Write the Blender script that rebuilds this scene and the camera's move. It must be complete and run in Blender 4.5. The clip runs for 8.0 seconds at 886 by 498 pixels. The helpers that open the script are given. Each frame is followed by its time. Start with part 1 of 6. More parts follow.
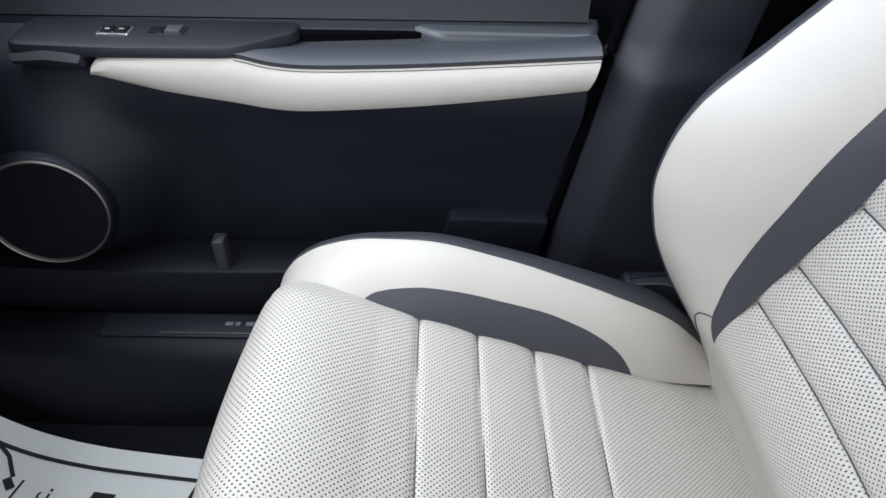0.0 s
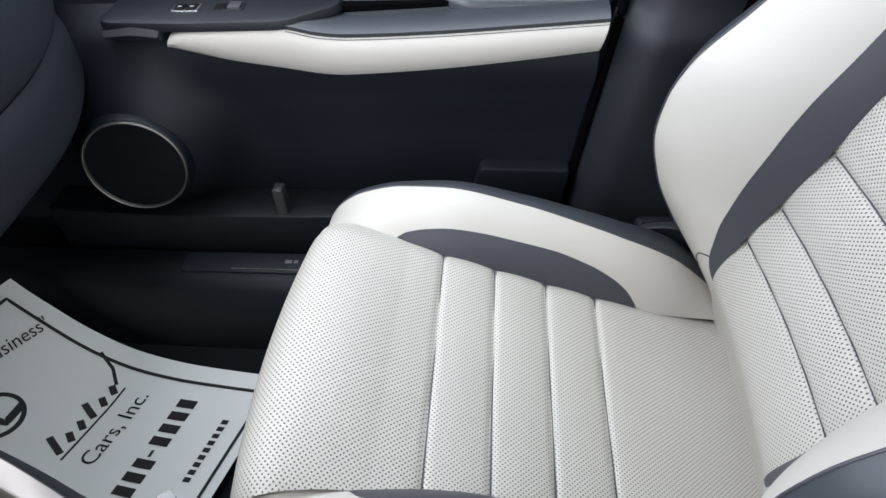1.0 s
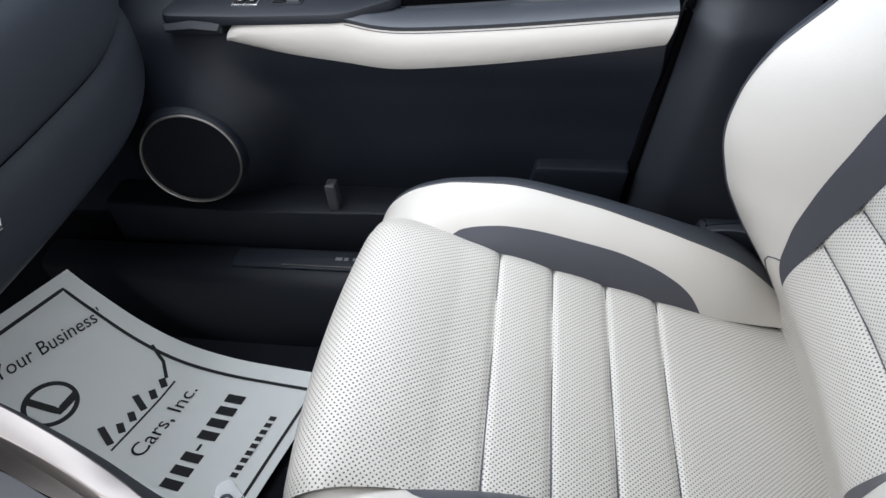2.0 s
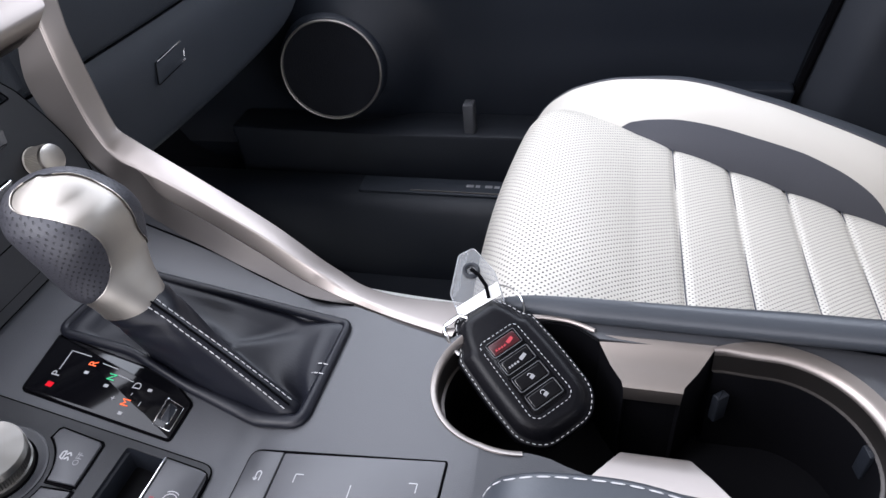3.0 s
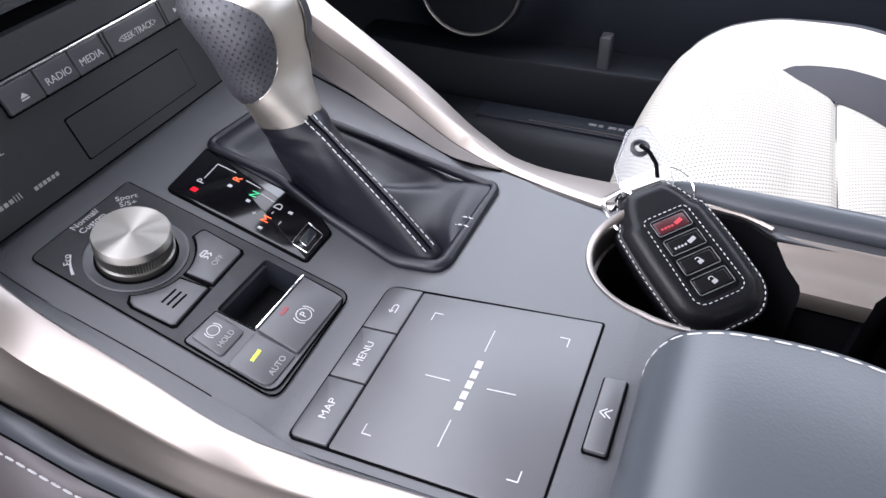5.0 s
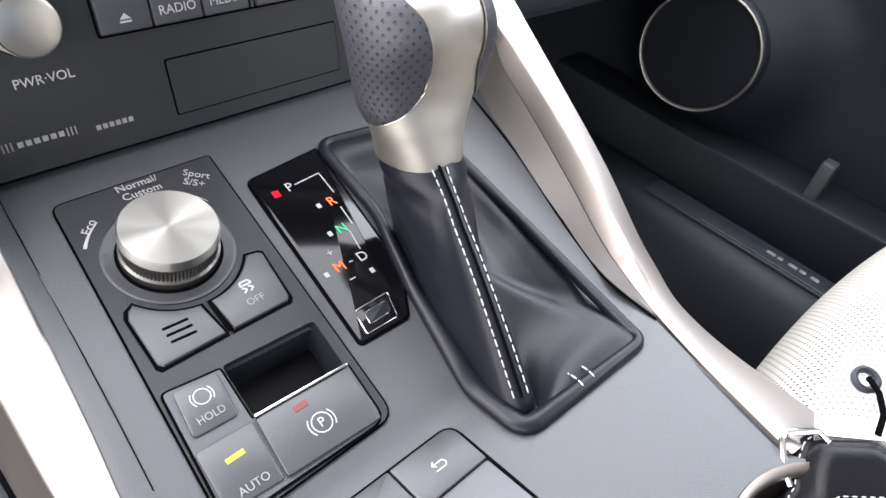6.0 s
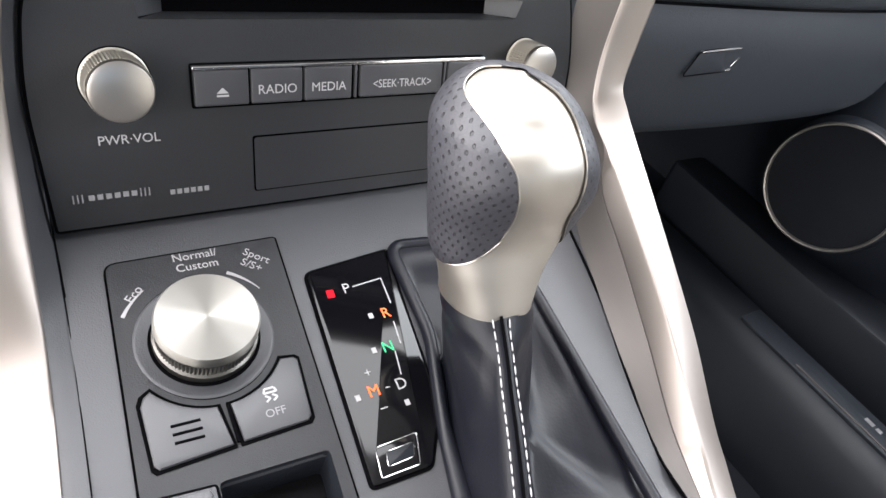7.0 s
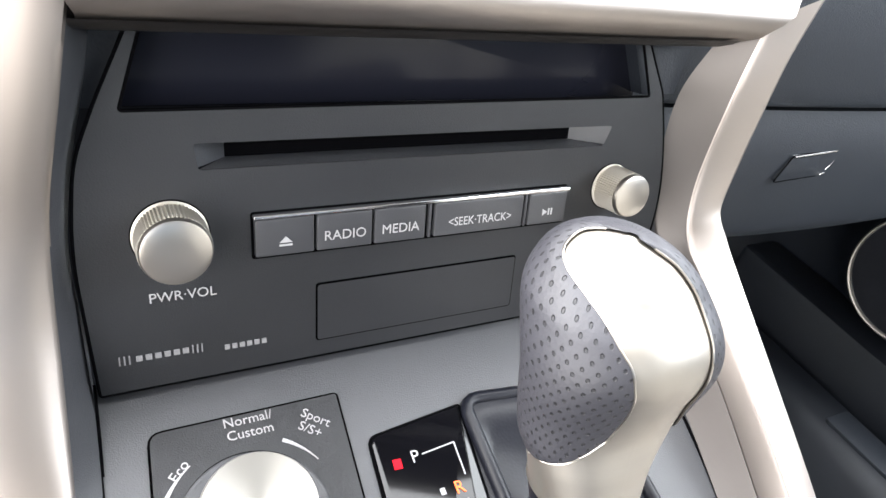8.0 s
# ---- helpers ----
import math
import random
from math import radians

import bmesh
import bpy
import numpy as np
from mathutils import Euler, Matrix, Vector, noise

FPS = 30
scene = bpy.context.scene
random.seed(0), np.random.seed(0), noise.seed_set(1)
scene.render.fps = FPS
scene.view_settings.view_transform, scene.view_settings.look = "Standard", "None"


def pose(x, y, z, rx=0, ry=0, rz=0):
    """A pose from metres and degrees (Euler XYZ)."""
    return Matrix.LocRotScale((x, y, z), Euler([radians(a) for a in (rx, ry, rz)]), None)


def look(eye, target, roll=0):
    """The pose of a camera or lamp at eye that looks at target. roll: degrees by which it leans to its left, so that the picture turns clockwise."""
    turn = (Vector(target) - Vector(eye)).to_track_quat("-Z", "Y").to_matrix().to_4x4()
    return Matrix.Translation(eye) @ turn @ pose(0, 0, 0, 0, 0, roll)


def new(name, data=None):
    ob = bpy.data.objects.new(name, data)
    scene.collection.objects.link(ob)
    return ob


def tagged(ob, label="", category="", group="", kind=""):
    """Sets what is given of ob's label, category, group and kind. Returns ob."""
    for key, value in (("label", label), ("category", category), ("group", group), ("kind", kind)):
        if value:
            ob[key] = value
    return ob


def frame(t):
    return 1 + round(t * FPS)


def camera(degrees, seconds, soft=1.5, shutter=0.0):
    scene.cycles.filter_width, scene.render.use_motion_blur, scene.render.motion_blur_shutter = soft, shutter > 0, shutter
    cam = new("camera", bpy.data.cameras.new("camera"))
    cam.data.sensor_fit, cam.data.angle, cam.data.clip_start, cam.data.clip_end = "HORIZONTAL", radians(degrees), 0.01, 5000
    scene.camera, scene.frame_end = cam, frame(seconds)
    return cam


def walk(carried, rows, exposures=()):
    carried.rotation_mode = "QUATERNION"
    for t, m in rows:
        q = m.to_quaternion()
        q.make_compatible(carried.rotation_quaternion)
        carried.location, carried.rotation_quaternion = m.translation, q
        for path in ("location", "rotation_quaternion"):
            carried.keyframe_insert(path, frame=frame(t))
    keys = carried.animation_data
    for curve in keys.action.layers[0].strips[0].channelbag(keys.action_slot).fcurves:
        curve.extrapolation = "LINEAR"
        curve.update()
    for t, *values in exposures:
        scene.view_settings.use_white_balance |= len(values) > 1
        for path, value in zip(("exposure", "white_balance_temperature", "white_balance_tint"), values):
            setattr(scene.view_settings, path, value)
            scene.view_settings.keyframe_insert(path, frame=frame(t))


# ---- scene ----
cam = camera(67.2, 8.0)
PATH = [
    (0, (0.218, 0.065, 0.773), (0.208, 1.57, -0.544), 0.7),
    (0.5, (0.259, 0.013, 0.812), (0.112, 1.448, -0.574), -3.2),
    (1, (0.272, -0.013, 0.831), (0.059, 1.386, -0.582), -4.8),
    (1.2, (0.271, -0.016, 0.83), (0.045, 1.386, -0.578), -5.0),
    (2.3, (0.211, -0.012, 0.78), (-0.138, 1.41, -0.582), -6.3),
    (2.5, (0.168, -0.049, 0.748), (-0.195, 1.406, -0.576), -5.6),
    (2.7, (0.141, -0.074, 0.712), (-0.25, 1.4, -0.582), -5.4),
    (3, (0.129, -0.108, 0.671), (-0.333, 1.361, -0.605), -7.1),
    (3.5, (0.132, -0.157, 0.63), (-0.382, 1.287, -0.656), -8.3),
    (4, (0.132, -0.171, 0.625), (-0.419, 1.234, -0.687), -7.9),
    (4.5, (0.125, -0.169, 0.628), (-0.493, 1.195, -0.698), -6.6),
    (5, (0.094, -0.136, 0.619), (-0.564, 1.202, -0.714), -3.6),
    (5.2, (0.075, -0.116, 0.611), (-0.614, 1.199, -0.729), -1.4),
    (6.3, (0.05, -0.056, 0.594), (-0.993, 1.037, -0.718), 14.5),
    (6.5, (0.053, -0.053, 0.596), (-1.04, 1.004, -0.703), 16.0),
    (6.8, (0.041, -0.047, 0.601), (-1.113, 0.965, -0.681), 16.8),
    (7, (0.026, -0.038, 0.607), (-1.155, 0.953, -0.666), 16.9),
    (7.2, (0.011, -0.032, 0.61), (-1.201, 0.951, -0.641), 16.9),
    (7.5, (-0.005, -0.028, 0.613), (-1.259, 0.915, -0.627), 15.7),
    (8, (-0.015, -0.03, 0.612), (-1.371, 0.864, -0.556), 13.6),
]
EXPOSURES = [(0.0, -0.14, 6190, 10), (1.0, -0.06, 6190, 10), (2.5, 0.02, 6220, 12), (3.0, 0.22, 6200, 15), (3.5, 0.54, 6180, 17), (4.0, 0.51, 6180, 17), (4.5, 0.51, 6180, 17), (5.2, 0.74, 6300, 15), (6.5, 1.10, 6650, 11), (7.0, 1.18, 6750, 11), (7.5, 1.62, 6700, 10), (8.0, 1.72, 6700, 9)]
walk(cam, [(t, look(eye, target, roll)) for t, eye, target, roll in PATH], EXPOSURES)

# ---- world, sun, window light ----
world = bpy.data.worlds.new("sky")
scene.world = world
world.use_nodes = True
wn = world.node_tree
sky = wn.nodes.new("ShaderNodeTexSky")
sky.sky_type, sky.sun_disc = "NISHITA", False
sky.sun_elevation, sky.sun_rotation = radians(48), radians(200)
wn.links.new(sky.outputs[0], wn.nodes["Background"].inputs[0])
wn.nodes["Background"].inputs[1].default_value = 0.12

sun = new("sun", bpy.data.lights.new("sun", "SUN"))
sun.data.energy, sun.data.angle, sun.data.color = 1.0, radians(14), (1.0, 0.96, 0.9)
sun.matrix_world = look((-3, -2, 4.5), (0, 0, 0.4))


def window_light(name, eye, target, wide, high, watts, colour):
    lamp = new(name, bpy.data.lights.new(name, "AREA"))
    lamp.data.shape, lamp.data.size, lamp.data.size_y = "RECTANGLE", wide, high
    lamp.data.energy, lamp.data.color = watts, colour
    lamp.matrix_world = look(eye, target)
    return lamp


window_light("windscreen_light", (-0.45, 0.05, 1.05), (0.25, 0.08, 0.35), 1.45, 0.95, 19.0, (0.95, 0.97, 1.0))
window_light("driver_door_light", (0.40, -0.98, 0.86), (0.15, 0.1, 0.40), 2.30, 1.20, 26.0, (1.0, 0.97, 0.95))
window_light("passenger_window_light", (0.05, 0.80, 0.92), (0.0, 0.25, 0.20), 1.35, 0.34, 8.0, (0.90, 0.95, 1.0))


# ---- materials ----
def material(name, colour, rough=0.5, metal=0.0, grain=0.0, grain_size=400.0, vary=0.0, vary_size=6.0, spec=0.5, coat=0.0, glow=None, power=0.0, clear=0.0, aniso=0.0):
    """A node material: base colour with large soft variation, fine bump grain, and gloss variation."""
    m = bpy.data.materials.new(name)
    m.use_nodes = True
    t = m.node_tree
    p = t.nodes["Principled BSDF"]
    p.inputs["Base Color"].default_value = (*colour, 1)
    p.inputs["Roughness"].default_value = rough
    p.inputs["Metallic"].default_value = metal
    p.inputs["Specular IOR Level"].default_value = spec
    p.inputs["Coat Weight"].default_value = coat
    p.inputs["Coat Roughness"].default_value = 0.05
    p.inputs["Transmission Weight"].default_value = clear
    p.inputs["Anisotropic"].default_value = aniso
    if glow:
        p.inputs["Emission Color"].default_value = (*glow, 1)
        p.inputs["Emission Strength"].default_value = power
    place = t.nodes.new("ShaderNodeNewGeometry")
    if vary:
        big = t.nodes.new("ShaderNodeTexNoise")
        big.inputs["Scale"].default_value, big.inputs["Detail"].default_value = vary_size, 5
        t.links.new(place.outputs["Position"], big.inputs["Vector"])
        mix = t.nodes.new("ShaderNodeMix")
        mix.data_type = "RGBA"
        mix.inputs["A"].default_value = (*[c * (1 - vary) for c in colour], 1)
        mix.inputs["B"].default_value = (*[min(1, c * (1 + vary)) for c in colour], 1)
        t.links.new(big.outputs["Fac"], mix.inputs["Factor"])
        t.links.new(mix.outputs["Result"], p.inputs["Base Color"])
        gloss = t.nodes.new("ShaderNodeMapRange")
        gloss.inputs["To Min"].default_value, gloss.inputs["To Max"].default_value = rough * 0.82, min(1, rough * 1.18)
        t.links.new(big.outputs["Fac"], gloss.inputs["Value"])
        t.links.new(gloss.outputs["Result"], p.inputs["Roughness"])
    if grain:
        fine = t.nodes.new("ShaderNodeTexNoise")
        fine.inputs["Scale"].default_value, fine.inputs["Detail"].default_value = grain_size, 3
        t.links.new(place.outputs["Position"], fine.inputs["Vector"])
        bump = t.nodes.new("ShaderNodeBump")
        bump.inputs["Strength"].default_value, bump.inputs["Distance"].default_value = grain, 0.0006
        t.links.new(fine.outputs["Fac"], bump.inputs["Height"])
        t.links.new(bump.outputs["Normal"], p.inputs["Normal"])
    return m


def leather(name, colour, rough=0.45, crease=0.12, vary=0.06):
    """Pebbled leather: cell relief and soft colour variation."""
    m = material(name, colour, rough, vary=vary, vary_size=9.0)
    t = m.node_tree
    p = t.nodes["Principled BSDF"]
    place = t.nodes.new("ShaderNodeNewGeometry")
    cells = t.nodes.new("ShaderNodeTexVoronoi")
    cells.inputs["Scale"].default_value = 900
    soft = t.nodes.new("ShaderNodeTexNoise")
    soft.inputs["Scale"].default_value, soft.inputs["Detail"].default_value = 260, 3
    add = t.nodes.new("ShaderNodeMath")
    bump = t.nodes.new("ShaderNodeBump")
    bump.inputs["Strength"].default_value, bump.inputs["Distance"].default_value = crease, 0.0006
    t.links.new(place.outputs["Position"], cells.inputs["Vector"])
    t.links.new(place.outputs["Position"], soft.inputs["Vector"])
    t.links.new(cells.outputs["Distance"], add.inputs[0])
    t.links.new(soft.outputs["Fac"], add.inputs[1])
    t.links.new(add.outputs[0], bump.inputs["Height"])
    t.links.new(bump.outputs["Normal"], p.inputs["Normal"])
    return m


def perforated(name, colour, hole, pitch, radius, rough=0.45):
    """Leather with small punched holes in staggered rows, laid out in metres by the UV map."""
    m = leather(name, colour, rough)
    t = m.node_tree
    p = t.nodes["Principled BSDF"]
    uv = t.nodes.new("ShaderNodeUVMap")
    uv.uv_map = "UVMap"

    def rows(shift):
        move = t.nodes.new("ShaderNodeVectorMath")
        move.operation = "ADD"
        move.inputs[1].default_value = (shift * pitch / 2, shift * pitch / 2, 0)
        part_of = t.nodes.new("ShaderNodeVectorMath")
        part_of.operation = "MODULO"
        part_of.inputs[1].default_value = (pitch, pitch, 1)
        centre = t.nodes.new("ShaderNodeVectorMath")
        centre.operation = "DISTANCE"
        centre.inputs[1].default_value = (pitch / 2, pitch / 2, 0)
        t.links.new(uv.outputs["UV"], move.inputs[0])
        t.links.new(move.outputs[0], part_of.inputs[0])
        t.links.new(part_of.outputs[0], centre.inputs[0])
        return centre.outputs["Value"]

    least = t.nodes.new("ShaderNodeMath")
    least.operation = "MINIMUM"
    t.links.new(rows(0), least.inputs[0])
    t.links.new(rows(1), least.inputs[1])
    edge = t.nodes.new("ShaderNodeMapRange")
    edge.inputs["From Min"].default_value, edge.inputs["From Max"].default_value = radius * 0.7, radius * 1.15
    t.links.new(least.outputs[0], edge.inputs["Value"])
    old = p.inputs["Base Color"].links[0].from_socket
    mix = t.nodes.new("ShaderNodeMix")
    mix.data_type = "RGBA"
    mix.inputs["A"].default_value = (*hole, 1)
    t.links.new(edge.outputs["Result"], mix.inputs["Factor"])
    t.links.new(old, mix.inputs["B"])
    t.links.new(mix.outputs["Result"], p.inputs["Base Color"])
    bump = t.nodes.new("ShaderNodeBump")
    bump.inputs["Strength"].default_value, bump.inputs["Distance"].default_value = 0.8, 0.0010
    t.links.new(edge.outputs["Result"], bump.inputs["Height"])
    t.links.new(p.inputs["Normal"].links[0].from_socket, bump.inputs["Normal"])
    t.links.new(bump.outputs["Normal"], p.inputs["Normal"])
    return m


def brushed(name, colour, rough, stretch):
    """Satin metal with fine brush lines along the axis of least stretch."""
    m = material(name, colour, rough, metal=1.0)
    t = m.node_tree
    p = t.nodes["Principled BSDF"]
    place = t.nodes.new("ShaderNodeNewGeometry")
    grow = t.nodes.new("ShaderNodeMapping")
    grow.inputs["Scale"].default_value = stretch
    lines = t.nodes.new("ShaderNodeTexNoise")
    lines.inputs["Scale"].default_value, lines.inputs["Detail"].default_value = 1.0, 3
    t.links.new(place.outputs["Position"], grow.inputs["Vector"])
    t.links.new(grow.outputs["Vector"], lines.inputs["Vector"])
    gloss = t.nodes.new("ShaderNodeMapRange")
    gloss.inputs["To Min"].default_value, gloss.inputs["To Max"].default_value = rough * 0.93, rough * 1.08
    t.links.new(lines.outputs["Fac"], gloss.inputs["Value"])
    t.links.new(gloss.outputs["Result"], p.inputs["Roughness"])
    bump = t.nodes.new("ShaderNodeBump")
    bump.inputs["Strength"].default_value, bump.inputs["Distance"].default_value = 0.012, 0.0002
    t.links.new(lines.outputs["Fac"], bump.inputs["Height"])
    t.links.new(bump.outputs["Normal"], p.inputs["Normal"])
    return m


GREY_PLASTIC = material("soft_grey_plastic", (0.045, 0.0465, 0.052), 0.37, grain=0.25, grain_size=2200, vary=0.10, vary_size=14)
BUTTON_GREY = material("button_plastic", (0.044, 0.045, 0.050), 0.36, grain=0.15, grain_size=2600, vary=0.08, vary_size=30)
PAD_GREY = material("touch_surface", (0.060, 0.060, 0.066), 0.33, grain=0.12, grain_size=3200, vary=0.06, vary_size=25)
DOOR_PLASTIC = material("door_skin", (0.0076, 0.0100, 0.0152), 0.50, grain=0.5, grain_size=1200, vary=0.15, vary_size=6, spec=0.32)
PILLAR_PLASTIC = material("pillar_skin", (0.016, 0.0185, 0.024), 0.46, grain=0.4, grain_size=1100, vary=0.12, vary_size=9, spec=0.4)
DOOR_UPPER = material("upper_door_skin", (0.020, 0.0225, 0.028), 0.48, grain=0.4, grain_size=1300, vary=0.10, vary_size=9, spec=0.4)
DARK_PLASTIC = material("dark_grained_plastic", (0.0095, 0.0115, 0.016), 0.52, grain=0.22, grain_size=1100, vary=0.15, vary_size=8)
DASH_PLASTIC = material("dashboard_skin", (0.0197, 0.0235, 0.0305), 0.47, grain=0.5, grain_size=1300, vary=0.12, vary_size=7)
BLACK_GAP = material("black_gap", (0.0015, 0.0015, 0.002), 0.9, spec=0.03)
GLOSS_BLACK = material("gloss_black", (0.003, 0.003, 0.004), 0.10, spec=0.35, vary=0.1)
SCREEN_BLACK = material("screen_glass", (0.008, 0.0085, 0.013), 0.20, spec=0.20, vary=0.15, vary_size=20)
CARPET = material("black_carpet", (0.010, 0.011, 0.014), 0.95, grain=1.0, grain_size=700, vary=0.3, vary_size=30, spec=0.1)
PAPER = material("mat_paper", (0.88, 0.89, 0.85), 0.75, grain=0.2, grain_size=90, vary=0.05, vary_size=9, spec=0.2)
INK = material("black_ink", (0.012, 0.012, 0.013), 0.7)
WHITE_PRINT = material("white_print", (0.34, 0.34, 0.35), 0.5)
DIM_PRINT = material("grey_print", (0.20, 0.20, 0.21), 0.5)
RED_PRINT = material("orange_print", (0.80, 0.10, 0.02), 0.45, glow=(1.0, 0.16, 0.03), power=0.5)
GREEN_PRINT = material("green_print", (0.02, 0.40, 0.16), 0.45, glow=(0.03, 0.8, 0.3), power=0.25)
RED_LAMP = material("red_lamp", (0.25, 0.004, 0.008), 0.6, spec=0.08, glow=(1.0, 0.01, 0.03), power=0.45)
YELLOW_LAMP = material("yellow_lamp", (0.36, 0.44, 0.02), 0.3, glow=(0.62, 0.85, 0.03), power=0.20)
RED_DULL = material("red_window", (0.12, 0.015, 0.02), 0.35, glow=(0.8, 0.03, 0.05), power=0.04)
LEATHER_DARK = leather("dark_grey_leather", (0.038, 0.043, 0.051), 0.40, crease=0.045)
LEATHER_SIDE = leather("grey_side_leather", (0.062, 0.053, 0.058), 0.42, crease=0.06)
LEATHER_BLACK = leather("black_leather", (0.0065, 0.0072, 0.011), 0.36, crease=0.05)
LEATHER_WHITE = leather("white_leather", (0.502, 0.478, 0.437), 0.45, crease=0.15, vary=0.03)
LEATHER_FOB = leather("fob_leather", (0.0035, 0.0035, 0.0048), 0.36, crease=0.08)
RED_KEY = material("dark_red_key", (0.035, 0.004, 0.006), 0.3)
RED_INK = material("red_ink", (0.30, 0.02, 0.03), 0.5)
CLEAR_EDGE = material("clear_plastic_edge", (0.34, 0.35, 0.36), 0.12)
CLEAR_EDGE.node_tree.nodes["Principled BSDF"].inputs["Alpha"].default_value = 0.75
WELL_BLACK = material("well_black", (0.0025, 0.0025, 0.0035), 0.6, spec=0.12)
LEATHER_GREY = leather("charcoal_leather", (0.050, 0.052, 0.063), 0.48)
PERFORATED = perforated("perforated_white_leather", (0.522, 0.498, 0.452), (0.095, 0.095, 0.092), 0.0051, 0.00080)
PERFORATED_GRIP = perforated("perforated_grip_leather", (0.027, 0.027, 0.034), (0.008, 0.008, 0.011), 0.0036, 0.00044, 0.56)
THREAD = material("white_thread", (0.44, 0.44, 0.45), 0.75, grain=0.6, grain_size=4000, vary=0.2, vary_size=600)
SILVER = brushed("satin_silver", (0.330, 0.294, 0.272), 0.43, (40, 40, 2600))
# Darker copy of the satin silver: shade of inner and lower faces as colour.
SILVER_SHADED = brushed("shaded_satin_silver", (0.095, 0.087, 0.083), 0.48, (40, 40, 2600))
SILVER_KNOB = material("satin_knob_metal", (0.47, 0.435, 0.395), 0.30, metal=1.0, grain=0.03, grain_size=5000)
SILVER_GRIP = brushed("brushed_knob_metal", (0.37, 0.345, 0.315), 0.50, (60, 60, 2600))
SILVER_KNURL = material("knurled_metal", (0.55, 0.52, 0.47), 0.55, metal=0.85)
DIAL_KNURL = material("dark_knurled_metal", (0.17, 0.165, 0.155), 0.38, metal=1.0)
SILVER_DIAL = material("turned_dial_metal", (0.26, 0.25, 0.232), 0.45, metal=1.0, aniso=0.97)
CHROME = material("bright_chrome", (0.85, 0.85, 0.86), 0.12, metal=1.0)
CLEAR = material("clear_plastic", (0.30, 0.31, 0.32), 0.10)
CLEAR.node_tree.nodes["Principled BSDF"].inputs["Alpha"].default_value = 0.30
HEADLINER = material("headliner_cloth", (0.50, 0.49, 0.47), 0.9, grain=0.5, grain_size=900, vary=0.06)

for dull in (DASH_PLASTIC, DARK_PLASTIC):
    dull.node_tree.nodes["Principled BSDF"].inputs["Specular IOR Level"].default_value = 0.32

LEATHER_BLACK.node_tree.nodes["Principled BSDF"].inputs["Specular IOR Level"].default_value = 0.24
LEATHER_FOB.node_tree.nodes["Principled BSDF"].inputs["Specular IOR Level"].default_value = 0.15

turn_of = SILVER_DIAL.node_tree.nodes.new("ShaderNodeTangent")
turn_of.direction_type, turn_of.axis = "RADIAL", "Z"
SILVER_DIAL.node_tree.nodes["Principled BSDF"].inputs["Anisotropic Rotation"].default_value = 0.25
SILVER_DIAL.node_tree.links.new(turn_of.outputs["Tangent"], SILVER_DIAL.node_tree.nodes["Principled BSDF"].inputs["Tangent"])


# ---- building helpers ----
BASES = {}


def thing(name, at, label, category, group="", kind=""):
    """An Empty at a thing's base."""
    ob = new(name)
    ob.empty_display_size = 0.05
    ob.location = at
    BASES[ob] = Matrix.Translation(at)
    return tagged(ob, label, category, group, kind)


def finish(mesh, mat, smooth=35):
    mesh.materials.append(mat)
    if smooth:
        for f in mesh.polygons:
            f.use_smooth = not f.select
            f.select = False
        mesh.set_sharp_from_angle(angle=radians(smooth))


def part(name, bm, mat, parent=None, label="", at=None, smooth=35):
    """Links a bmesh as one mesh object; its points are in the world, or in the frame at."""
    bmesh.ops.recalc_face_normals(bm, faces=bm.faces)
    mesh = bpy.data.meshes.new(name)
    bm.to_mesh(mesh)
    bm.free()
    finish(mesh, mat, smooth)
    ob = new(name, mesh)
    own = at or Matrix.Identity(4)
    BASES[ob] = own
    if parent:
        ob.parent = parent
        ob.matrix_parent_inverse = BASES[parent].inverted()
    ob.matrix_basis = own
    return tagged(ob, label)


def rings(bm, loops, closed=True, caps=True):
    """Faces between loops of points; closed joins each loop's ends; caps close the first and last."""
    made = [[bm.verts.new(p) for p in loop] for loop in loops]
    n = len(made[0])
    for a, b in zip(made, made[1:]):
        for i in range(n if closed else n - 1):
            j = (i + 1) % n
            bm.faces.new((a[i], a[j], b[j], b[i]))
    if caps and closed:
        bm.faces.new(made[0])
        bm.faces.new(made[-1])
    return made


def sheet(fn, nu, nv, uv=None):
    """A grid of points fn(u, v), u and v from 0 to 1, with a UV map in metres where uv is given."""
    bm = bmesh.new()
    grid = [[bm.verts.new(fn(i / nu, j / nv)) for j in range(nv + 1)] for i in range(nu + 1)]
    layer = bm.loops.layers.uv.new("UVMap") if uv else None
    for i in range(nu):
        for j in range(nv):
            f = bm.faces.new((grid[i][j], grid[i + 1][j], grid[i + 1][j + 1], grid[i][j + 1]))
            if uv:
                for loop, (a, b) in zip(f.loops, ((i, j), (i + 1, j), (i + 1, j + 1), (i, j + 1))):
                    loop[layer].uv = uv(a / nu, b / nv)
    return bm


def rounded(points, r, steps=4):
    """A 2D outline with its corners rounded; r is one radius or one for each corner."""
    out = []
    n = len(points)
    for i, p in enumerate(points):
        p = Vector(p)
        a, b = Vector(points[i - 1]) - p, Vector(points[(i + 1) % n]) - p
        rad = r[i] if isinstance(r, (list, tuple)) else r
        cut = min(rad, a.length * 0.45, b.length * 0.45)
        if cut <= 0:
            out.append(p)
            continue
        p0, p1 = p + a.normalized() * cut, p + b.normalized() * cut
        for k in range(steps + 1):
            s = k / steps
            out.append((1 - s) ** 2 * p0 + 2 * s * (1 - s) * p + s * s * p1)
    return out


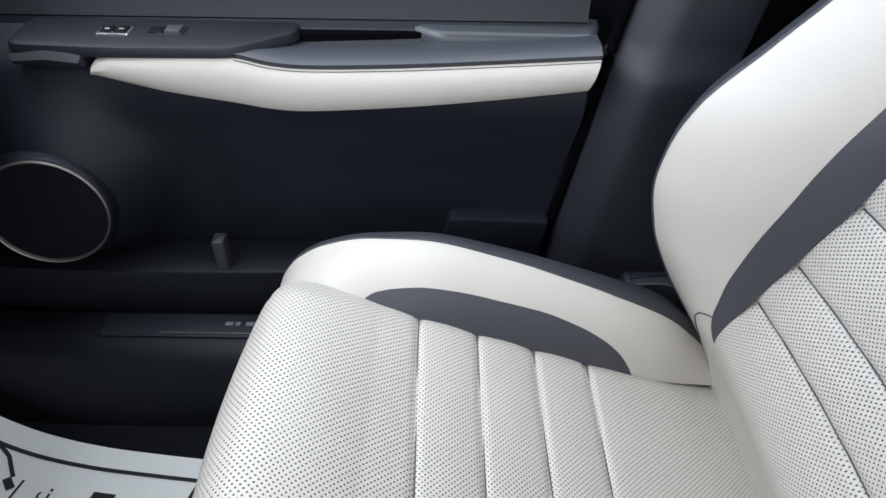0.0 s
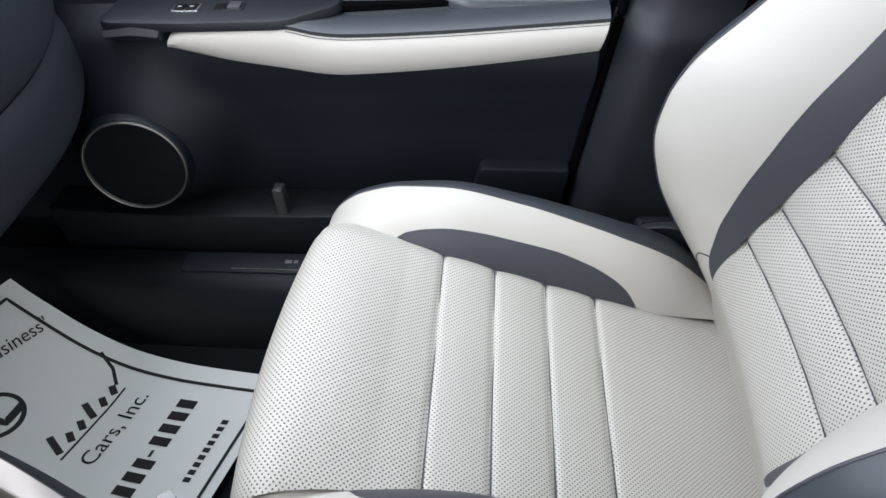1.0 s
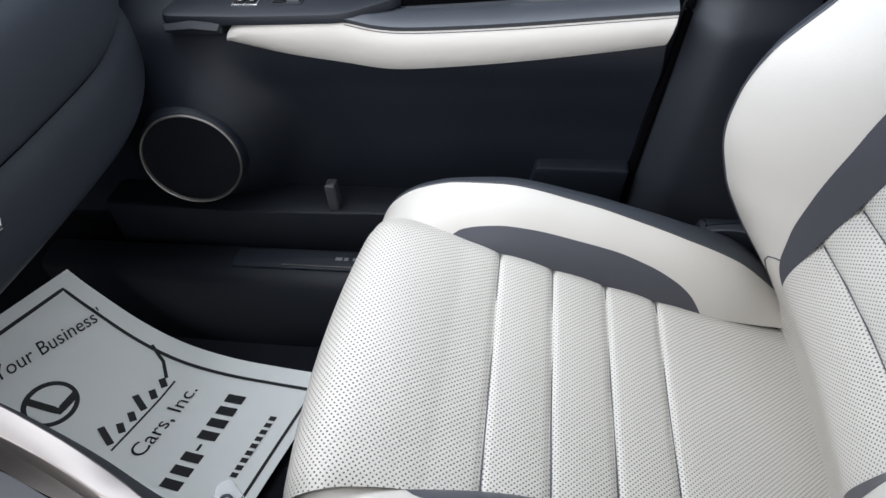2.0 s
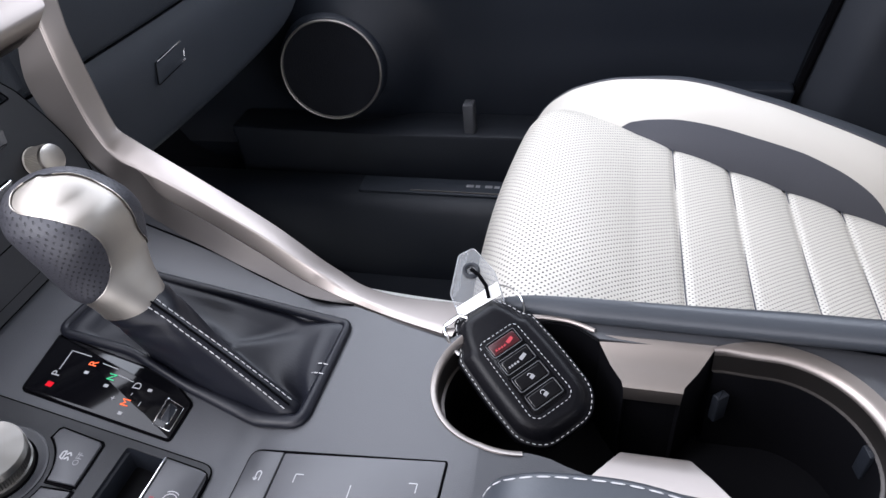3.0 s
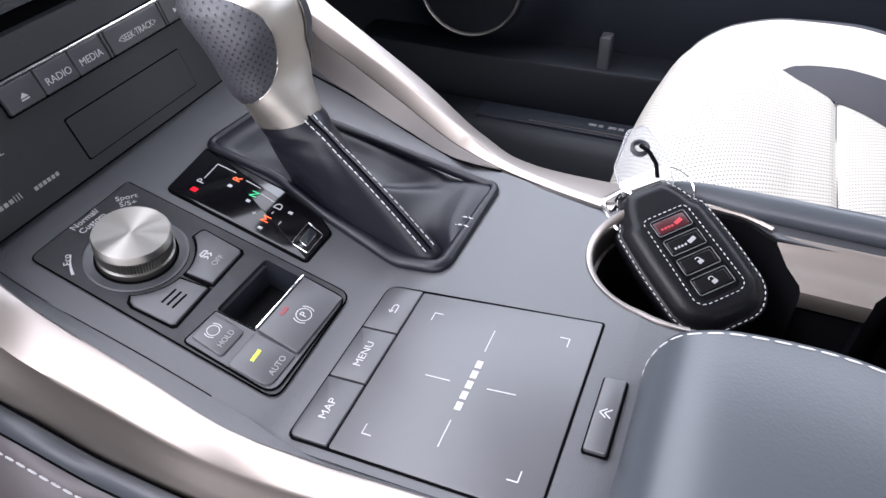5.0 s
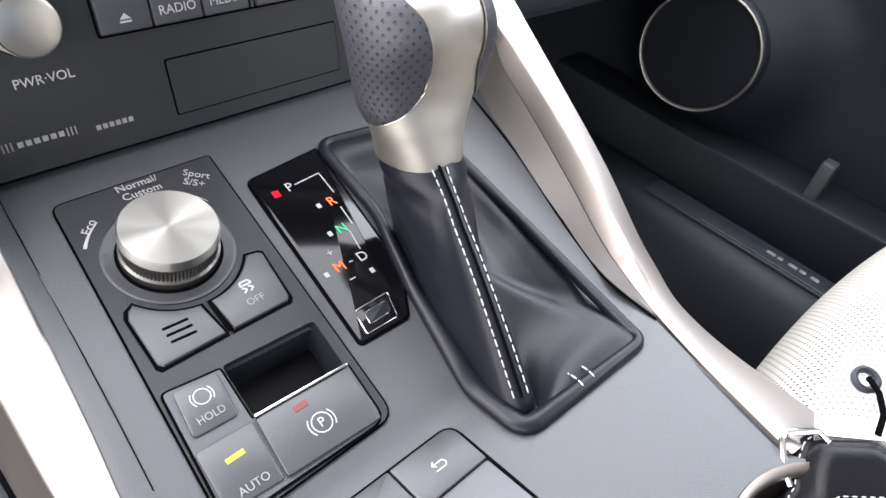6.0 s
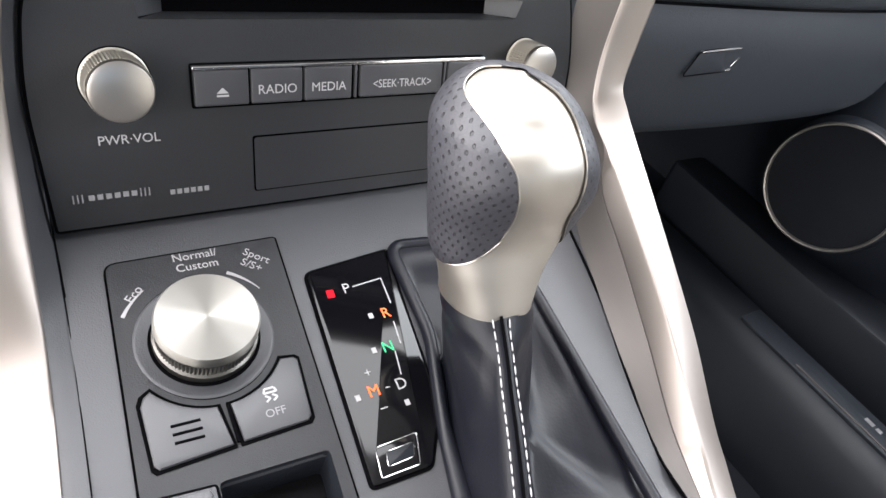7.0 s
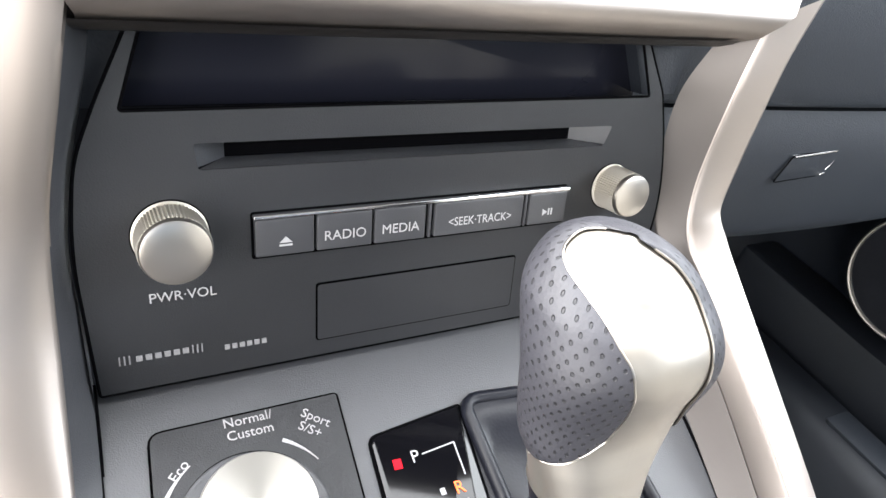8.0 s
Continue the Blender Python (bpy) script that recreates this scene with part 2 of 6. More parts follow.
def shrunk(loop, d):
    """A 2D loop moved inwards by d."""
    n = len(loop)
    area = sum(loop[i - 1].x * loop[i].y - loop[i].x * loop[i - 1].y for i in range(n))
    side = 1 if area > 0 else -1
    out = []
    for i in range(n):
        e = loop[(i + 1) % n] - loop[i - 1]
        out.append(loop[i] + Vector((-e.y, e.x)).normalized() * d * side)
    return out


def slab(outline, m, low, high, bevel=0.0, crown=0.0):
    """A plate over a 2D outline in the plane of m, from low to high, with a rounded top edge."""
    bm = bmesh.new()
    loops = [[m @ Vector((p.x, p.y, low)) for p in outline]]
    if bevel:
        loops.append([m @ Vector((p.x, p.y, high - bevel)) for p in outline])
        mid = shrunk(outline, bevel * 0.3)
        loops.append([m @ Vector((p.x, p.y, high - bevel * 0.3)) for p in mid])
        loops.append([m @ Vector((p.x, p.y, high)) for p in shrunk(outline, bevel)])
    else:
        loops.append([m @ Vector((p.x, p.y, high)) for p in outline])
    rings(bm, loops)
    bm.faces.ensure_lookup_table()
    bm.faces[-1].select = True
    return bm


def turned(profile, m, steps=48, ridges=0, depth=0.0, low=0.0, top=0.0, caps=True):
    """A body of revolution about m's z, from (radius, height) pairs; ridges knurl it between two heights."""
    bm = bmesh.new()
    loops = []
    for r, h in profile:
        loop = []
        for k in range(steps):
            a = 2 * math.pi * k / steps
            rr = r - (depth if ridges and low <= h <= top and k % 2 else 0)
            loop.append(m @ Vector((rr * math.cos(a), rr * math.sin(a), h)))
        loops.append(loop)
    rings(bm, loops, caps=caps)
    return bm


def tube(points, r, steps=8, closed=False):
    """A round bar along points."""
    bm = bmesh.new()
    loops = []
    n = len(points)
    for i, p in enumerate(points):
        a = points[i - 1] if i or closed else points[0]
        b = points[(i + 1) % n] if i < n - 1 or closed else points[-1]
        d = (Vector(b) - Vector(a)).normalized()
        side = d.cross((0.13, 0.31, 0.94)).normalized()
        up = side.cross(d)
        loops.append([Vector(p) + r * (math.cos(t) * side + math.sin(t) * up) for t in (2 * math.pi * k / steps for k in range(steps))])
    if closed:
        loops.append(loops[0])
    rings(bm, loops, caps=not closed)
    if closed:
        bmesh.ops.remove_doubles(bm, verts=bm.verts, dist=1e-6)
    return bm


def smooth_line(points, steps=8):
    """A Catmull-Rom line through points."""
    pts = [Vector(p) for p in points]
    out = []
    for i in range(len(pts) - 1):
        p0, p1, p2, p3 = pts[max(i - 1, 0)], pts[i], pts[i + 1], pts[min(i + 2, len(pts) - 1)]
        for k in range(steps):
            t = k / steps
            out.append(0.5 * (2 * p1 + (p2 - p0) * t + (2 * p0 - 5 * p1 + 4 * p2 - p3) * t * t + (3 * p1 - p0 - 3 * p2 + p3) * t ** 3))
    return out + [pts[-1]]


SLOPES = {}


def along(table, x):
    """Smooth reading of a table of (x, value), with no overshoot."""
    key = tuple(table)
    if key not in SLOPES:
        xs, ys = [a for a, _ in key], [b for _, b in key]
        d = [(ys[i + 1] - ys[i]) / (xs[i + 1] - xs[i]) for i in range(len(xs) - 1)]
        m = [d[0]] + [2 * a * b / (a + b) if a * b > 0 else 0.0 for a, b in zip(d, d[1:])] + [d[-1]]
        SLOPES[key] = (xs, ys, m)
    xs, ys, m = SLOPES[key]
    if x <= xs[0]:
        return ys[0]
    if x >= xs[-1]:
        return ys[-1]
    i = next(k for k in range(len(xs) - 1) if x <= xs[k + 1])
    h = xs[i + 1] - xs[i]
    t = (x - xs[i]) / h
    return (1 + 2 * t) * (1 - t) ** 2 * ys[i] + t * (1 - t) ** 2 * h * m[i] + t * t * (3 - 2 * t) * ys[i + 1] + t * t * (t - 1) * h * m[i + 1]


def glide(points, steps=8):
    """A smooth line through points that never overshoots them."""
    n = len(points) - 1
    tables = [[(i, p[k]) for i, p in enumerate(points)] for k in range(3)]
    return [Vector([along(t, i / steps) for t in tables]) for i in range(n * steps + 1)]


def bridge(*lines):
    """A surface through several lines of equally many points."""
    bm = bmesh.new()
    rings(bm, lines, closed=False)
    return bm


def stitches(points, long, gap, r, parent, mat=None, name="stitching", lift=(0, 0, 0)):
    """A row of thread stitches along a line, as one mesh."""
    bm = bmesh.new()
    pts = [Vector(p) + Vector(lift) for p in points]
    d = [0.0]
    for a, b in zip(pts, pts[1:]):
        d.append(d[-1] + (b - a).length)

    def place(s):
        return Vector([np.interp(s, d, [p[k] for p in pts]) for k in range(3)])

    s = 0.0
    while s + long < d[-1]:
        a, b = place(s), place(s + long)
        way = (b - a).normalized()
        side = way.cross((0.1, 0.2, 0.97)).normalized()
        up = side.cross(way)
        loops = []
        for q, k in ((0.0, 0.35), (0.2, 1.0), (0.8, 1.0), (1.0, 0.35)):
            c = a.lerp(b, q)
            loops.append([c + r * k * (math.cos(t) * side + math.sin(t) * up) for t in (2 * math.pi * i / 6 for i in range(6))])
        rings(bm, loops)
        s += long + gap
    return part(name, bm, mat or THREAD, parent, "white contrast stitching")


def letters(text, m, size, mat, parent, name="lettering", wide=1.0, lift=0.0002):
    """Flat lettering, centred on m's origin, reading along its x."""
    c = bpy.data.curves.new(name, "FONT")
    c.body, c.size, c.align_x, c.align_y, c.extrude, c.resolution_u = text, size, "CENTER", "CENTER", 0.00005, 3
    tmp = bpy.data.objects.new(name, c)
    scene.collection.objects.link(tmp)
    bpy.context.view_layer.update()
    mesh = bpy.data.meshes.new_from_object(tmp.evaluated_get(bpy.context.evaluated_depsgraph_get()))
    bpy.data.objects.remove(tmp)
    mesh.name = name
    bm = bmesh.new()
    bm.from_mesh(mesh)
    bpy.data.meshes.remove(mesh)
    for v in bm.verts:
        v.co = m @ Vector((v.co.x * wide, v.co.y, v.co.z + lift))
    return part(name, bm, mat, parent, smooth=0)


def bar(m, x0, y0, x1, y1, mat, parent, name="marking", thick=0.0006, lift=0.0002):
    """A printed line from one point to another in the plane of m."""
    a, b = Vector((x0, y0)), Vector((x1, y1))
    n = (b - a).normalized()
    n = Vector((-n.y, n.x)) * thick / 2
    return part(name, slab([a + n, b + n, b - n, a - n], m, 0.0, lift), mat, parent, smooth=0)


def frame_of(origin, v):
    """A frame whose x runs to the passenger's side and y along v, on a plate."""
    u = Vector((0, 1, 0))
    v = Vector(v).normalized()
    n = u.cross(v)
    return Matrix(((u.x, v.x, n.x, origin[0]), (u.y, v.y, n.y, origin[1]), (u.z, v.z, n.z, origin[2]), (0, 0, 0, 1)))


# The three plates that carry the controls: shifter plate, touch plate, audio plate.
SHIFT = frame_of((-0.029, 0, 0.4200), (-0.9787, 0, 0.2055))
TOUCH = frame_of((0.0, 0, 0.4200), (-0.9925, 0, -0.1221))
AUDIO = frame_of((-0.160, 0, 0.456), (-0.2607, 0, 0.9654))


def on_shift(x, y):
    return Vector((y, (-0.029 - x) / 0.9787))


def on_touch(x, y):
    return Vector((y, -x / 0.9925))


def on_audio(y, z):
    return Vector((y, (z - 0.456) / 0.9654))


def moved(m, p):
    return m @ Matrix.Translation((p.x, p.y, 0))


def console_height(x):
    """The console top's height along the car."""
    a = 0.4200 - 0.21 * (x + 0.029)
    b = 0.4200 + 0.123 * x if x < 0.085 else 0.43045 - 0.10 * (x - 0.085)
    k = min(1, max(0, (x + 0.030) / 0.022))
    k = k * k * (3 - 2 * k)
    return a * (1 - k) + b * k


# ---- the setting: floor, closing walls, roof ----
def box(x0, x1, y0, y1, z0, z1, bevel=0.0):
    m = Matrix.Translation((0, 0, 0))
    outline = rounded([(x0, y0), (x1, y0), (x1, y1), (x0, y1)], bevel, 3) if bevel else [Vector(p) for p in ((x0, y0), (x1, y0), (x1, y1), (x0, y1))]
    return slab(outline, m, z0, z1, bevel)


def structure(name, bm, mat, label, category):
    return tagged(part(name, bm, mat), label, category, kind="structure")


floor_line = [(-0.90, 0.40), (-0.62, 0.22), (-0.46, 0.10), (-0.36, 0.055), (-0.25, 0.045), (0.2, 0.045), (1.7, 0.045)]
line = smooth_line([(x, 0, z) for x, z in floor_line], 6)
bm = bmesh.new()
rings(bm, [[p + Vector((0, y, 0)) for p in line] for y in (-0.80, 0.0, 0.80)], closed=False)
under = bmesh.ops.extrude_face_region(bm, geom=bm.faces[:])
bmesh.ops.translate(bm, verts=[v for v in under["geom"] if isinstance(v, bmesh.types.BMVert)], vec=(0, 0, -0.03))
structure("floor", bm, CARPET, "black carpeted car floor rising to the footwell's front", "floor")
structure("wall_front", box(-0.94, -0.90, -0.85, 0.85, 0.0, 0.62), DARK_PLASTIC, "dark bulkhead ahead of the footwell", "bulkhead")
structure("wall_rear", box(1.70, 1.74, -0.85, 0.85, 0.0, 0.80), DARK_PLASTIC, "dark rear wall of the cabin", "wall")
# Added out of view: pale so that it brightens the trim's lower facet.
structure("wall_driver", box(-0.90, 1.70, -0.85, -0.80, 0.0, 0.34), HEADLINER, "plain unseen pale wall added to reflect light onto the trim", "wall")
structure("wall_passenger", box(-0.90, 1.70, 0.86, 0.90, 0.0, 0.66), DARK_PLASTIC, "dark outer skin behind the passenger door", "wall")
# Unseen roof; its front edge is set to hold windscreen light off the trim.
structure("ceiling", box(-0.13, 1.74, -0.80, 0.84, 1.20, 1.24, 0.01), HEADLINER, "unseen light grey roof lining that limits the windscreen light", "roof lining")


# ---- passenger door ----
DOOR_Y = 0.705
door = thing("door_1", (0.1, DOOR_Y, 0.06), "closed black front passenger door with white leather strip", "car door", kind="structure")


def door_face(u, v):
    """Inner door skin: x along the car, height v; a soft hollow below the armrest and a swell to the top."""
    x = -0.62 + 0.985 * u
    x = min(x, along([(0.10, 0.318), (0.22, 0.338), (0.44, 0.372), (0.50, 0.383), (0.66, 0.412)], 0.10 + 0.56 * v))
    z = 0.10 + 0.56 * v
    y = along([(0.10, DOOR_Y + 0.020), (0.155, DOOR_Y + 0.004), (0.165, DOOR_Y + 0.012), (0.20, DOOR_Y + 0.020), (0.30, DOOR_Y + 0.022), (0.37, DOOR_Y + 0.014), (0.42, DOOR_Y + 0.004), (0.45, DOOR_Y + 0.010), (0.48, DOOR_Y + 0.055), (0.52, DOOR_Y + 0.062), (0.66, DOOR_Y + 0.085)], z)
    y -= 0.068 * math.exp(-(((x + 0.2300) ** 2 + (z - 0.306) ** 2) / 0.0105) ** 2)
    return Vector((x, y, z))


UPPER_FROM = 0.69
bm = sheet(lambda u, v: door_face(u, UPPER_FROM * v), 60, 50)
back = bmesh.ops.extrude_face_region(bm, geom=bm.faces[:])
bmesh.ops.translate(bm, verts=[v for v in back["geom"] if isinstance(v, bmesh.types.BMVert)], vec=(0, 0.05, 0))
part("door_panel", bm, DOOR_PLASTIC, door, "black grained plastic door panel")
bm = sheet(lambda u, v: door_face(u, UPPER_FROM + 0.003 + (0.997 - UPPER_FROM) * v) + Vector((0, -0.001, 0)), 40, 20)
back = bmesh.ops.extrude_face_region(bm, geom=bm.faces[:])
bmesh.ops.translate(bm, verts=[v for v in back["geom"] if isinstance(v, bmesh.types.BMVert)], vec=(0, 0.05, 0))
part("upper_panel", bm, DOOR_UPPER, door, "soft dark grey upper door panel")

# white leather strip below the armrest
top_line = smooth_line([(-0.149, 0, 0.455), (-0.139, 0, 0.4695), (-0.08, 0, 0.474), (-0.012, 0, 0.474), (0.035, 0, 0.464), (0.08, 0, 0.461), (0.18, 0, 0.464), (0.28, 0, 0.470), (0.372, 0, 0.476)], 5)
low_line = smooth_line([(-0.149, 0, 0.4525), (-0.143, 0, 0.4475), (-0.08, 0, 0.431), (-0.012, 0, 0.419), (0.035, 0, 0.411), (0.08, 0, 0.410), (0.18, 0, 0.417), (0.28, 0, 0.428), (0.362, 0, 0.439)], 5)
rows_ = []
for v, out in ((0.0, 0.004), (0.04, 0.010), (0.2, 0.015), (0.5, 0.018), (0.8, 0.016), (0.96, 0.011), (1.0, 0.002)):
    rows_.append([Vector((a.x * (1 - v) + b.x * v, DOOR_Y + 0.004 - out, a.z * (1 - v) + b.z * v)) for a, b in zip(low_line, top_line)])
part("leather_strip", bridge(*rows_), LEATHER_WHITE, door, "padded white leather strip")
part("strip_piping", tube([p + Vector((0, DOOR_Y - 0.0080, -0.0028)) for p in top_line[16:]], 0.0005, 6), LEATHER_GREY, door, "grey seam line")
# armrest pad above the strip
arm = []
for v, dy, dz in ((0, -0.005, -0.002), (0.12, -0.007, 0.004), (0.3, 0.004, 0.009), (0.7, 0.03, 0.008), (1, 0.058, 0.002)):
    arm.append([Vector((p.x, DOOR_Y + dy, p.z + dz)) for p in top_line[12:]])
part("armrest_pad", bridge(*arm), LEATHER_DARK, door, "dark leather armrest pad")
part("armrest_top", slab(rounded([(0.172, DOOR_Y + 0.058), (0.205, DOOR_Y + 0.034), (0.372, DOOR_Y + 0.030), (0.384, DOOR_Y + 0.085), (0.180, DOOR_Y + 0.085)], 0.012, 5), Matrix.Identity(4), 0.458, 0.4835, 0.008), LEATHER_DARK, door, "raised rear half of the armrest", smooth=60)
# switch pod with a small metal trim edge
pod = rounded([(-0.235, DOOR_Y - 0.006), (-0.13, DOOR_Y - 0.012), (0.0, DOOR_Y - 0.010), (0.062, DOOR_Y + 0.035), (0.052, DOOR_Y + 0.070), (-0.235, DOOR_Y + 0.072)], 0.02, 5)
part("switch_pod", slab(pod, Matrix.Translation((0, 0, 0)), 0.4722, 0.484, 0.006), DARK_PLASTIC, door, "black plastic window switch pod")
part("pod_nose", slab(rounded([(-0.235, DOOR_Y - 0.004), (-0.155, DOOR_Y - 0.009), (-0.150, DOOR_Y + 0.02), (-0.235, DOOR_Y + 0.05)], 0.006, 4), Matrix.Identity(4), 0.460, 0.4726, 0.003), DARK_PLASTIC, door, "black plastic lower edge of the pod")
part("pod_trim", bridge([Vector((x, DOOR_Y - 0.014, z)) for x, z in ((-0.225, 0.468), (-0.19, 0.4700), (-0.158, 0.4665))], [Vector((x, DOOR_Y - 0.010, z)) for x, z in ((-0.228, 0.474), (-0.19, 0.4785), (-0.154, 0.4745))]), GREY_PLASTIC, door, "thin smooth grey edge")
for x, w, n in ((-0.130, 0.030, 2), (-0.077, 0.036, 1)):
    sw = part("switch_frame", slab(rounded([(x - w / 2 - .002, DOOR_Y + 0.016), (x + w / 2 + .002, DOOR_Y + 0.016), (x + w / 2 + .002, DOOR_Y + 0.036), (x - w / 2 - .002, DOOR_Y + 0.036)], 0.002), Matrix.Identity(4), 0.480, 0.4852, 0.0006), CHROME if n == 2 else DARK_PLASTIC, door, "thin bright switch surround" if n == 2 else "")
    for k in range(2):
        x0, x1 = x - w / 2 + k * w / 2 + 0.001, x - w / 2 + (k + 1) * w / 2 - 0.001
        part("switch", slab(rounded([(x0, DOOR_Y + 0.018), (x1, DOOR_Y + 0.018), (x1, DOOR_Y + 0.034), (x0, DOOR_Y + 0.034)], 0.0015), Matrix.Identity(4), 0.482, 0.4866 + 0.002 * (n == 1 and k), 0.0008), GREY_PLASTIC if (n == 1 and k) else GLOSS_BLACK, sw)
        if n == 2:
            bar(Matrix.Translation((0, 0, 0.4866)), x0 + 0.004, DOOR_Y + 0.026, x1 - 0.004, DOOR_Y + 0.026, WHITE_PRINT, sw, thick=0.0025)
# pull cup behind the armrest
part("pull_cup", slab(rounded([(0.055, DOOR_Y + 0.040), (0.19, DOOR_Y + 0.046), (0.185, DOOR_Y + 0.060), (0.055, DOOR_Y + 0.066)], 0.006), Matrix.Identity(4), 0.455, 0.4775, 0.001), BLACK_GAP, door, "black pull recess")
# loudspeaker with a bright ring
spk = look((-0.2285, 0.643, 0.309), (-0.2285 + 0.16, 0.643 - 1.0, 0.309 + 0.10))
spk = spk @ pose(0, 0, 0, 180, 0, 0)
speaker = part("speaker_pod", turned([(0.0740, -0.040), (0.0705, -0.012), (0.0690, -0.0045), (0.0680, -0.0022), (0.0670, -0.0012), (0.0650, -0.0005), (0.0630, -0.004)], spk, 64, caps=False), DOOR_PLASTIC, door, "round black loudspeaker housing")
part("speaker_ring", turned([(0.0664, -0.002), (0.0662, 0.0009), (0.0650, 0.0019), (0.0638, 0.0010), (0.0632, -0.003), (0.0664, -0.002)], spk, 72, caps=False), SILVER_GRIP, speaker, "satin metal ring")
part("speaker_grille", turned([(0.0645, -0.004), (0.05, -0.003), (0.02, -0.0025), (0.0005, -0.0025)], spk, 48, caps=False), CARPET, speaker, "black mesh grille")
# pocket ledge and its small clip
part("door_pocket", slab(rounded([(-0.42, DOOR_Y - 0.040), (-0.20, DOOR_Y - 0.048), (-0.05, DOOR_Y - 0.046), (0.30, DOOR_Y - 0.036), (0.312, DOOR_Y + 0.02), (-0.42, DOOR_Y + 0.02)], 0.01), Matrix.Identity(4), 0.115, 0.209, 0.006), DARK_PLASTIC, door, "black door pocket ledge")
part("pocket_clip", box(-0.064, -0.049, DOOR_Y - 0.040, DOOR_Y - 0.020, 0.208, 0.252, 0.003), GREY_PLASTIC, door, "small grey plastic clip")
part("pocket_lid", slab(rounded([(0.205, 0.195), (0.335, 0.2), (0.345, 0.262), (0.222, 0.262)], 0.008), pose(0, DOOR_Y + 0.012, 0, 90, 0, 0), -0.02, 0.012, 0.004), DOOR_PLASTIC, door, "raised bottle pocket edge")

# sill with scuff plate, and the centre pillar behind the door
sill = thing("trim_sill", (-0.1, 0.60, 0.05), "black plastic door sill with a bright scuff strip", "door sill", kind="structure")
sill_sec = [(0.548, 0.045), (0.566, 0.095), (0.584, 0.130), (0.594, 0.140), (0.606, 0.1440), (0.648, 0.1455), (0.654, 0.140), (0.656, 0.045)]
bm = bmesh.new()
rings(bm, [[Vector((x, y, z)) for y, z in sill_sec] for x in (-0.62, -0.3, 0.1, 0.8)])
part("sill_cover", bm, DARK_PLASTIC, sill)
part("scuff_plate", slab(rounded([(-0.21, 0.608), (0.20, 0.608), (0.20, 0.644), (-0.21, 0.644)], 0.004), Matrix.Identity(4), 0.140, 0.1480, 0.0012), DASH_PLASTIC, sill, "smooth dark scuff plate")
part("scuff_line", box(-0.135, 0.19, 0.6125, 0.6145, 0.1478, 0.1490), SILVER, sill, "thin bright line")
for k, w in enumerate((0.010, 0.006, 0.010, 0.007, 0.009)):
    bar(Matrix.Translation((0, 0, 0.1480)), -0.058 + 0.013 * k, 0.630, -0.058 + 0.013 * k + w, 0.630, DIM_PRINT, sill, thick=0.006)

pillar = thing("b_pillar", (0.45, 0.74, 0.05), "black plastic centre pillar cover behind the passenger door", "pillar trim", kind="structure")


def pillar_face(u, v):
    z = 0.05 + 0.75 * v
    x0 = along([(0.05, 0.316), (0.22, 0.339), (0.44, 0.374), (0.50, 0.387), (0.80, 0.473)], z)
    x = x0 + 0.34 * u
    y = 0.735 - 0.045 * math.sin(min(1, u * 6) * math.pi / 2) + 0.03 * max(0, u - 0.5)
    y += along([(0.05, 0.0), (0.455, 0.0), (0.475, 0.014), (0.80, 0.045)], z) * (1 if u > 0.02 else 0)
    return Vector((x, y, z))


part("pillar_cover", sheet(pillar_face, 40, 60), PILLAR_PLASTIC, pillar)
part("door_seal", tube(smooth_line([(0.325, 0.722, 0.06), (0.345, 0.722, 0.22), (0.381, 0.722, 0.44), (0.394, 0.735, 0.50), (0.449, 0.77, 0.70)], 6), 0.0055, 8), BLACK_GAP, pillar, "black rubber door seal")
belt = bmesh.new()
rings(belt, [[Vector((0.47 + d + 0.10 * s, 0.672 + 0.03 * s, 0.30 + 0.55 * s)) for d in (0, 0.046)] for s in np.linspace(0, 1, 10)], closed=False)
extr = bmesh.ops.extrude_face_region(belt, geom=belt.faces[:])
bmesh.ops.translate(belt, verts=[v for v in extr["geom"] if isinstance(v, bmesh.types.BMVert)], vec=(0, 0.0015, 0))
tagged(part("seat_belt", belt, BLACK_GAP), "black woven seat belt hanging at the pillar", "seat belt")

# ---- passenger seat ----
seat = thing("passenger_seat", (0.30, 0.37, 0.045), "white leather front passenger seat with charcoal inserts", "car seat")
SEAMS = (0.192, 0.250, 0.309, 0.367)


def seat_plane(x):
    return 0.292 - 0.39 * (x - 0.192)


nose = [(0.080, 0.10), (0.052, 0.16), (0.040, 0.22), (0.034, 0.27), (0.042, 0.302), (0.053, 0.3215), (0.069, 0.3325), (0.089, 0.3335), (0.112, 0.3265), (0.138, 0.3150), (0.155, seat_plane(0.155))]
profile = smooth_line([(x, 0, z) for x, z in nose], 6)
x = 0.158
while x < 0.575:
    profile.append(Vector((x, 0, seat_plane(x))))
    x += 0.0029
run = [0.0]
for a, b in zip(profile, profile[1:]):
    run.append(run[-1] + (b - a).length)


def inner_edge(x):
    """The panel's edges across the seat: towards the door, towards the console."""
    return along([(0.03, 0.519), (0.10, 0.519), (0.2, 0.514), (0.42, 0.518), (0.55, 0.545)], x), along([(0.03, 0.205), (0.06, 0.207), (0.10, 0.2155), (0.15, 0.2262), (0.20, 0.2370), (0.25, 0.2430), (0.38, 0.247), (0.55, 0.30)], x)


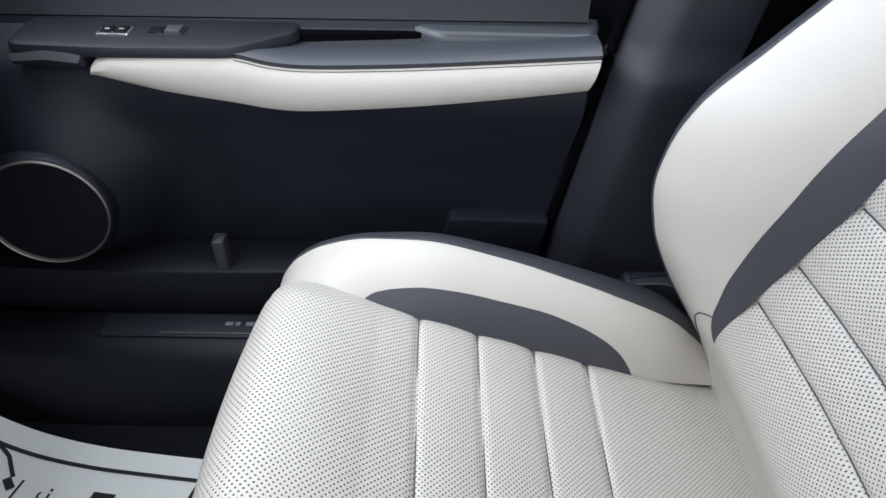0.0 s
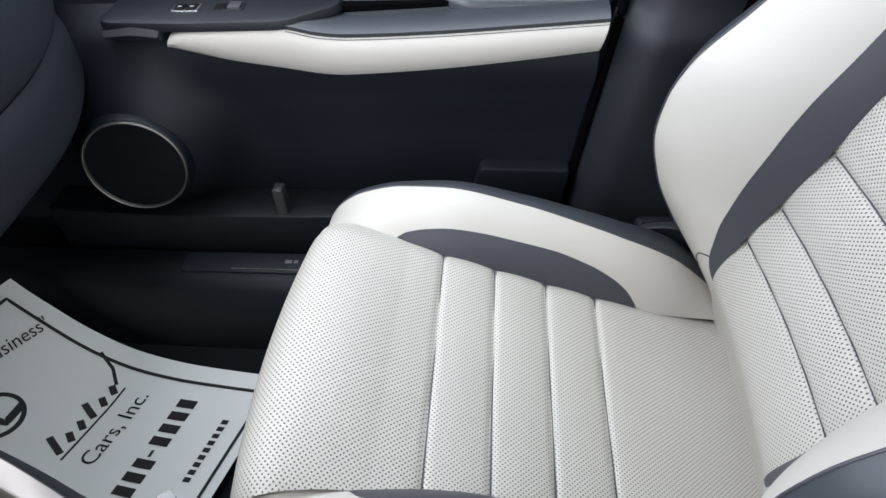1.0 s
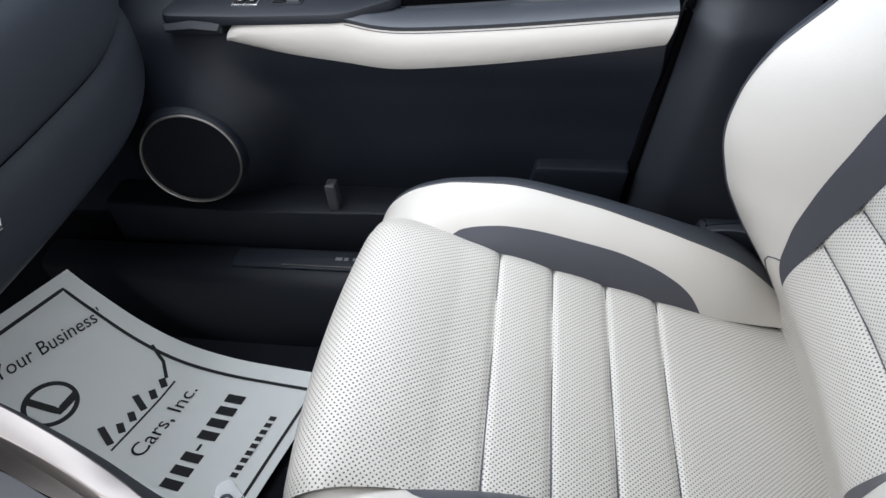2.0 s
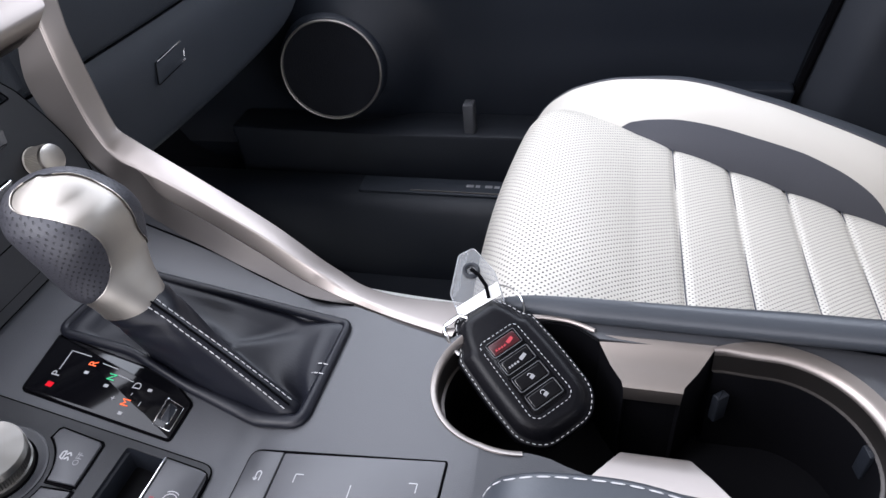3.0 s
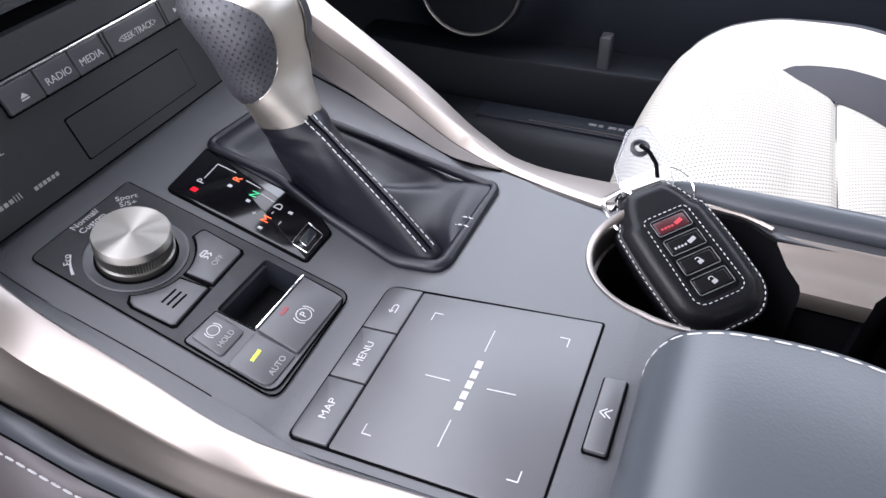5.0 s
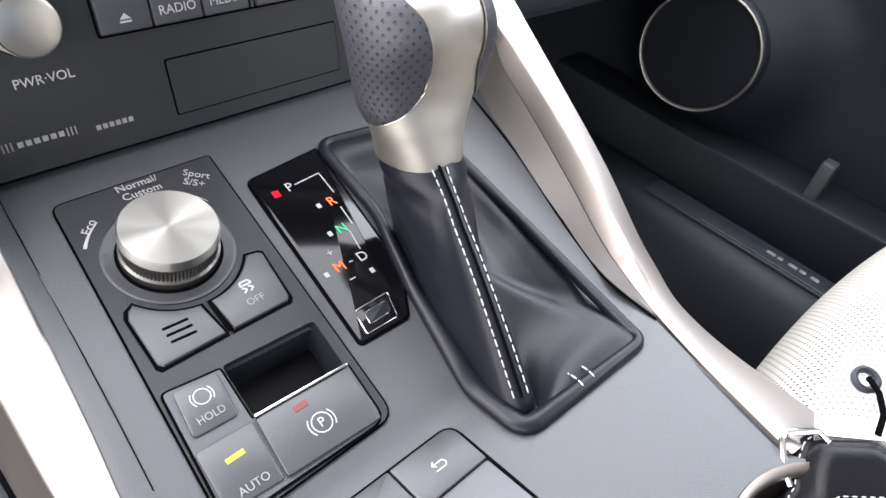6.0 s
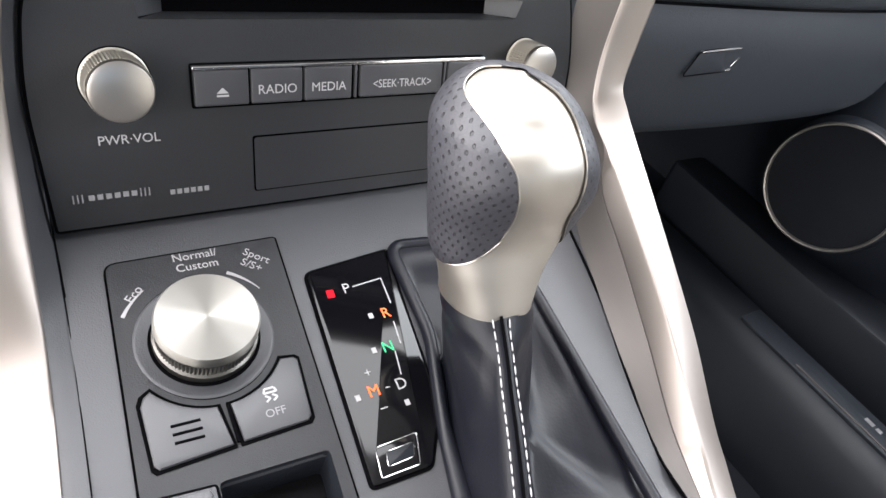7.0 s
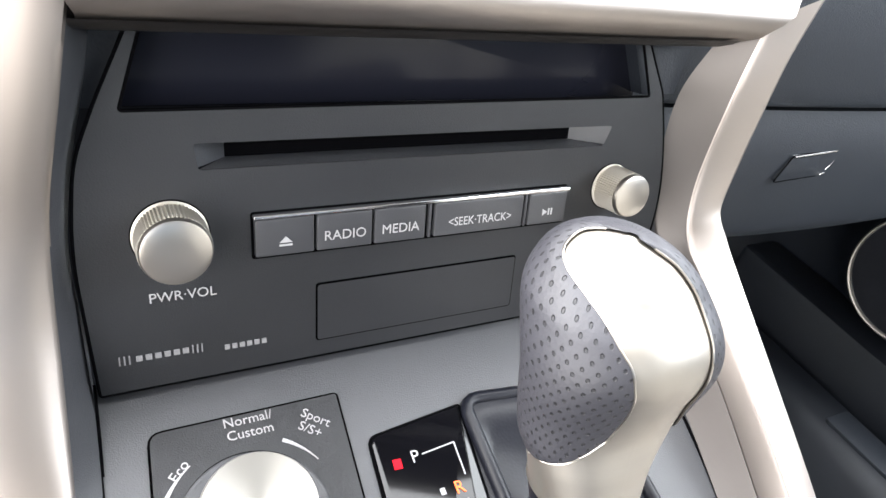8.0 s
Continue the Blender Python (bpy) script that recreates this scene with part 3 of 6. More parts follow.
def cushion_point(u, v):
    k = u * (len(profile) - 1)
    p = profile[min(int(round(k)), len(profile) - 1)]
    hi, lo = inner_edge(p.x)
    y = lo - 0.005 + (hi - lo + 0.010) * v
    w = (y - 0.36) / 0.155
    skew = 0.006 * (1 - v)
    z = p.z
    if p.x > 0.10:
        xx = p.x - skew
        near = min(abs(xx - s) for s in SEAMS)
        z -= 0.0030 * math.exp(-(near / 0.0030) ** 2)
        z += 0.0022 * math.sin(math.pi * min(near / 0.029, 1) / 2) * min(1, (p.x - 0.10) / 0.05)
    fore = min(1, max(0, (0.19 - p.x) / 0.09))
    fore = fore * fore * (3 - 2 * fore)
    z += (0.006 * fore - 0.003 * (1 - fore)) * max(0, 1 - w * w)
    z -= 0.004 * max(0, abs(w) - 0.93) / 0.07
    nose_ = min(1, max(0, (0.09 - p.x) / 0.05))
    return Vector((p.x - 0.010 * max(0, 1 - w * w) * nose_, y, z))


part("cushion_panel", sheet(cushion_point, len(profile) - 1, 36, lambda u, v: (run[int(round(u * (len(profile) - 1)))], inner_edge(profile[int(round(u * (len(profile) - 1)))].x)[1] + v * 0.31)), PERFORATED, seat, "perforated white leather cushion panel with cross seams", smooth=60)
for k, s in enumerate(SEAMS):
    part("seam", tube([Vector((s + 0.006 * (1 - v), inner_edge(s)[1] + (inner_edge(s)[0] - inner_edge(s)[1]) * v, seat_plane(s + 0.006 * (1 - v)) - 0.0030 - 0.003 * (1 - ((v - 0.5) * 2) ** 2))) for v in np.linspace(0, 1, 12)], 0.0008, 6), LEATHER_GREY, seat, "dark seam thread")

CREST = [(0.030, 0.238), (0.044, 0.278), (0.062, 0.303), (0.092, 0.322), (0.137, 0.333), (0.189, 0.335), (0.282, 0.315), (0.343, 0.295), (0.407, 0.271), (0.462, 0.242), (0.51, 0.195), (0.545, 0.150)]
GREY_PART = [(0.138, 0.0), (0.150, 0.16), (0.170, 0.27), (0.200, 0.34), (0.26, 0.375), (0.315, 0.375), (0.355, 0.33), (0.385, 0.25), (0.405, 0.15), (0.420, 0.0)]
WHITE_END = [(0.05, 1.0), (0.12, 0.99), (0.19, 0.95), (0.28, 0.90), (0.38, 0.82), (0.46, 0.74), (0.545, 0.66)]


def bolster(x, v, side):
    """The cushion bolster's skin: v = 0 at the panel, 1 at the crest, 2 at the bottom outside."""
    hi, lo = inner_edge(x)
    base_y = hi if side > 0 else lo
    wide = (0.585 - hi if x < 0.4 else 0.585 - hi + 0.02 * (x - 0.4) / 0.15) if side > 0 else min(0.046, lo - 0.155)
    zb = along([(a.x, a.z) for a in profile[20:]], max(x, 0.052)) - 0.004 - 0.0035 * min(1, max(0, (0.150 - x) / 0.04)) if x > 0.052 else along([(0.03, 0.25), (0.052, 0.3190)], x)
    zc = along(CREST, x) - (0.0 if side > 0 else 0.004)
    if v <= 1:
        y = base_y + side * wide * (v + 0.10 * math.sin(math.pi * v) * -1)
        z = zb + (zc - zb) * (math.sin(v * math.pi / 2) ** 0.85 if v > 0 else 0)
        return Vector((x, y, z))
    w = v - 1
    out = along([(0, 0.0), (0.15, 0.014), (0.35, 0.026), (0.7, 0.033), (1.0, 0.028)], w)
    drop = along([(0, 0.0), (0.15, 0.006), (0.35, 0.030), (1.0, 0.20)], w)
    return Vector((x, base_y + side * (wide + out * (1 if side > 0 else 0.5)), max(0.08, zc - drop)))


for side in (1, -1):
    broad = 1 if side > 0 else 2.2
    lim = lambda x: broad * along(GREY_PART, x) if 0.138 < x < 0.420 else 0.0
    xs = lambda u: 0.034 + 0.510 * u
    end = lambda x: along(WHITE_END, x) if side > 0 else 1.0
    part("bolster", sheet(lambda u, v: bolster(xs(u), lim(xs(u)) + (end(xs(u)) - lim(xs(u))) * v, side), 110, 14), LEATHER_WHITE, seat, "white leather side bolster", smooth=60)
    gx = lambda u: 0.138 + 0.282 * u
    part("bolster_insert", sheet(lambda u, v: bolster(gx(u), broad * along(GREY_PART, gx(u)) * v, side) + Vector((0, 0, 0.0004)), 70, 8), LEATHER_GREY, seat, "charcoal leather insert", smooth=60)
    part("bolster_side", sheet(lambda u, v: bolster(xs(u), end(xs(u)) + (2 - end(xs(u))) * v, side), 80, 22), LEATHER_DARK, seat, "dark leather bolster side", smooth=60)
    part("bolster_piping", tube([bolster(xs(u), end(xs(u)) - 0.01, side) + Vector((0, 0, 0.0004)) for u in np.linspace(0.02, 1, 60)], 0.0008, 6), LEATHER_GREY, seat, "dark seam along the bolster's crest")

cover = part("recliner_cover", box(0.425, 0.500, 0.622, 0.650, 0.160, 0.236, 0.010), DARK_PLASTIC, seat, "black plastic recliner cover")
# The highlight on the cover's rounded edge, drawn as a lighter tube.
part("cover_highlight", tube(smooth_line([(0.424, 0.621, 0.232), (0.445, 0.620, 0.2385), (0.470, 0.620, 0.2385), (0.498, 0.620, 0.230)], 6), 0.0012, 8), LEATHER_GREY, cover, "highlight along the upper edge, put in as a lighter line")

# backrest: panel with cross seams, wings, inserts
BACK_SEAMS = (0.311, 0.363, 0.437, 0.52)


def back_x(z):
    return along([(0.13, 0.532), (0.19, 0.519), (0.25, 0.505), (0.31, 0.517), (0.36, 0.535), (0.438, 0.560), (0.55, 0.596), (0.80, 0.65)], z)


def back_edge(z):
    return along([(0.13, 0.548), (0.19, 0.543), (0.25, 0.531), (0.31, 0.520), (0.36, 0.516), (0.438, 0.507), (0.55, 0.505), (0.80, 0.50)], z), along([(0.14, 0.300), (0.20, 0.295), (0.30, 0.280), (0.43, 0.262), (0.60, 0.250), (0.80, 0.25)], z)


def back_point(u, v):
    z = 0.13 + 0.65 * u
    hi, lo = back_edge(z)
    y = lo - 0.006 + (hi - lo + 0.012) * v
    w = (v - 0.5) * 2
    bend = -0.014 * (1 - v)
    near = min(abs(z + bend - s) for s in BACK_SEAMS)
    x = back_x(z) + 0.006 * max(0, 1 - w * w) + 0.0035 * math.exp(-(near / 0.004) ** 2) - 0.004 * min(1, near / 0.03)
    return Vector((x, y, z))


part("back_panel", sheet(back_point, 200, 30, lambda u, v: (0.65 * u, 0.26 * v)), PERFORATED, seat, "perforated white leather backrest panel", smooth=60)
for s in BACK_SEAMS:
    part("seam", tube([back_point((s + 0.014 * (1 - v) - 0.13) / 0.65, v) + Vector((-0.0002, 0, 0)) for v in np.linspace(0.02, 0.98, 14)], 0.0011, 6), LEATHER_GREY, seat, "dark seam thread")

WING = [(0.130, 0.548), (0.210, 0.500), (0.287, 0.455), (0.340, 0.432), (0.400, 0.420), (0.440, 0.425), (0.480, 0.441), (0.535, 0.487), (0.60, 0.540), (0.70, 0.590), (0.80, 0.620)]
WING_GREY = [(0.235, 0.0), (0.245, 0.10), (0.26, 0.19), (0.28, 0.24), (0.33, 0.265), (0.44, 0.25), (0.80, 0.25)]


def wing(z, v, side):
    """The backrest wing's skin: v = 0 at the panel, 1 at the front edge, 2 at the back outside."""
    hi, lo = back_edge(z)
    y0 = hi if side > 0 else lo
    y1 = 0.600 if side > 0 else 0.172
    x0, x1 = back_x(z) - 0.003, along(WING, z)
    if v <= 1:
        s = math.sin(v * math.pi / 2)
        return Vector((x0 + (x1 - x0) * (0.55 * v + 0.45 * s), y0 + (y1 - y0) * (0.65 * v + 0.35 * v * v), z))
    w = v - 1
    return Vector((x1 + along([(0, 0), (0.12, 0.003), (0.35, 0.02), (1, 0.24)], w), y1 + side * along([(0, 0), (0.12, 0.010), (0.35, 0.028), (1, 0.030)], w), z))


for side in (1, -1):
    zs = lambda u: 0.135 + 0.645 * u
    wl = lambda z: along(WING_GREY, z)
    part("wing", sheet(lambda u, v: wing(zs(u), wl(zs(u)) + (1 - wl(zs(u))) * v, side), 90, 18), LEATHER_WHITE, seat, "white leather backrest wing", smooth=60)
    zg = lambda u: 0.235 + 0.545 * u
    part("wing_insert", sheet(lambda u, v: wing(zg(u), wl(zg(u)) * v, side) + Vector((-0.0005, 0, 0)), 80, 10), LEATHER_GREY, seat, "charcoal leather wing insert", smooth=60)
    part("wing_side", sheet(lambda u, v: wing(zs(u), 1 + v, side), 70, 12), LEATHER_DARK, seat, "dark leather wing side", smooth=60)
    part("wing_piping", tube([wing(zs(u), 1.0, side) + Vector((-0.0006, 0, 0)) for u in np.linspace(0, 1, 60)], 0.0010, 6), LEATHER_GREY, seat, "dark seam along the wing's edge")
part("wing_pleat", tube([wing(z, v, 1) + Vector((-0.0006, 0, 0)) for z, v in ((0.272, 0.21), (0.270, 0.30), (0.264, 0.42), (0.252, 0.50), (0.232, 0.53), (0.205, 0.54))], 0.0008, 6), LEATHER_GREY, seat, "sewn pleat at the wing's foot")
part("seat_core", box(0.10, 0.56, 0.20, 0.53, 0.06, 0.145, 0.02), DARK_PLASTIC, seat, "black seat base")
part("back_core", bridge([Vector((0.70 + 0.0, y, 0.12)) for y in (0.16, 0.62)], [Vector((0.82, y, 0.80)) for y in (0.16, 0.62)]), LEATHER_DARK, seat, "dark leather backrest rear")
part("recliner_cover", slab(rounded([(0.44, 0.10), (0.60, 0.10), (0.60, 0.20), (0.52, 0.215), (0.46, 0.17)], 0.02), pose(0, 0.655, 0, 90, 0, 0), 0.0, 0.03, 0.006), DARK_PLASTIC, seat, "black recliner cover")

# ---- paper floor mat ----
paper = thing("paper_floor_mat", (-0.2, 0.34, 0.05), "printed off-white paper mat lying on the footwell carpet", "paper mat")
paper_line = smooth_line([(0.02, 0, 0.066), (-0.045, 0, 0.064), (-0.12, 0, 0.056), (-0.20, 0, 0.053), (-0.28, 0, 0.062), (-0.34, 0, 0.092), (-0.39, 0, 0.145), (-0.43, 0, 0.20), (-0.52, 0, 0.34)], 8)
plen = [0.0]
for a, b in zip(paper_line, paper_line[1:]):
    plen.append(plen[-1] + (b - a).length)
plen = [d - 0.065 for d in plen]
def paper_at(a, b, lift=0.0):
    """A place on the paper: a metres forward of its printed corner by the door, b metres from it towards the driver."""
    s, y = 0.016 + 0.99 * a + 0.279 * b, 0.463 + 0.138 * a - 0.96 * b
    p = Vector([np.interp(s, plen, [q[k] for q in paper_line]) for k in range(3)])
    q = Vector([np.interp(s + 0.006, plen, [q[k] for q in paper_line]) for k in range(3)])
    r = Vector([np.interp(s - 0.006, plen, [q[k] for q in paper_line]) for k in range(3)])
    n = Vector((0, 1, 0)).cross((q - r).normalized())
    wave = 0.002 * math.sin(a * 23 + b * 11) + 0.012 * max(0, 0.06 - b) / 0.08 * math.exp(-((a - 0.26) / 0.10) ** 2)
    return p + Vector((0, y, 0)) + n * (wave + lift)


bm = sheet(lambda u, v: paper_at(-0.016 + 0.440 * u, -0.028 + 0.33 * v), 60, 36)
ex = bmesh.ops.extrude_face_region(bm, geom=bm.faces[:])
bmesh.ops.translate(bm, verts=[v for v in ex["geom"] if isinstance(v, bmesh.types.BMVert)], vec=(0, 0, -0.0006))
part("sheet", bm, PAPER, paper)


def printed(points, name="printed_line", thick=0.004):
    """An ink line on the paper through (a, b) points."""
    pts = [Vector(p) for p in points]
    bm = bmesh.new()
    a_row, b_row = [], []
    fine = []
    for p, q in zip(pts, pts[1:]):
        n = max(2, int((q - p).length / 0.006))
        fine += [p.lerp(q, k / n) for k in range(n)]
    fine.append(pts[-1])
    for i, p in enumerate(fine):
        d = (fine[min(i + 1, len(fine) - 1)] - fine[max(i - 1, 0)]).normalized()
        n = Vector((-d.y, d.x)) * thick / 2
        a_row.append(paper_at(*(p + n), 0.0008))
        b_row.append(paper_at(*(p - n), 0.0008))
    rings(bm, [a_row, b_row], closed=False)
    return part(name, bm, INK, paper, smooth=0)


def paper_words(text, a, b, size, wide=1.0, turn=0.0, slant=0.0):
    """Words on the paper, centred at (a, b), reading towards the passenger door."""
    ob = letters(text, pose(0, 0, 0, 0, 0, turn), size, INK, paper, wide=wide)
    bm = bmesh.new()
    bm.from_mesh(ob.data)
    bmesh.ops.subdivide_edges(bm, edges=[e for e in bm.edges if e.calc_length() > 0.02], cuts=2)
    for v in bm.verts:
        v.co = paper_at(a + v.co.y, b - v.co.x - slant * v.co.y, 0.0009)
    bm.to_mesh(ob.data)
    bm.free()
    return ob


printed([(0.0, 0.0), (0.405, 0.0), (0.405, 0.275), (0.0, 0.275), (0.0, -0.002)], thick=0.0048)
paper_words('Your Business"', 0.357, 0.072, 0.0262, turn=-7, slant=0.28)
printed([(0.297 + 0.026 * math.cos(a), 0.136 + 0.032 * math.sin(a)) for a in np.linspace(0, 2 * math.pi, 40)], "printed_ring", 0.0058)
printed([(0.318, 0.150), (0.283, 0.138), (0.286, 0.108)], "printed_emblem", 0.0095)
# the dealer's name, as plain slanted bars
for k in range(6):
    tall = (0.026, 0.012, 0.012, 0.024, 0.012, 0.012)[k]
    printed([(0.205, 0.143 - 0.020 * k), (0.205 + tall, 0.137 - 0.020 * k - 0.3 * tall)], "printed_bar", 0.0085)
printed([(0.212, 0.030), (0.232, 0.010), (0.262, -0.004)], "printed_bar", 0.0045)
printed([(0.199, 0.150), (0.199, 0.030)], "printed_rule", 0.0028)
paper_words("Cars, Inc.", 0.170, 0.088, 0.0300)
# a number and an address line, as plain bars
for k in range(4):
    printed([(0.087, 0.034 + 0.0195 * k), (0.115, 0.034 + 0.0195 * k)], "printed_bar", 0.0125)
printed([(0.1015, 0.106), (0.1015, 0.116)], "printed_bar", 0.004)
for k in range(3):
    printed([(0.087, 0.126 + 0.0195 * k), (0.115, 0.126 + 0.0195 * k)], "printed_bar", 0.0125)
for k in range(9):
    printed([(0.030, 0.049 + 0.0105 * k), (0.030, 0.0555 + 0.0105 * k)], "printed_bar", 0.010)

# ---- dashboard ----
dash = thing("dashboard", (-0.25, 0.2, 0.40), "black dashboard with silver framed audio panel and glove box", "dashboard")
# passenger side: upper pad, glove box, lower edge
sec = smooth_line([(-0.43, 0, 0.30), (-0.31, 0, 0.375), (-0.250, 0, 0.405), (-0.231, 0, 0.415), (-0.225, 0, 0.432), (-0.223, 0, 0.475), (-0.229, 0, 0.5000)], 6)
bm = bmesh.new()
rings(bm, [[p + Vector((0.016 * math.sin((y - 0.19) / 0.5 * math.pi) - 0.05 * max(0, (y - 0.5) / 0.2) ** 2, y, 0)) for p in sec] for y in np.linspace(0.172, 0.70, 30)], closed=False)
glove = part("glove_box", bm, DASH_PLASTIC, dash, "dark grey glove box lid")
sec = smooth_line([(-0.240, 0, 0.4985), (-0.229, 0, 0.5022), (-0.2225, 0, 0.511), (-0.221, 0, 0.555), (-0.230, 0, 0.60), (-0.26, 0, 0.64), (-0.40, 0, 0.66), (-0.95, 0, 0.68)], 6)
bm = bmesh.new()
rings(bm, [[p + Vector((0.016 * math.sin((y - 0.19) / 0.5 * math.pi) - 0.05 * max(0, (y - 0.5) / 0.2) ** 2, y, 0)) for p in sec] for y in np.linspace(0.172, 0.80, 30)], closed=False)
part("dash_pad", bm, DASH_PLASTIC, dash, "soft dark grey dashboard pad")
sec = [(-0.20, 0.30), (-0.20, 0.60), (-0.25, 0.64), (-0.95, 0.68)]
bm = bmesh.new()
rings(bm, [[Vector((x, y, z)) for x, z in sec] for y in (-0.80, -0.062)], closed=False)
part("dash_pad", bm, DASH_PLASTIC, dash, "soft dark grey dashboard pad")
sec = smooth_line([(-0.194, 0, 0.5990), (-0.215, 0, 0.612), (-0.26, 0, 0.634), (-0.40, 0, 0.656), (-0.95, 0, 0.676)], 6)
bm = bmesh.new()
rings(bm, [[p + Vector((0, y, 0)) for p in sec] for y in np.linspace(-0.066, 0.176, 8)], closed=False)
part("dash_pad", bm, DASH_PLASTIC, dash, "soft dark grey dashboard pad")
latch_m = frame_of((-0.2112, 0.3335, 0.470), (-0.05, 0, 1))
LATCH = [(-0.0325, -0.0090), (0.0105, -0.0072), (0.0218, 0.0090), (-0.0255, 0.0060)]
latch = part("glove_latch", slab(rounded(LATCH, 0.0015), latch_m, -0.01, 0.0008, 0.0004), DASH_PLASTIC, glove, "small glove box latch")
part("latch_gap", tube([latch_m @ Vector((*p, 0.0003)) for p in shrunk(rounded(LATCH, 0.0015), -0.0004)], 0.0004, 6, closed=True), BLACK_GAP, latch)
part("latch_edge", slab([Vector(p) for p in ((-0.0252, 0.0050), (0.0206, 0.0078), (0.0216, 0.0092), (-0.0252, 0.0064))], latch_m, -0.002, 0.0014, 0.0003), CHROME, latch, "bright upper edge")
part("latch_key", slab([Vector(p) for p in ((0.0072, -0.0036), (0.0090, -0.0036), (0.0134, 0.0026), (0.0116, 0.0026))], latch_m, 0.0, 0.0016, 0.0003), CHROME, latch, "bright key slot")
part("latch_tip", slab([Vector(p) for p in ((0.0040, -0.0072), (0.0078, -0.0070), (0.0088, -0.0056), (0.0050, -0.0058))], latch_m, 0.0, 0.0014, 0.0003), CHROME, latch, "bright lower corner")

# audio panel
audio_out = rounded([on_audio(y, z) for y, z in ((-0.0365, 0.4500), (0.1615, 0.4500), (0.1655, 0.492), (0.1615, 0.513), (0.1560, 0.5305), (0.1442, 0.5495), (0.1415, 0.5495), (0.1500, 0.5292), (-0.0238, 0.5281), (-0.0165, 0.5495), (-0.0192, 0.5495), (-0.0289, 0.5302), (-0.0352, 0.516), (-0.0384, 0.493))], [0.001, 0.001, 0.02, 0.01, 0.002, 0.0004, 0.0004, 0.0012, 0.0012, 0.0004, 0.0004, 0.004, 0.01, 0.02], 5)
audio = part("audio_panel", bmesh.new(), GREY_PLASTIC, dash, "dark grey audio control panel")
slot = rounded([on_audio(y, z) for y, z in ((-0.006, 0.5125), (0.132, 0.5125), (0.135, 0.5195), (-0.007, 0.5195))], 0.0008, 2)


def plate_with_holes(outline, holes, m, low, high):
    """A plate with openings through it."""
    bm = bmesh.new()
    edges = []
    for loop in (outline, *holes):
        vs = [bm.verts.new((p.x, p.y, 0)) for p in loop]
        edges += [bm.edges.new((vs[i - 1], vs[i])) for i in range(len(vs))]
    bmesh.ops.triangle_fill(bm, edges=edges, use_beauty=True)
    top = bm.faces[:]
    ex = bmesh.ops.extrude_face_region(bm, geom=top)
    for v in [g for g in ex["geom"] if isinstance(g, bmesh.types.BMVert)]:
        v.co.z = low
    for v in bm.verts:
        if v.co.z != low:
            v.co.z = high
    bm.transform(m)
    bmesh.ops.recalc_face_normals(bm, faces=bm.faces)
    return bm


bm = plate_with_holes(audio_out, [slot], AUDIO, -0.004, 0.0)
bm.to_mesh(audio.data)
bm.free()
finish(audio.data, GREY_PLASTIC, 30)
# disc slot: a dark throat with sloping ends
part("slot_throat", slab([on_audio(y, z) for y, z in ((-0.008, 0.5115), (0.136, 0.5115), (0.136, 0.5205), (-0.008, 0.5205))], AUDIO, -0.016, -0.0100), BLACK_GAP, audio, "black disc slot")
for y0, y1 in ((-0.007, 0.0025), (0.135, 0.1235)):
    part("slot_end", bridge([AUDIO @ Vector((*on_audio(y0, z), -0.0004)) for z in (0.5128, 0.5192)], [AUDIO @ Vector((*on_audio(y1, z), -0.0098)) for z in (0.5130, 0.5190)]), GREY_PLASTIC, audio)
for z0, z1, zi in ((0.5125, 0.5195, 0.5131), (0.5195, 0.5125, 0.5189)):
    part("slot_lip", bridge([AUDIO @ Vector((*on_audio(y, z0), -0.0004)) for y in (-0.006, 0.134)], [AUDIO @ Vector((*on_audio(y, zi), -0.0098)) for y in (0.0025, 0.1235)]), GREY_PLASTIC, audio)
part("panel_gap", tube([AUDIO @ Vector((*p, -0.0002)) for p in audio_out], 0.0005, 6, closed=True), BLACK_GAP, audio, "black joint round the panel")
# button bank
BANK = [(0.0078, 0.0251), (0.0259, 0.0435), (0.0443, 0.0618), (0.0651, 0.0992), (0.1017, 0.1176)]
part("bank_gap", slab(rounded([on_audio(y, z) for y, z in ((0.0070, 0.4858), (0.1184, 0.4858), (0.1184, 0.4998), (0.0070, 0.4998))], 0.001), AUDIO, 0.0, 0.0003), BLACK_GAP, audio)
bank_m = [part("bank_button", slab(rounded([on_audio(y, z) for y, z in ((a, 0.4868), (b, 0.4868), (b, 0.4980), (a, 0.4980))], 0.0006, 2), AUDIO, 0.0, 0.0022, 0.0006), BUTTON_GREY, audio, "dark grey push button") for a, b in BANK]
part("bank_strip", slab(rounded([on_audio(y, z) for y, z in ((0.0074, 0.4982), (0.1180, 0.4982), (0.1180, 0.4994), (0.0074, 0.4994))], 0.0004, 2), AUDIO, 0.0, 0.0028, 0.0004), CHROME, audio, "thin chrome strip")
for y in (0.06345, 0.10045):
    part("bank_divider", slab(rounded([on_audio(a, z) for a, z in ((y - 0.0004, 0.4868), (y + 0.0004, 0.4868), (y + 0.0004, 0.4980), (y - 0.0004, 0.4980))], 0.0002, 1), AUDIO, 0.0, 0.0020, 0.0002), BUTTON_GREY, audio)
FACE = AUDIO @ Matrix.Translation((0, 0, 0.0022))
letters("RADIO", moved(FACE, on_audio(0.0347, 0.4912)), 0.0044, WHITE_PRINT, bank_m[1])
letters("MEDIA", moved(FACE, on_audio(0.0530, 0.4912)), 0.0044, WHITE_PRINT, bank_m[2])
letters("<SEEK\u00b7TRACK>", moved(FACE, on_audio(0.0822, 0.4912)), 0.0042, WHITE_PRINT, bank_m[3], wide=0.86)
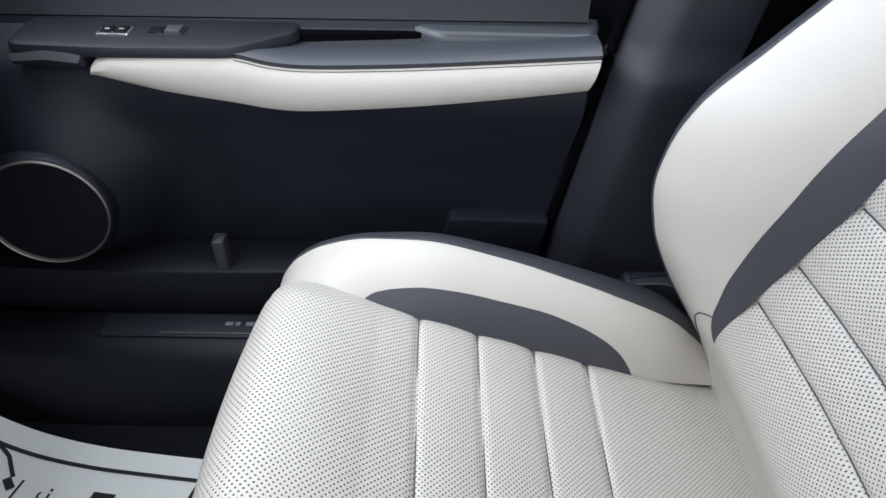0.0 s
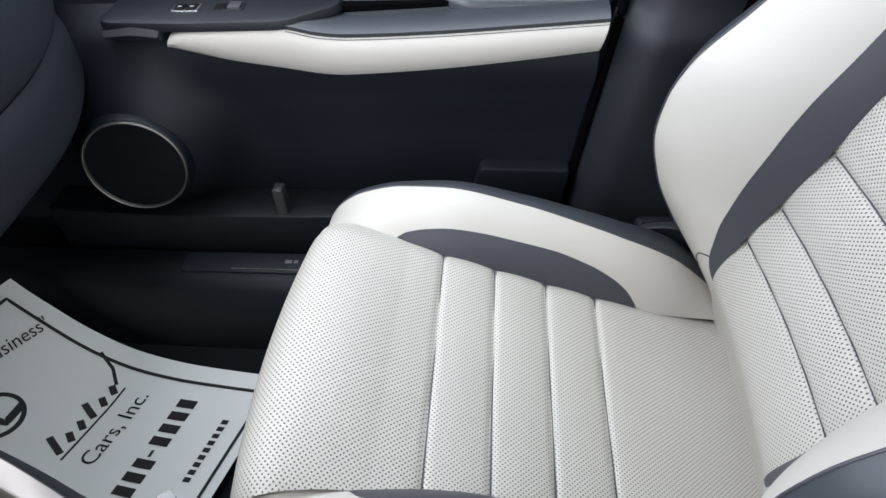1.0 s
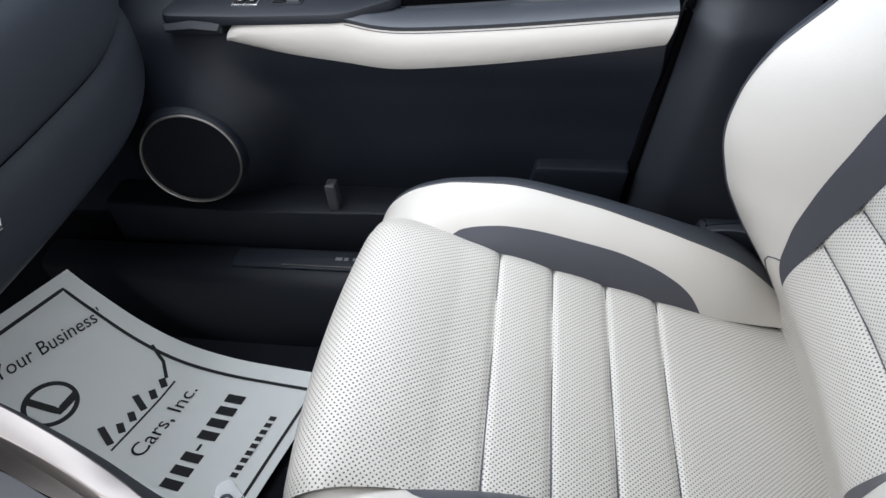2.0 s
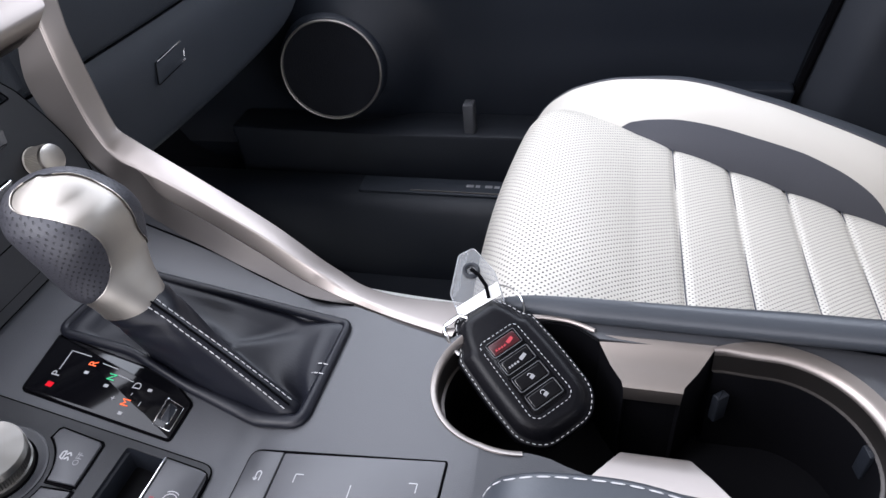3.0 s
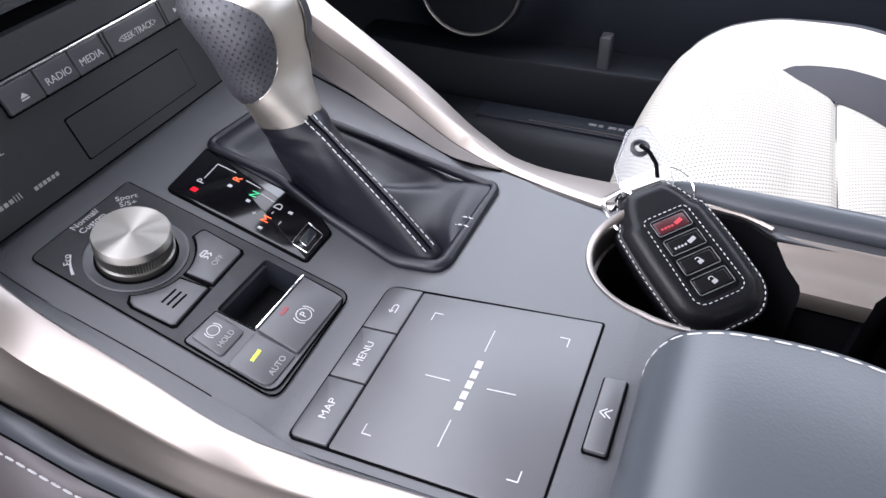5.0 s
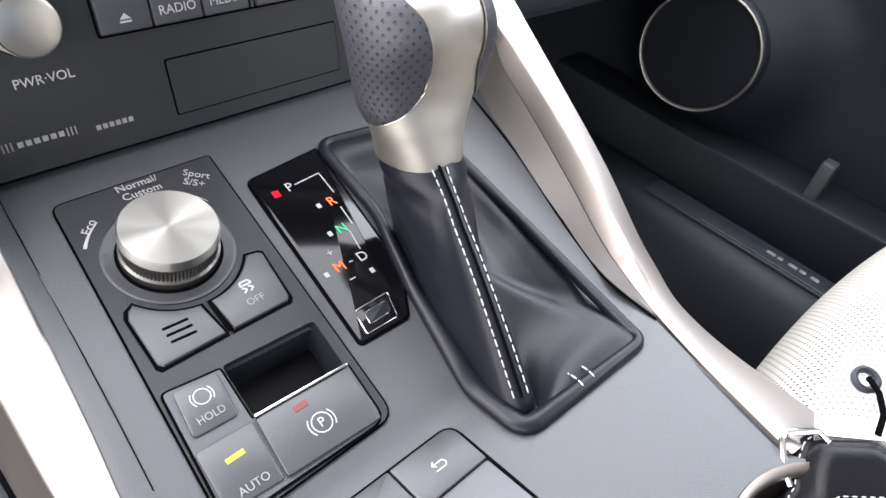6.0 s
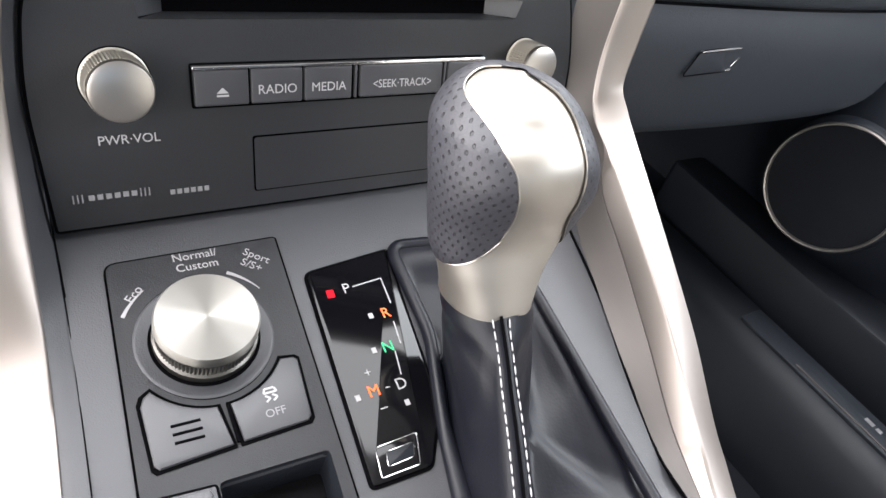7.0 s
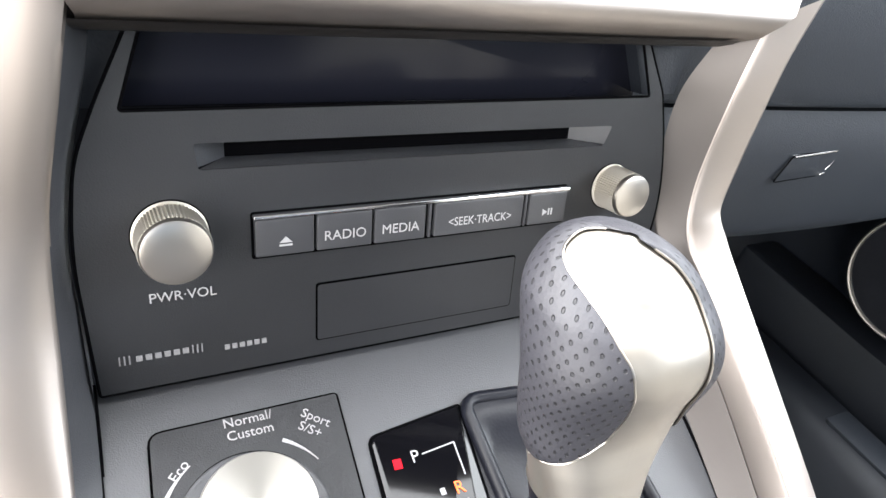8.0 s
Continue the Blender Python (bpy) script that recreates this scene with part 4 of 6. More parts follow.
p = on_audio(0.0165, 0.4907)
part("eject_mark", slab([p + Vector(q) for q in ((-0.0019, 0.0), (0.0019, 0.0), (0.0, 0.0019))], FACE, 0, 0.0002), WHITE_PRINT, bank_m[0], smooth=0)
bar(FACE, p.x - 0.0019, p.y - 0.0008, p.x + 0.0019, p.y - 0.0008, WHITE_PRINT, bank_m[0])
p = on_audio(0.1097, 0.4912)
part("play_mark", slab([p + Vector(q) for q in ((-0.0022, -0.0012), (-0.0002, 0.0), (-0.0022, 0.0012))], FACE, 0, 0.0002), WHITE_PRINT, bank_m[4], smooth=0)
for d in (0.0004, 0.0016):
    bar(FACE, p.x + d, p.y - 0.0012, p.x + d, p.y + 0.0012, WHITE_PRINT, bank_m[4])
# blank card cover
part("cover_gap", slab(rounded([on_audio(y, z) for y, z in ((0.0261, 0.4557), (0.1000, 0.4557), (0.1000, 0.4755), (0.0261, 0.4755))], 0.0012), AUDIO, 0.0, 0.0002), BLACK_GAP, audio)
part("blank_cover", plate_with_holes(rounded([on_audio(y, z) for y, z in ((0.0266, 0.4562), (0.0995, 0.4562), (0.0995, 0.4750), (0.0266, 0.4750))], 0.0010), [], AUDIO, -0.001, 0.0006), GREY_PLASTIC, audio, "blank rectangular cover")
letters("PWR\u00b7VOL", moved(AUDIO, on_audio(-0.0124, 0.4777)), 0.0042, WHITE_PRINT, audio)
# two radio marks, as plain shapes
p = on_audio(-0.0195, 0.4602)
for k in range(6):
    bar(AUDIO, p.x - 0.0068 + k * 0.0025, p.y, p.x - 0.0068 + k * 0.0025 + 0.0017, p.y, DIM_PRINT, audio, thick=0.0018)
for k in (-1, 1):
    for r in (0.0085, 0.0098, 0.0111):
        bar(AUDIO, p.x + k * r, p.y - 0.0014, p.x + k * r, p.y + 0.0014, DIM_PRINT, audio, thick=0.0004)
p = on_audio(0.0040, 0.4590)
for k in range(6):
    bar(AUDIO, p.x - 0.0060 + k * 0.0022, p.y, p.x - 0.0060 + k * 0.0022 + 0.0015, p.y, DIM_PRINT, audio, thick=0.0017)


def audio_knob(y, z, r, high):
    m = moved(AUDIO, on_audio(y, z))
    k = part("audio_knob", turned([(r * 1.04, 0.0), (r * 1.04, 0.0004), (r, 0.0008), (r * 0.985, high * 0.84)], m, 120, 1, 0.00055, 0.0007, high * 0.95), SILVER_KNURL, dash, "knurled satin metal volume knob" if y < 0 else "small knurled satin metal tuning knob")
    part("knob_cap", turned([(r * 0.955, high * 0.82), (r * 0.96, high * 0.91), (r * 0.92, high * 0.975), (r * 0.80, high), (r * 0.3, high * 1.015), (0.0002, high * 1.02)], m, 48), SILVER_KNOB, k, "smooth domed cap")
    part("knob_gap", turned([(r * 1.08, 0.0), (r * 1.08, 0.0003), (r * 0.9, 0.0003)], m, 40), BLACK_GAP, k)


audio_knob(-0.0143, 0.4953, 0.0096, 0.0128)
audio_knob(0.1385, 0.4975, 0.0082, 0.0130)

# screen recess above the audio panel
part("recess_screen", slab(rounded([on_audio(y, z) for y, z in ((-0.026, 0.5270), (0.152, 0.5270), (0.146, 0.565), (-0.018, 0.565))], 0.002), AUDIO, -0.016, -0.010, 0.001), SCREEN_BLACK, dash, "dark glossy display pane")
for a, b in (((-0.0238, 0.5281), (-0.0113, 0.5650)), ((0.1500, 0.5292), (0.1350, 0.5650))):
    part("recess_side", bridge([AUDIO @ Vector((*on_audio(*a), -0.011)), AUDIO @ Vector((*on_audio(*b), -0.011))], [AUDIO @ Vector((*on_audio(*a), -0.0042)), AUDIO @ Vector((*on_audio(*b), -0.0042))], [AUDIO @ Vector((*on_audio(a[0] + (0.016 if a[0] > 0 else -0.016), a[1]), -0.0042)), AUDIO @ Vector((*on_audio(b[0] + (0.04 if a[0] > 0 else -0.03), b[1]), -0.0042))]), DARK_PLASTIC, dash, "dark grey recess edge")

# ---- silver trims along both sides of console and panel ----
R_IN = [(-0.18, 0.1745, 0.556), (-0.181, 0.1655, 0.53), (-0.177, 0.1645, 0.507), (-0.171, 0.166, 0.488), (-0.163, 0.1655, 0.4715), (-0.15, 0.1622, 0.4605), (-0.128, 0.1565, 0.444), (-0.1, 0.15, 0.4362), (-0.065, 0.1402, 0.4282), (-0.028, 0.1312, 0.4206), (0.0, 0.1283, 0.4202), (0.026, 0.1172, 0.4234), (0.06, 0.105, 0.428)]
R_LOW = [(-0.1715, 0.1825, 0.5605), (-0.169, 0.1785, 0.5375), (-0.1655, 0.176, 0.5035), (-0.1585, 0.174, 0.484), (-0.1505, 0.1715, 0.478), (-0.1395, 0.17, 0.4735), (-0.126, 0.1645, 0.46), (-0.1, 0.1598, 0.4478), (-0.065, 0.1502, 0.435), (-0.028, 0.1385, 0.4232), (0.0, 0.13, 0.4207), (0.0265, 0.119, 0.4238), (0.0605, 0.1064, 0.4284)]
R_MID = [(-0.171, 0.183, 0.561), (-0.1685, 0.179, 0.538), (-0.165, 0.1765, 0.504), (-0.158, 0.1745, 0.4845), (-0.15, 0.172, 0.4785), (-0.139, 0.1704, 0.474), (-0.126, 0.1678, 0.4692), (-0.1, 0.163, 0.4585), (-0.065, 0.155, 0.4446), (-0.028, 0.1435, 0.4302), (0.0, 0.133, 0.4225), (0.027, 0.121, 0.4246), (0.061, 0.108, 0.429)]
R_OUT = [(-0.166, 0.199, 0.572), (-0.163, 0.192, 0.546), (-0.16, 0.19, 0.51), (-0.1575, 0.189, 0.4915), (-0.149, 0.1895, 0.4825), (-0.137, 0.1885, 0.4745), (-0.124, 0.1868, 0.467), (-0.098, 0.1815, 0.4542), (-0.06, 0.1715, 0.4372), (-0.022, 0.1582, 0.42), (0.002, 0.1475, 0.4165), (0.026, 0.1418, 0.4178), (0.064, 0.1395, 0.42)]
L_IN = [(-0.190, -0.0262, 0.5560), (-0.186, -0.0300, 0.535), (-0.1785, -0.0362, 0.511), (-0.1715, -0.0390, 0.489), (-0.162, -0.0378, 0.4625), (-0.133, -0.0382, 0.4424), (-0.075, -0.0408, 0.4300), (-0.035, -0.0434, 0.4216), (-0.008, -0.0466, 0.4188), (0.042, -0.0473, 0.4250), (0.092, -0.0468, 0.4306)]
L_MID = [(-0.171, -0.0310, 0.5610), (-0.1685, -0.0357, 0.538), (-0.166, -0.0418, 0.506), (-0.160, -0.0432, 0.4840), (-0.149, -0.0438, 0.4655), (-0.122, -0.0446, 0.4422), (-0.075, -0.0474, 0.4297), (-0.035, -0.0506, 0.4217), (-0.008, -0.0491, 0.4193), (0.042, -0.0484, 0.4256), (0.092, -0.0474, 0.4312)]
L_RIDGE = [(-0.1781, -0.0530, 0.5746), (-0.1741, -0.0560, 0.5491), (-0.1677, -0.0600, 0.5113), (-0.1563, -0.0612, 0.4828), (-0.1413, -0.0618, 0.4620), (-0.1140, -0.0622, 0.4375), (-0.0750, -0.0620, 0.4262), (-0.0350, -0.0607, 0.4140), (-0.0070, -0.0600, 0.4165), (0.042, -0.0566, 0.4248), (0.0935, -0.0505, 0.4328)]
L_OUT = [(-0.1960, -0.0715, 0.5777), (-0.1900, -0.0719, 0.5492), (-0.1800, -0.0728, 0.5064), (-0.1630, -0.0728, 0.4646), (-0.1429, -0.0724, 0.4342), (-0.1192, -0.0709, 0.4152), (-0.0813, -0.0695, 0.4016), (-0.0431, -0.069, 0.4), (-0.0059, -0.067, 0.4015), (0.0412, -0.0622, 0.4122), (0.100, -0.0520, 0.4245)]


def trim_rows(la, lb, up, shape):
    """Lines from one edge of a trim to the other, each lifted a little."""
    up = Vector(up).normalized()
    return [[p.lerp(q, v) + up * lift for p, q in zip(la, lb)] for v, lift in shape]


ri, rl, rm, ro = glide(R_IN, 8), glide(R_LOW, 8), glide(R_MID, 8), glide(R_OUT, 8)
part("trim_bevel", bridge(*trim_rows(ri, rl, (0.3, -0.5, 0.8), ((0, 0), (0.5, -0.0008), (0.94, 0.0), (1, 0)))), SILVER_SHADED, dash, "satin bevel inside the trim, shade put into its colour", smooth=40)
part("silver_trim", bridge(*trim_rows(rl, rm, (0.2, -1, 0.4), ((0, 0), (0.06, 0.0003), (0.9, 0.0003))), *trim_rows(rm, ro, (0.4, 0.1, 0.8), ((0.0, 0.0), (0.05, 0.0005), (0.12, 0.0007), (0.5, 0.0012), (0.88, 0.0007), (0.97, -0.0008), (1.0, -0.006)))), SILVER, dash, "satin silver trim sweeping down beside the console", smooth=20)
li, lm, lr, lo = glide(L_IN, 8), glide(L_MID, 8), glide(L_RIDGE, 8), glide(L_OUT, 8)
part("trim_wall", bridge(*trim_rows(li, lm, (0, 0, 1), ((0, 0), (0.5, 0.0002), (0.93, 0.0002), (1, 0)))), GREY_PLASTIC, dash, "dark grey strip inside the trim")
part("strip_gap", tube([p + Vector((0, 0, 0.0002)) for p in li[34:54]], 0.0002, 6), BLACK_GAP, dash, "thin joint beside the strip")
trim_up = (0.4, -0.2, 0.9)
part("silver_trim", bridge(*trim_rows(lm, lr, trim_up, ((0, -0.0012), (0.0, 0.0006), (0.06, 0.0014), (0.3, 0.0020), (0.6, 0.0016), (0.85, 0.0008), (0.95, 0.0003))), *trim_rows(lr, lo, trim_up, ((0.0, 0.0), (0.06, -0.0004), (0.3, -0.0004), (0.6, 0.0), (0.9, 0.0), (0.975, -0.0016), (1.0, -0.0068)))), SILVER, dash, "satin silver trim sweeping down beside the console", smooth=50)
# top bar of the silver frame
bar_sec = [(-0.200, 0.548), (-0.186, 0.5488), (-0.1775, 0.5500), (-0.1685, 0.5560), (-0.1655, 0.5615), (-0.1655, 0.5650), (-0.170, 0.573), (-0.195, 0.60)]
bm = bmesh.new()
rings(bm, [[Vector((x, (0.1655 + 0.0042 * k) if y > 0.16 else (-0.030, -0.030, -0.030, -0.0305, -0.033, -0.040, -0.066, -0.070)[k] if y < -0.01 else y, z)) for k, (x, z) in enumerate(bar_sec)] for y in (-0.02, 0.06, 0.12, 0.165)], closed=False)
part("frame_bar", bm, SILVER, dash, "satin silver frame bar above the panel")
# The bar's underside is darkened by colour to stand for its shade.
part("bar_underside", bridge(*[[Vector((x, y, z)) for y in (-0.032, 0.06, 0.12, 0.1700)] for x, z in ((-0.200, 0.5472), (-0.186, 0.5480), (-0.1775, 0.5491), (-0.1715, 0.5526), (-0.1690, 0.5546))]), SILVER_SHADED, dash, "satin underside of the bar, its shade put into the colour", smooth=60)

# ---- centre console ----
def panel_height(x, y):
    """The top panel's height, dropping a little towards the seat beside the front well."""
    k = min(1, max(0, (y - 0.100) / 0.025)) * min(1, max(0, (x - 0.065) / 0.03)) * min(1, max(0, (0.195 - x) / 0.02))
    return console_height(x) - 0.0058 * k


console = thing("center_console", (0.05, 0.05, 0.05), "dark grey centre console with shifter, touchpad and cup holders", "car console")
outline = [(-0.1645, -0.0385), (-0.108, -0.0390), (-0.042, -0.0440), (-0.010, -0.0470), (0.095, -0.0475), (0.30, -0.050), (0.30, 0.136), (0.20, 0.1355), (0.12, 0.1355), (0.096, 0.1330), (0.078, 0.1190), (0.060, 0.1055), (0.030, 0.1165), (0.0, 0.1285), (-0.030, 0.1315), (-0.060, 0.1388), (-0.090, 0.1478), (-0.133, 0.1560), (-0.1645, 0.1620)]
WELL_R = [(47, 0.0530), (60, 0.0525), (71, 0.0500), (84, 0.0450), (105, 0.0385), (130, 0.037), (285, 0.037), (298, 0.0410), (311, 0.0530)]
cup = [(0.095 + along(WELL_R, d) * math.cos(math.radians(d)), 0.083 + along(WELL_R, d) * math.sin(math.radians(d))) for d in np.linspace(47, 311, 44)]
cup += [(0.213 + 0.0485 * math.cos(a), 0.083 + 0.0485 * math.sin(a)) for a in np.linspace(math.radians(236), math.radians(484), 40)]
boot_hole = rounded([(-0.1330, 0.0695), (-0.0950, 0.0690), (-0.0620, 0.0585), (-0.0250, 0.0520), (0.0005, 0.0510), (0.0030, 0.1145), (-0.128, 0.1200)], 0.006, 4)
pit = rounded([(-0.0695, -0.0105), (-0.0685, 0.0215), (-0.0500, 0.0203), (-0.0510, -0.0112)], 0.0015, 2)
bm = bmesh.new()
edges = []
for loop in (rounded(outline, 0.004, 3), [Vector(p) for p in cup], boot_hole, pit):
    vs = [bm.verts.new((p.x, p.y, 0)) for p in loop]
    edges += [bm.edges.new((vs[i - 1], vs[i])) for i in range(len(vs))]
bmesh.ops.triangle_fill(bm, edges=edges, use_beauty=True)
for xx in [-0.16 + 0.02 * k for k in range(6)] + [-0.036 + 0.003 * k for k in range(12)] + [0.02, 0.04, 0.06, 0.085, 0.1]:
    bmesh.ops.bisect_plane(bm, geom=bm.verts[:] + bm.edges[:] + bm.faces[:], plane_co=(xx, 0, 0), plane_no=(1, 0, 0))
ex = bmesh.ops.extrude_face_region(bm, geom=bm.faces[:])
for v in [g for g in ex["geom"] if isinstance(g, bmesh.types.BMVert)]:
    v.co.z = -0.003
for v in bm.verts:
    v.co.z += panel_height(v.co.x, v.co.y)
top_panel = part("top_panel", bm, GREY_PLASTIC, console, "soft satin dark grey top panel")
# walls from the panel up to the trims
for edge_line, ridge in (([(-0.1645, 0.1620), (-0.133, 0.1560), (-0.090, 0.1478), (-0.060, 0.1388), (-0.030, 0.1315), (0.0, 0.1285)], [(-0.171, 0.166, 0.488), (-0.138, 0.1590, 0.4518), (-0.090, 0.1480, 0.4338), (-0.060, 0.1390, 0.4278), (-0.030, 0.1316, 0.4212), (0.0, 0.1286, 0.4206)]), ([(-0.1645, -0.0380), (-0.150, -0.0380), (-0.137, -0.0382)], [(-0.171, -0.0390, 0.488), (-0.152, -0.0380, 0.4545), (-0.137, -0.0382, 0.4442)])):
    low = smooth_line([(x, y, console_height(x) - 0.0005) for x, y in edge_line], 6)
    high = smooth_line([(x, y, z - 0.001) for x, y, z in ridge], 6)
    part("inner_wall", bridge(low, [a.lerp(b, 0.5) + Vector((0, 0, -0.0006)) for a, b in zip(low, high)], high), GREY_PLASTIC, console, "grey wall between panel and trim")
    part("panel_gap", tube([p + Vector((0, 0, 0.0006)) for p in low], 0.0006, 6), BLACK_GAP, console)
# sides of the console
right_top = glide([(-0.22, 0.186, 0.49)] + [(x, y - 0.001, z - 0.004) for x, y, z in R_OUT[4:12]] + [(0.09, 0.140, 0.412), (0.60, 0.148, 0.412)], 6)
part("console_side", bridge(right_top, [p + Vector((0, 0.012, -0.04)) for p in right_top], [Vector((p.x, 0.195, 0.25)) for p in right_top], [Vector((p.x, 0.185, 0.05)) for p in right_top]), DARK_PLASTIC, console, "dark console side in the footwell")
left_top = glide([(-0.30, -0.068, 0.44), (-0.19, -0.068, 0.420)] + [(x, y - 0.001, z - 0.001) for x, y, z in L_OUT[5:]] + [(0.125, -0.0550, 0.4280), (0.34, -0.0550, 0.4290)], 8)


def beside(dy, dz, narrow=True):
    """The line along the trim's lower edge, set off outwards; it runs out under the palm rest."""
    return [p + Vector((0, dy, dz)) * (along([(0.03, 1.0), (0.075, 0.72), (0.108, 0.10)], p.x) if narrow else 1) for p in left_top]


part("side_roll", bridge(beside(0, 0), beside(-0.0022, 0.0014), beside(-0.0050, 0.0006), beside(-0.0068, -0.0024), beside(-0.0071, -0.0050)), LEATHER_DARK, console, "dark leather roll below the trim", smooth=60)
part("side_seam", tube(beside(-0.0072, -0.0050)[:60], 0.0006, 6), BLACK_GAP, console)
part("side_pad", bridge(beside(-0.0070, -0.0054), beside(-0.0092, -0.0058), beside(-0.0116, -0.0080), beside(-0.0122, -0.0092), beside(-0.0138, -0.0100), *[[p + Vector((0, dy * along([(0.05, 1.0), (0.15, 0.35)], p.x), dz)) for p in left_top] for dy, dz in ((-0.027, -0.040), (-0.040, -0.16), (-0.040, -0.33))]), LEATHER_SIDE, console, "grey leather knee pad with stitched edge", smooth=60)
stitches(beside(-0.0122, -0.0088)[:62], 0.0040, 0.0010, 0.00050, console)
# padded leather edge beside the passenger seat
pad_line = smooth_line([(0.062, 0.1215, 0.424), (0.085, 0.1345, 0.4245), (0.12, 0.1390, 0.4235), (0.22, 0.1395, 0.4225), (0.60, 0.1410, 0.4200)], 8)
bm = bmesh.new()
rings(bm, [[p + Vector((0, 0.0090 * min(1, 0.3 + 12 * (p.x - 0.062)) * math.cos(t) * (along([(0.06, 1.0), (0.085, 0.55), (0.12, 0.40), (0.17, 0.62), (0.23, 1.0), (0.7, 1.0)], p.x) if math.cos(t) > 0 else 1), 0.0066 * math.sin(t))) for t in (2 * math.pi * k / 14 for k in range(14))] for p in pad_line])
part("edge_pad", bm, LEATHER_DARK, console, "padded dark leather edge")

# touchpad with its three keys
pad_gap = rounded([on_touch(x, y) for x, y in ((-0.0166, -0.0433), (-0.0166, 0.0360), (0.0739, 0.0375), (0.0741, -0.0440))], [0.003, 0.005, 0.001, 0.001])
part("pad_gap", slab(shrunk(pad_gap, -0.0003), TOUCH, -0.002, 0.0004), BLACK_GAP, console)
TOP = TOUCH @ Matrix.Translation((0, 0, 0.0008))
pad = part("touch_pad", slab(rounded([on_touch(x, y) for x, y in ((0.0004, -0.0428), (0.0000, 0.0350), (0.0734, 0.0370), (0.0736, -0.0436))], 0.0008, 2), TOUCH, 0.0, 0.0008, 0.0002), PAD_GREY, console, "smooth grey square touchpad")
for (x0, y0), (x1, y1) in (((0.0191, -0.0046), (0.0289, -0.0046)), ((0.043, -0.0042), (0.0534, -0.0038)), ((0.036, 0.0117), (0.036, 0.0227)), ((0.036, -0.020), (0.036, -0.031))):
    p, q = on_touch(x0, y0), on_touch(x1, y1)
    bar(TOP, p.x, p.y, q.x, q.y, WHITE_PRINT, pad, thick=0.0004)
p = on_touch(0.0363, -0.0038)
for k in range(5):
    bar(TOP, p.x - 0.0118 + k * 0.0048, p.y, p.x - 0.0118 + k * 0.0048 + 0.0034, p.y, WHITE_PRINT, pad, name="brand_mark", thick=0.0024)
for x, y, dx, dy in ((0.0095, 0.0255, 0.0036, -0.004), (0.0640, 0.0260, -0.0036, -0.004), (0.0088, -0.0342, 0.0036, 0.004), (0.0648, -0.0350, -0.0036, 0.004)):
    p, q, r = on_touch(x, y), on_touch(x + dx, y), on_touch(x, y + dy)
    bar(TOP, p.x, p.y, q.x, q.y, WHITE_PRINT, pad, name="corner_mark", thick=0.0004)
    bar(TOP, p.x, p.y, r.x, r.y, WHITE_PRINT, pad, name="corner_mark", thick=0.0004)
for (ya, yb), word in (((0.0108, 0.0352), ""), ((-0.0151, 0.0102), "MENU"), ((-0.0427, -0.0157), "MAP")):
    r = [0.0008, 0.0008, 0.0008, 0.0045] if not word else ([0.003, 0.0008, 0.0008, 0.0008] if word == "MAP" else 0.0008)
    key = part("touch_key", slab(rounded([on_touch(x, y) for x, y in ((-0.0160, ya), (-0.0004, ya), (-0.0004, yb), (-0.0160, yb))], r, 4), TOUCH, 0.0, 0.0014, 0.0006), BUTTON_GREY, console, "dark grey touchpad key")
    face = moved(TOUCH, on_touch(-0.0078, (ya + yb) / 2)) @ Matrix.Translation((0, 0, 0.0014))
    if word:
        letters(word, face, 0.0046, WHITE_PRINT, key)
    else:
        for q in ((-0.0024, -0.0014, 0.0014, -0.0014), (0.0014, -0.0014, 0.0022, -0.0004), (0.0022, -0.0004, 0.0014, 0.0008), (0.0014, 0.0008, -0.0024, 0.0008), (-0.0024, 0.0008, -0.0012, 0.0018), (-0.0024, 0.0008, -0.0012, -0.0002)):
            bar(face, *q, WHITE_PRINT, key, thick=0.0004)
part("key_gap", slab(rounded([on_touch(x, y) for x, y in ((0.0796, -0.0186), (0.0796, 0.0126), (0.0883, 0.0124), (0.0883, -0.0188))], 0.0012), TOUCH, 0.0, 0.0006), BLACK_GAP, console)
key = part("confirm_key", slab(rounded([on_touch(x, y) for x, y in ((0.0802, -0.0180), (0.0802, 0.0120), (0.0876, 0.0118), (0.0876, -0.0182))], 0.0012), TOUCH, 0.0, 0.0020, 0.0006), BUTTON_GREY, console, "narrow grey confirm key")
face = moved(TOUCH, on_touch(0.0838, -0.003)) @ Matrix.Translation((0, 0, 0.0020))
for d in (0, 0.0016):
    bar(face, -0.0018, -0.0012 + d - 0.0008, 0.0, 0.0002 + d, WHITE_PRINT, key, thick=0.0004)
    bar(face, 0.0018, -0.0012 + d - 0.0008, 0.0, 0.0002 + d, WHITE_PRINT, key, thick=0.0004)

# drive-mode and parking-brake panel
panel_out = [on_shift(x, y) for x, y in ((-0.1460, -0.0262), (-0.1462, 0.0288), (-0.1454, 0.0297), (-0.0285, 0.0236), (-0.0275, -0.0335))]
part("panel_gap", plate_with_holes(shrunk(rounded(panel_out, [0.004, 0.003, 0.003, 0.006, 0.006]), -0.0001), [[on_shift(p.x, p.y) for p in pit]], SHIFT, -0.001, 0.0006), BLACK_GAP, console)
DISH = [on_shift(-0.1135 + 0.0206 * math.cos(a), -0.0028 + 0.0206 * math.sin(a)) for a in np.linspace(0, 2 * math.pi, 49)[:-1]]
mode = part("mode_panel", plate_with_holes(shrunk(rounded(panel_out, [0.004, 0.003, 0.003, 0.006, 0.006]), 0.0006), [[on_shift(p.x, p.y) for p in pit], DISH], SHIFT, -0.001, 0.0009), GREY_PLASTIC, console, "grey drive mode panel")
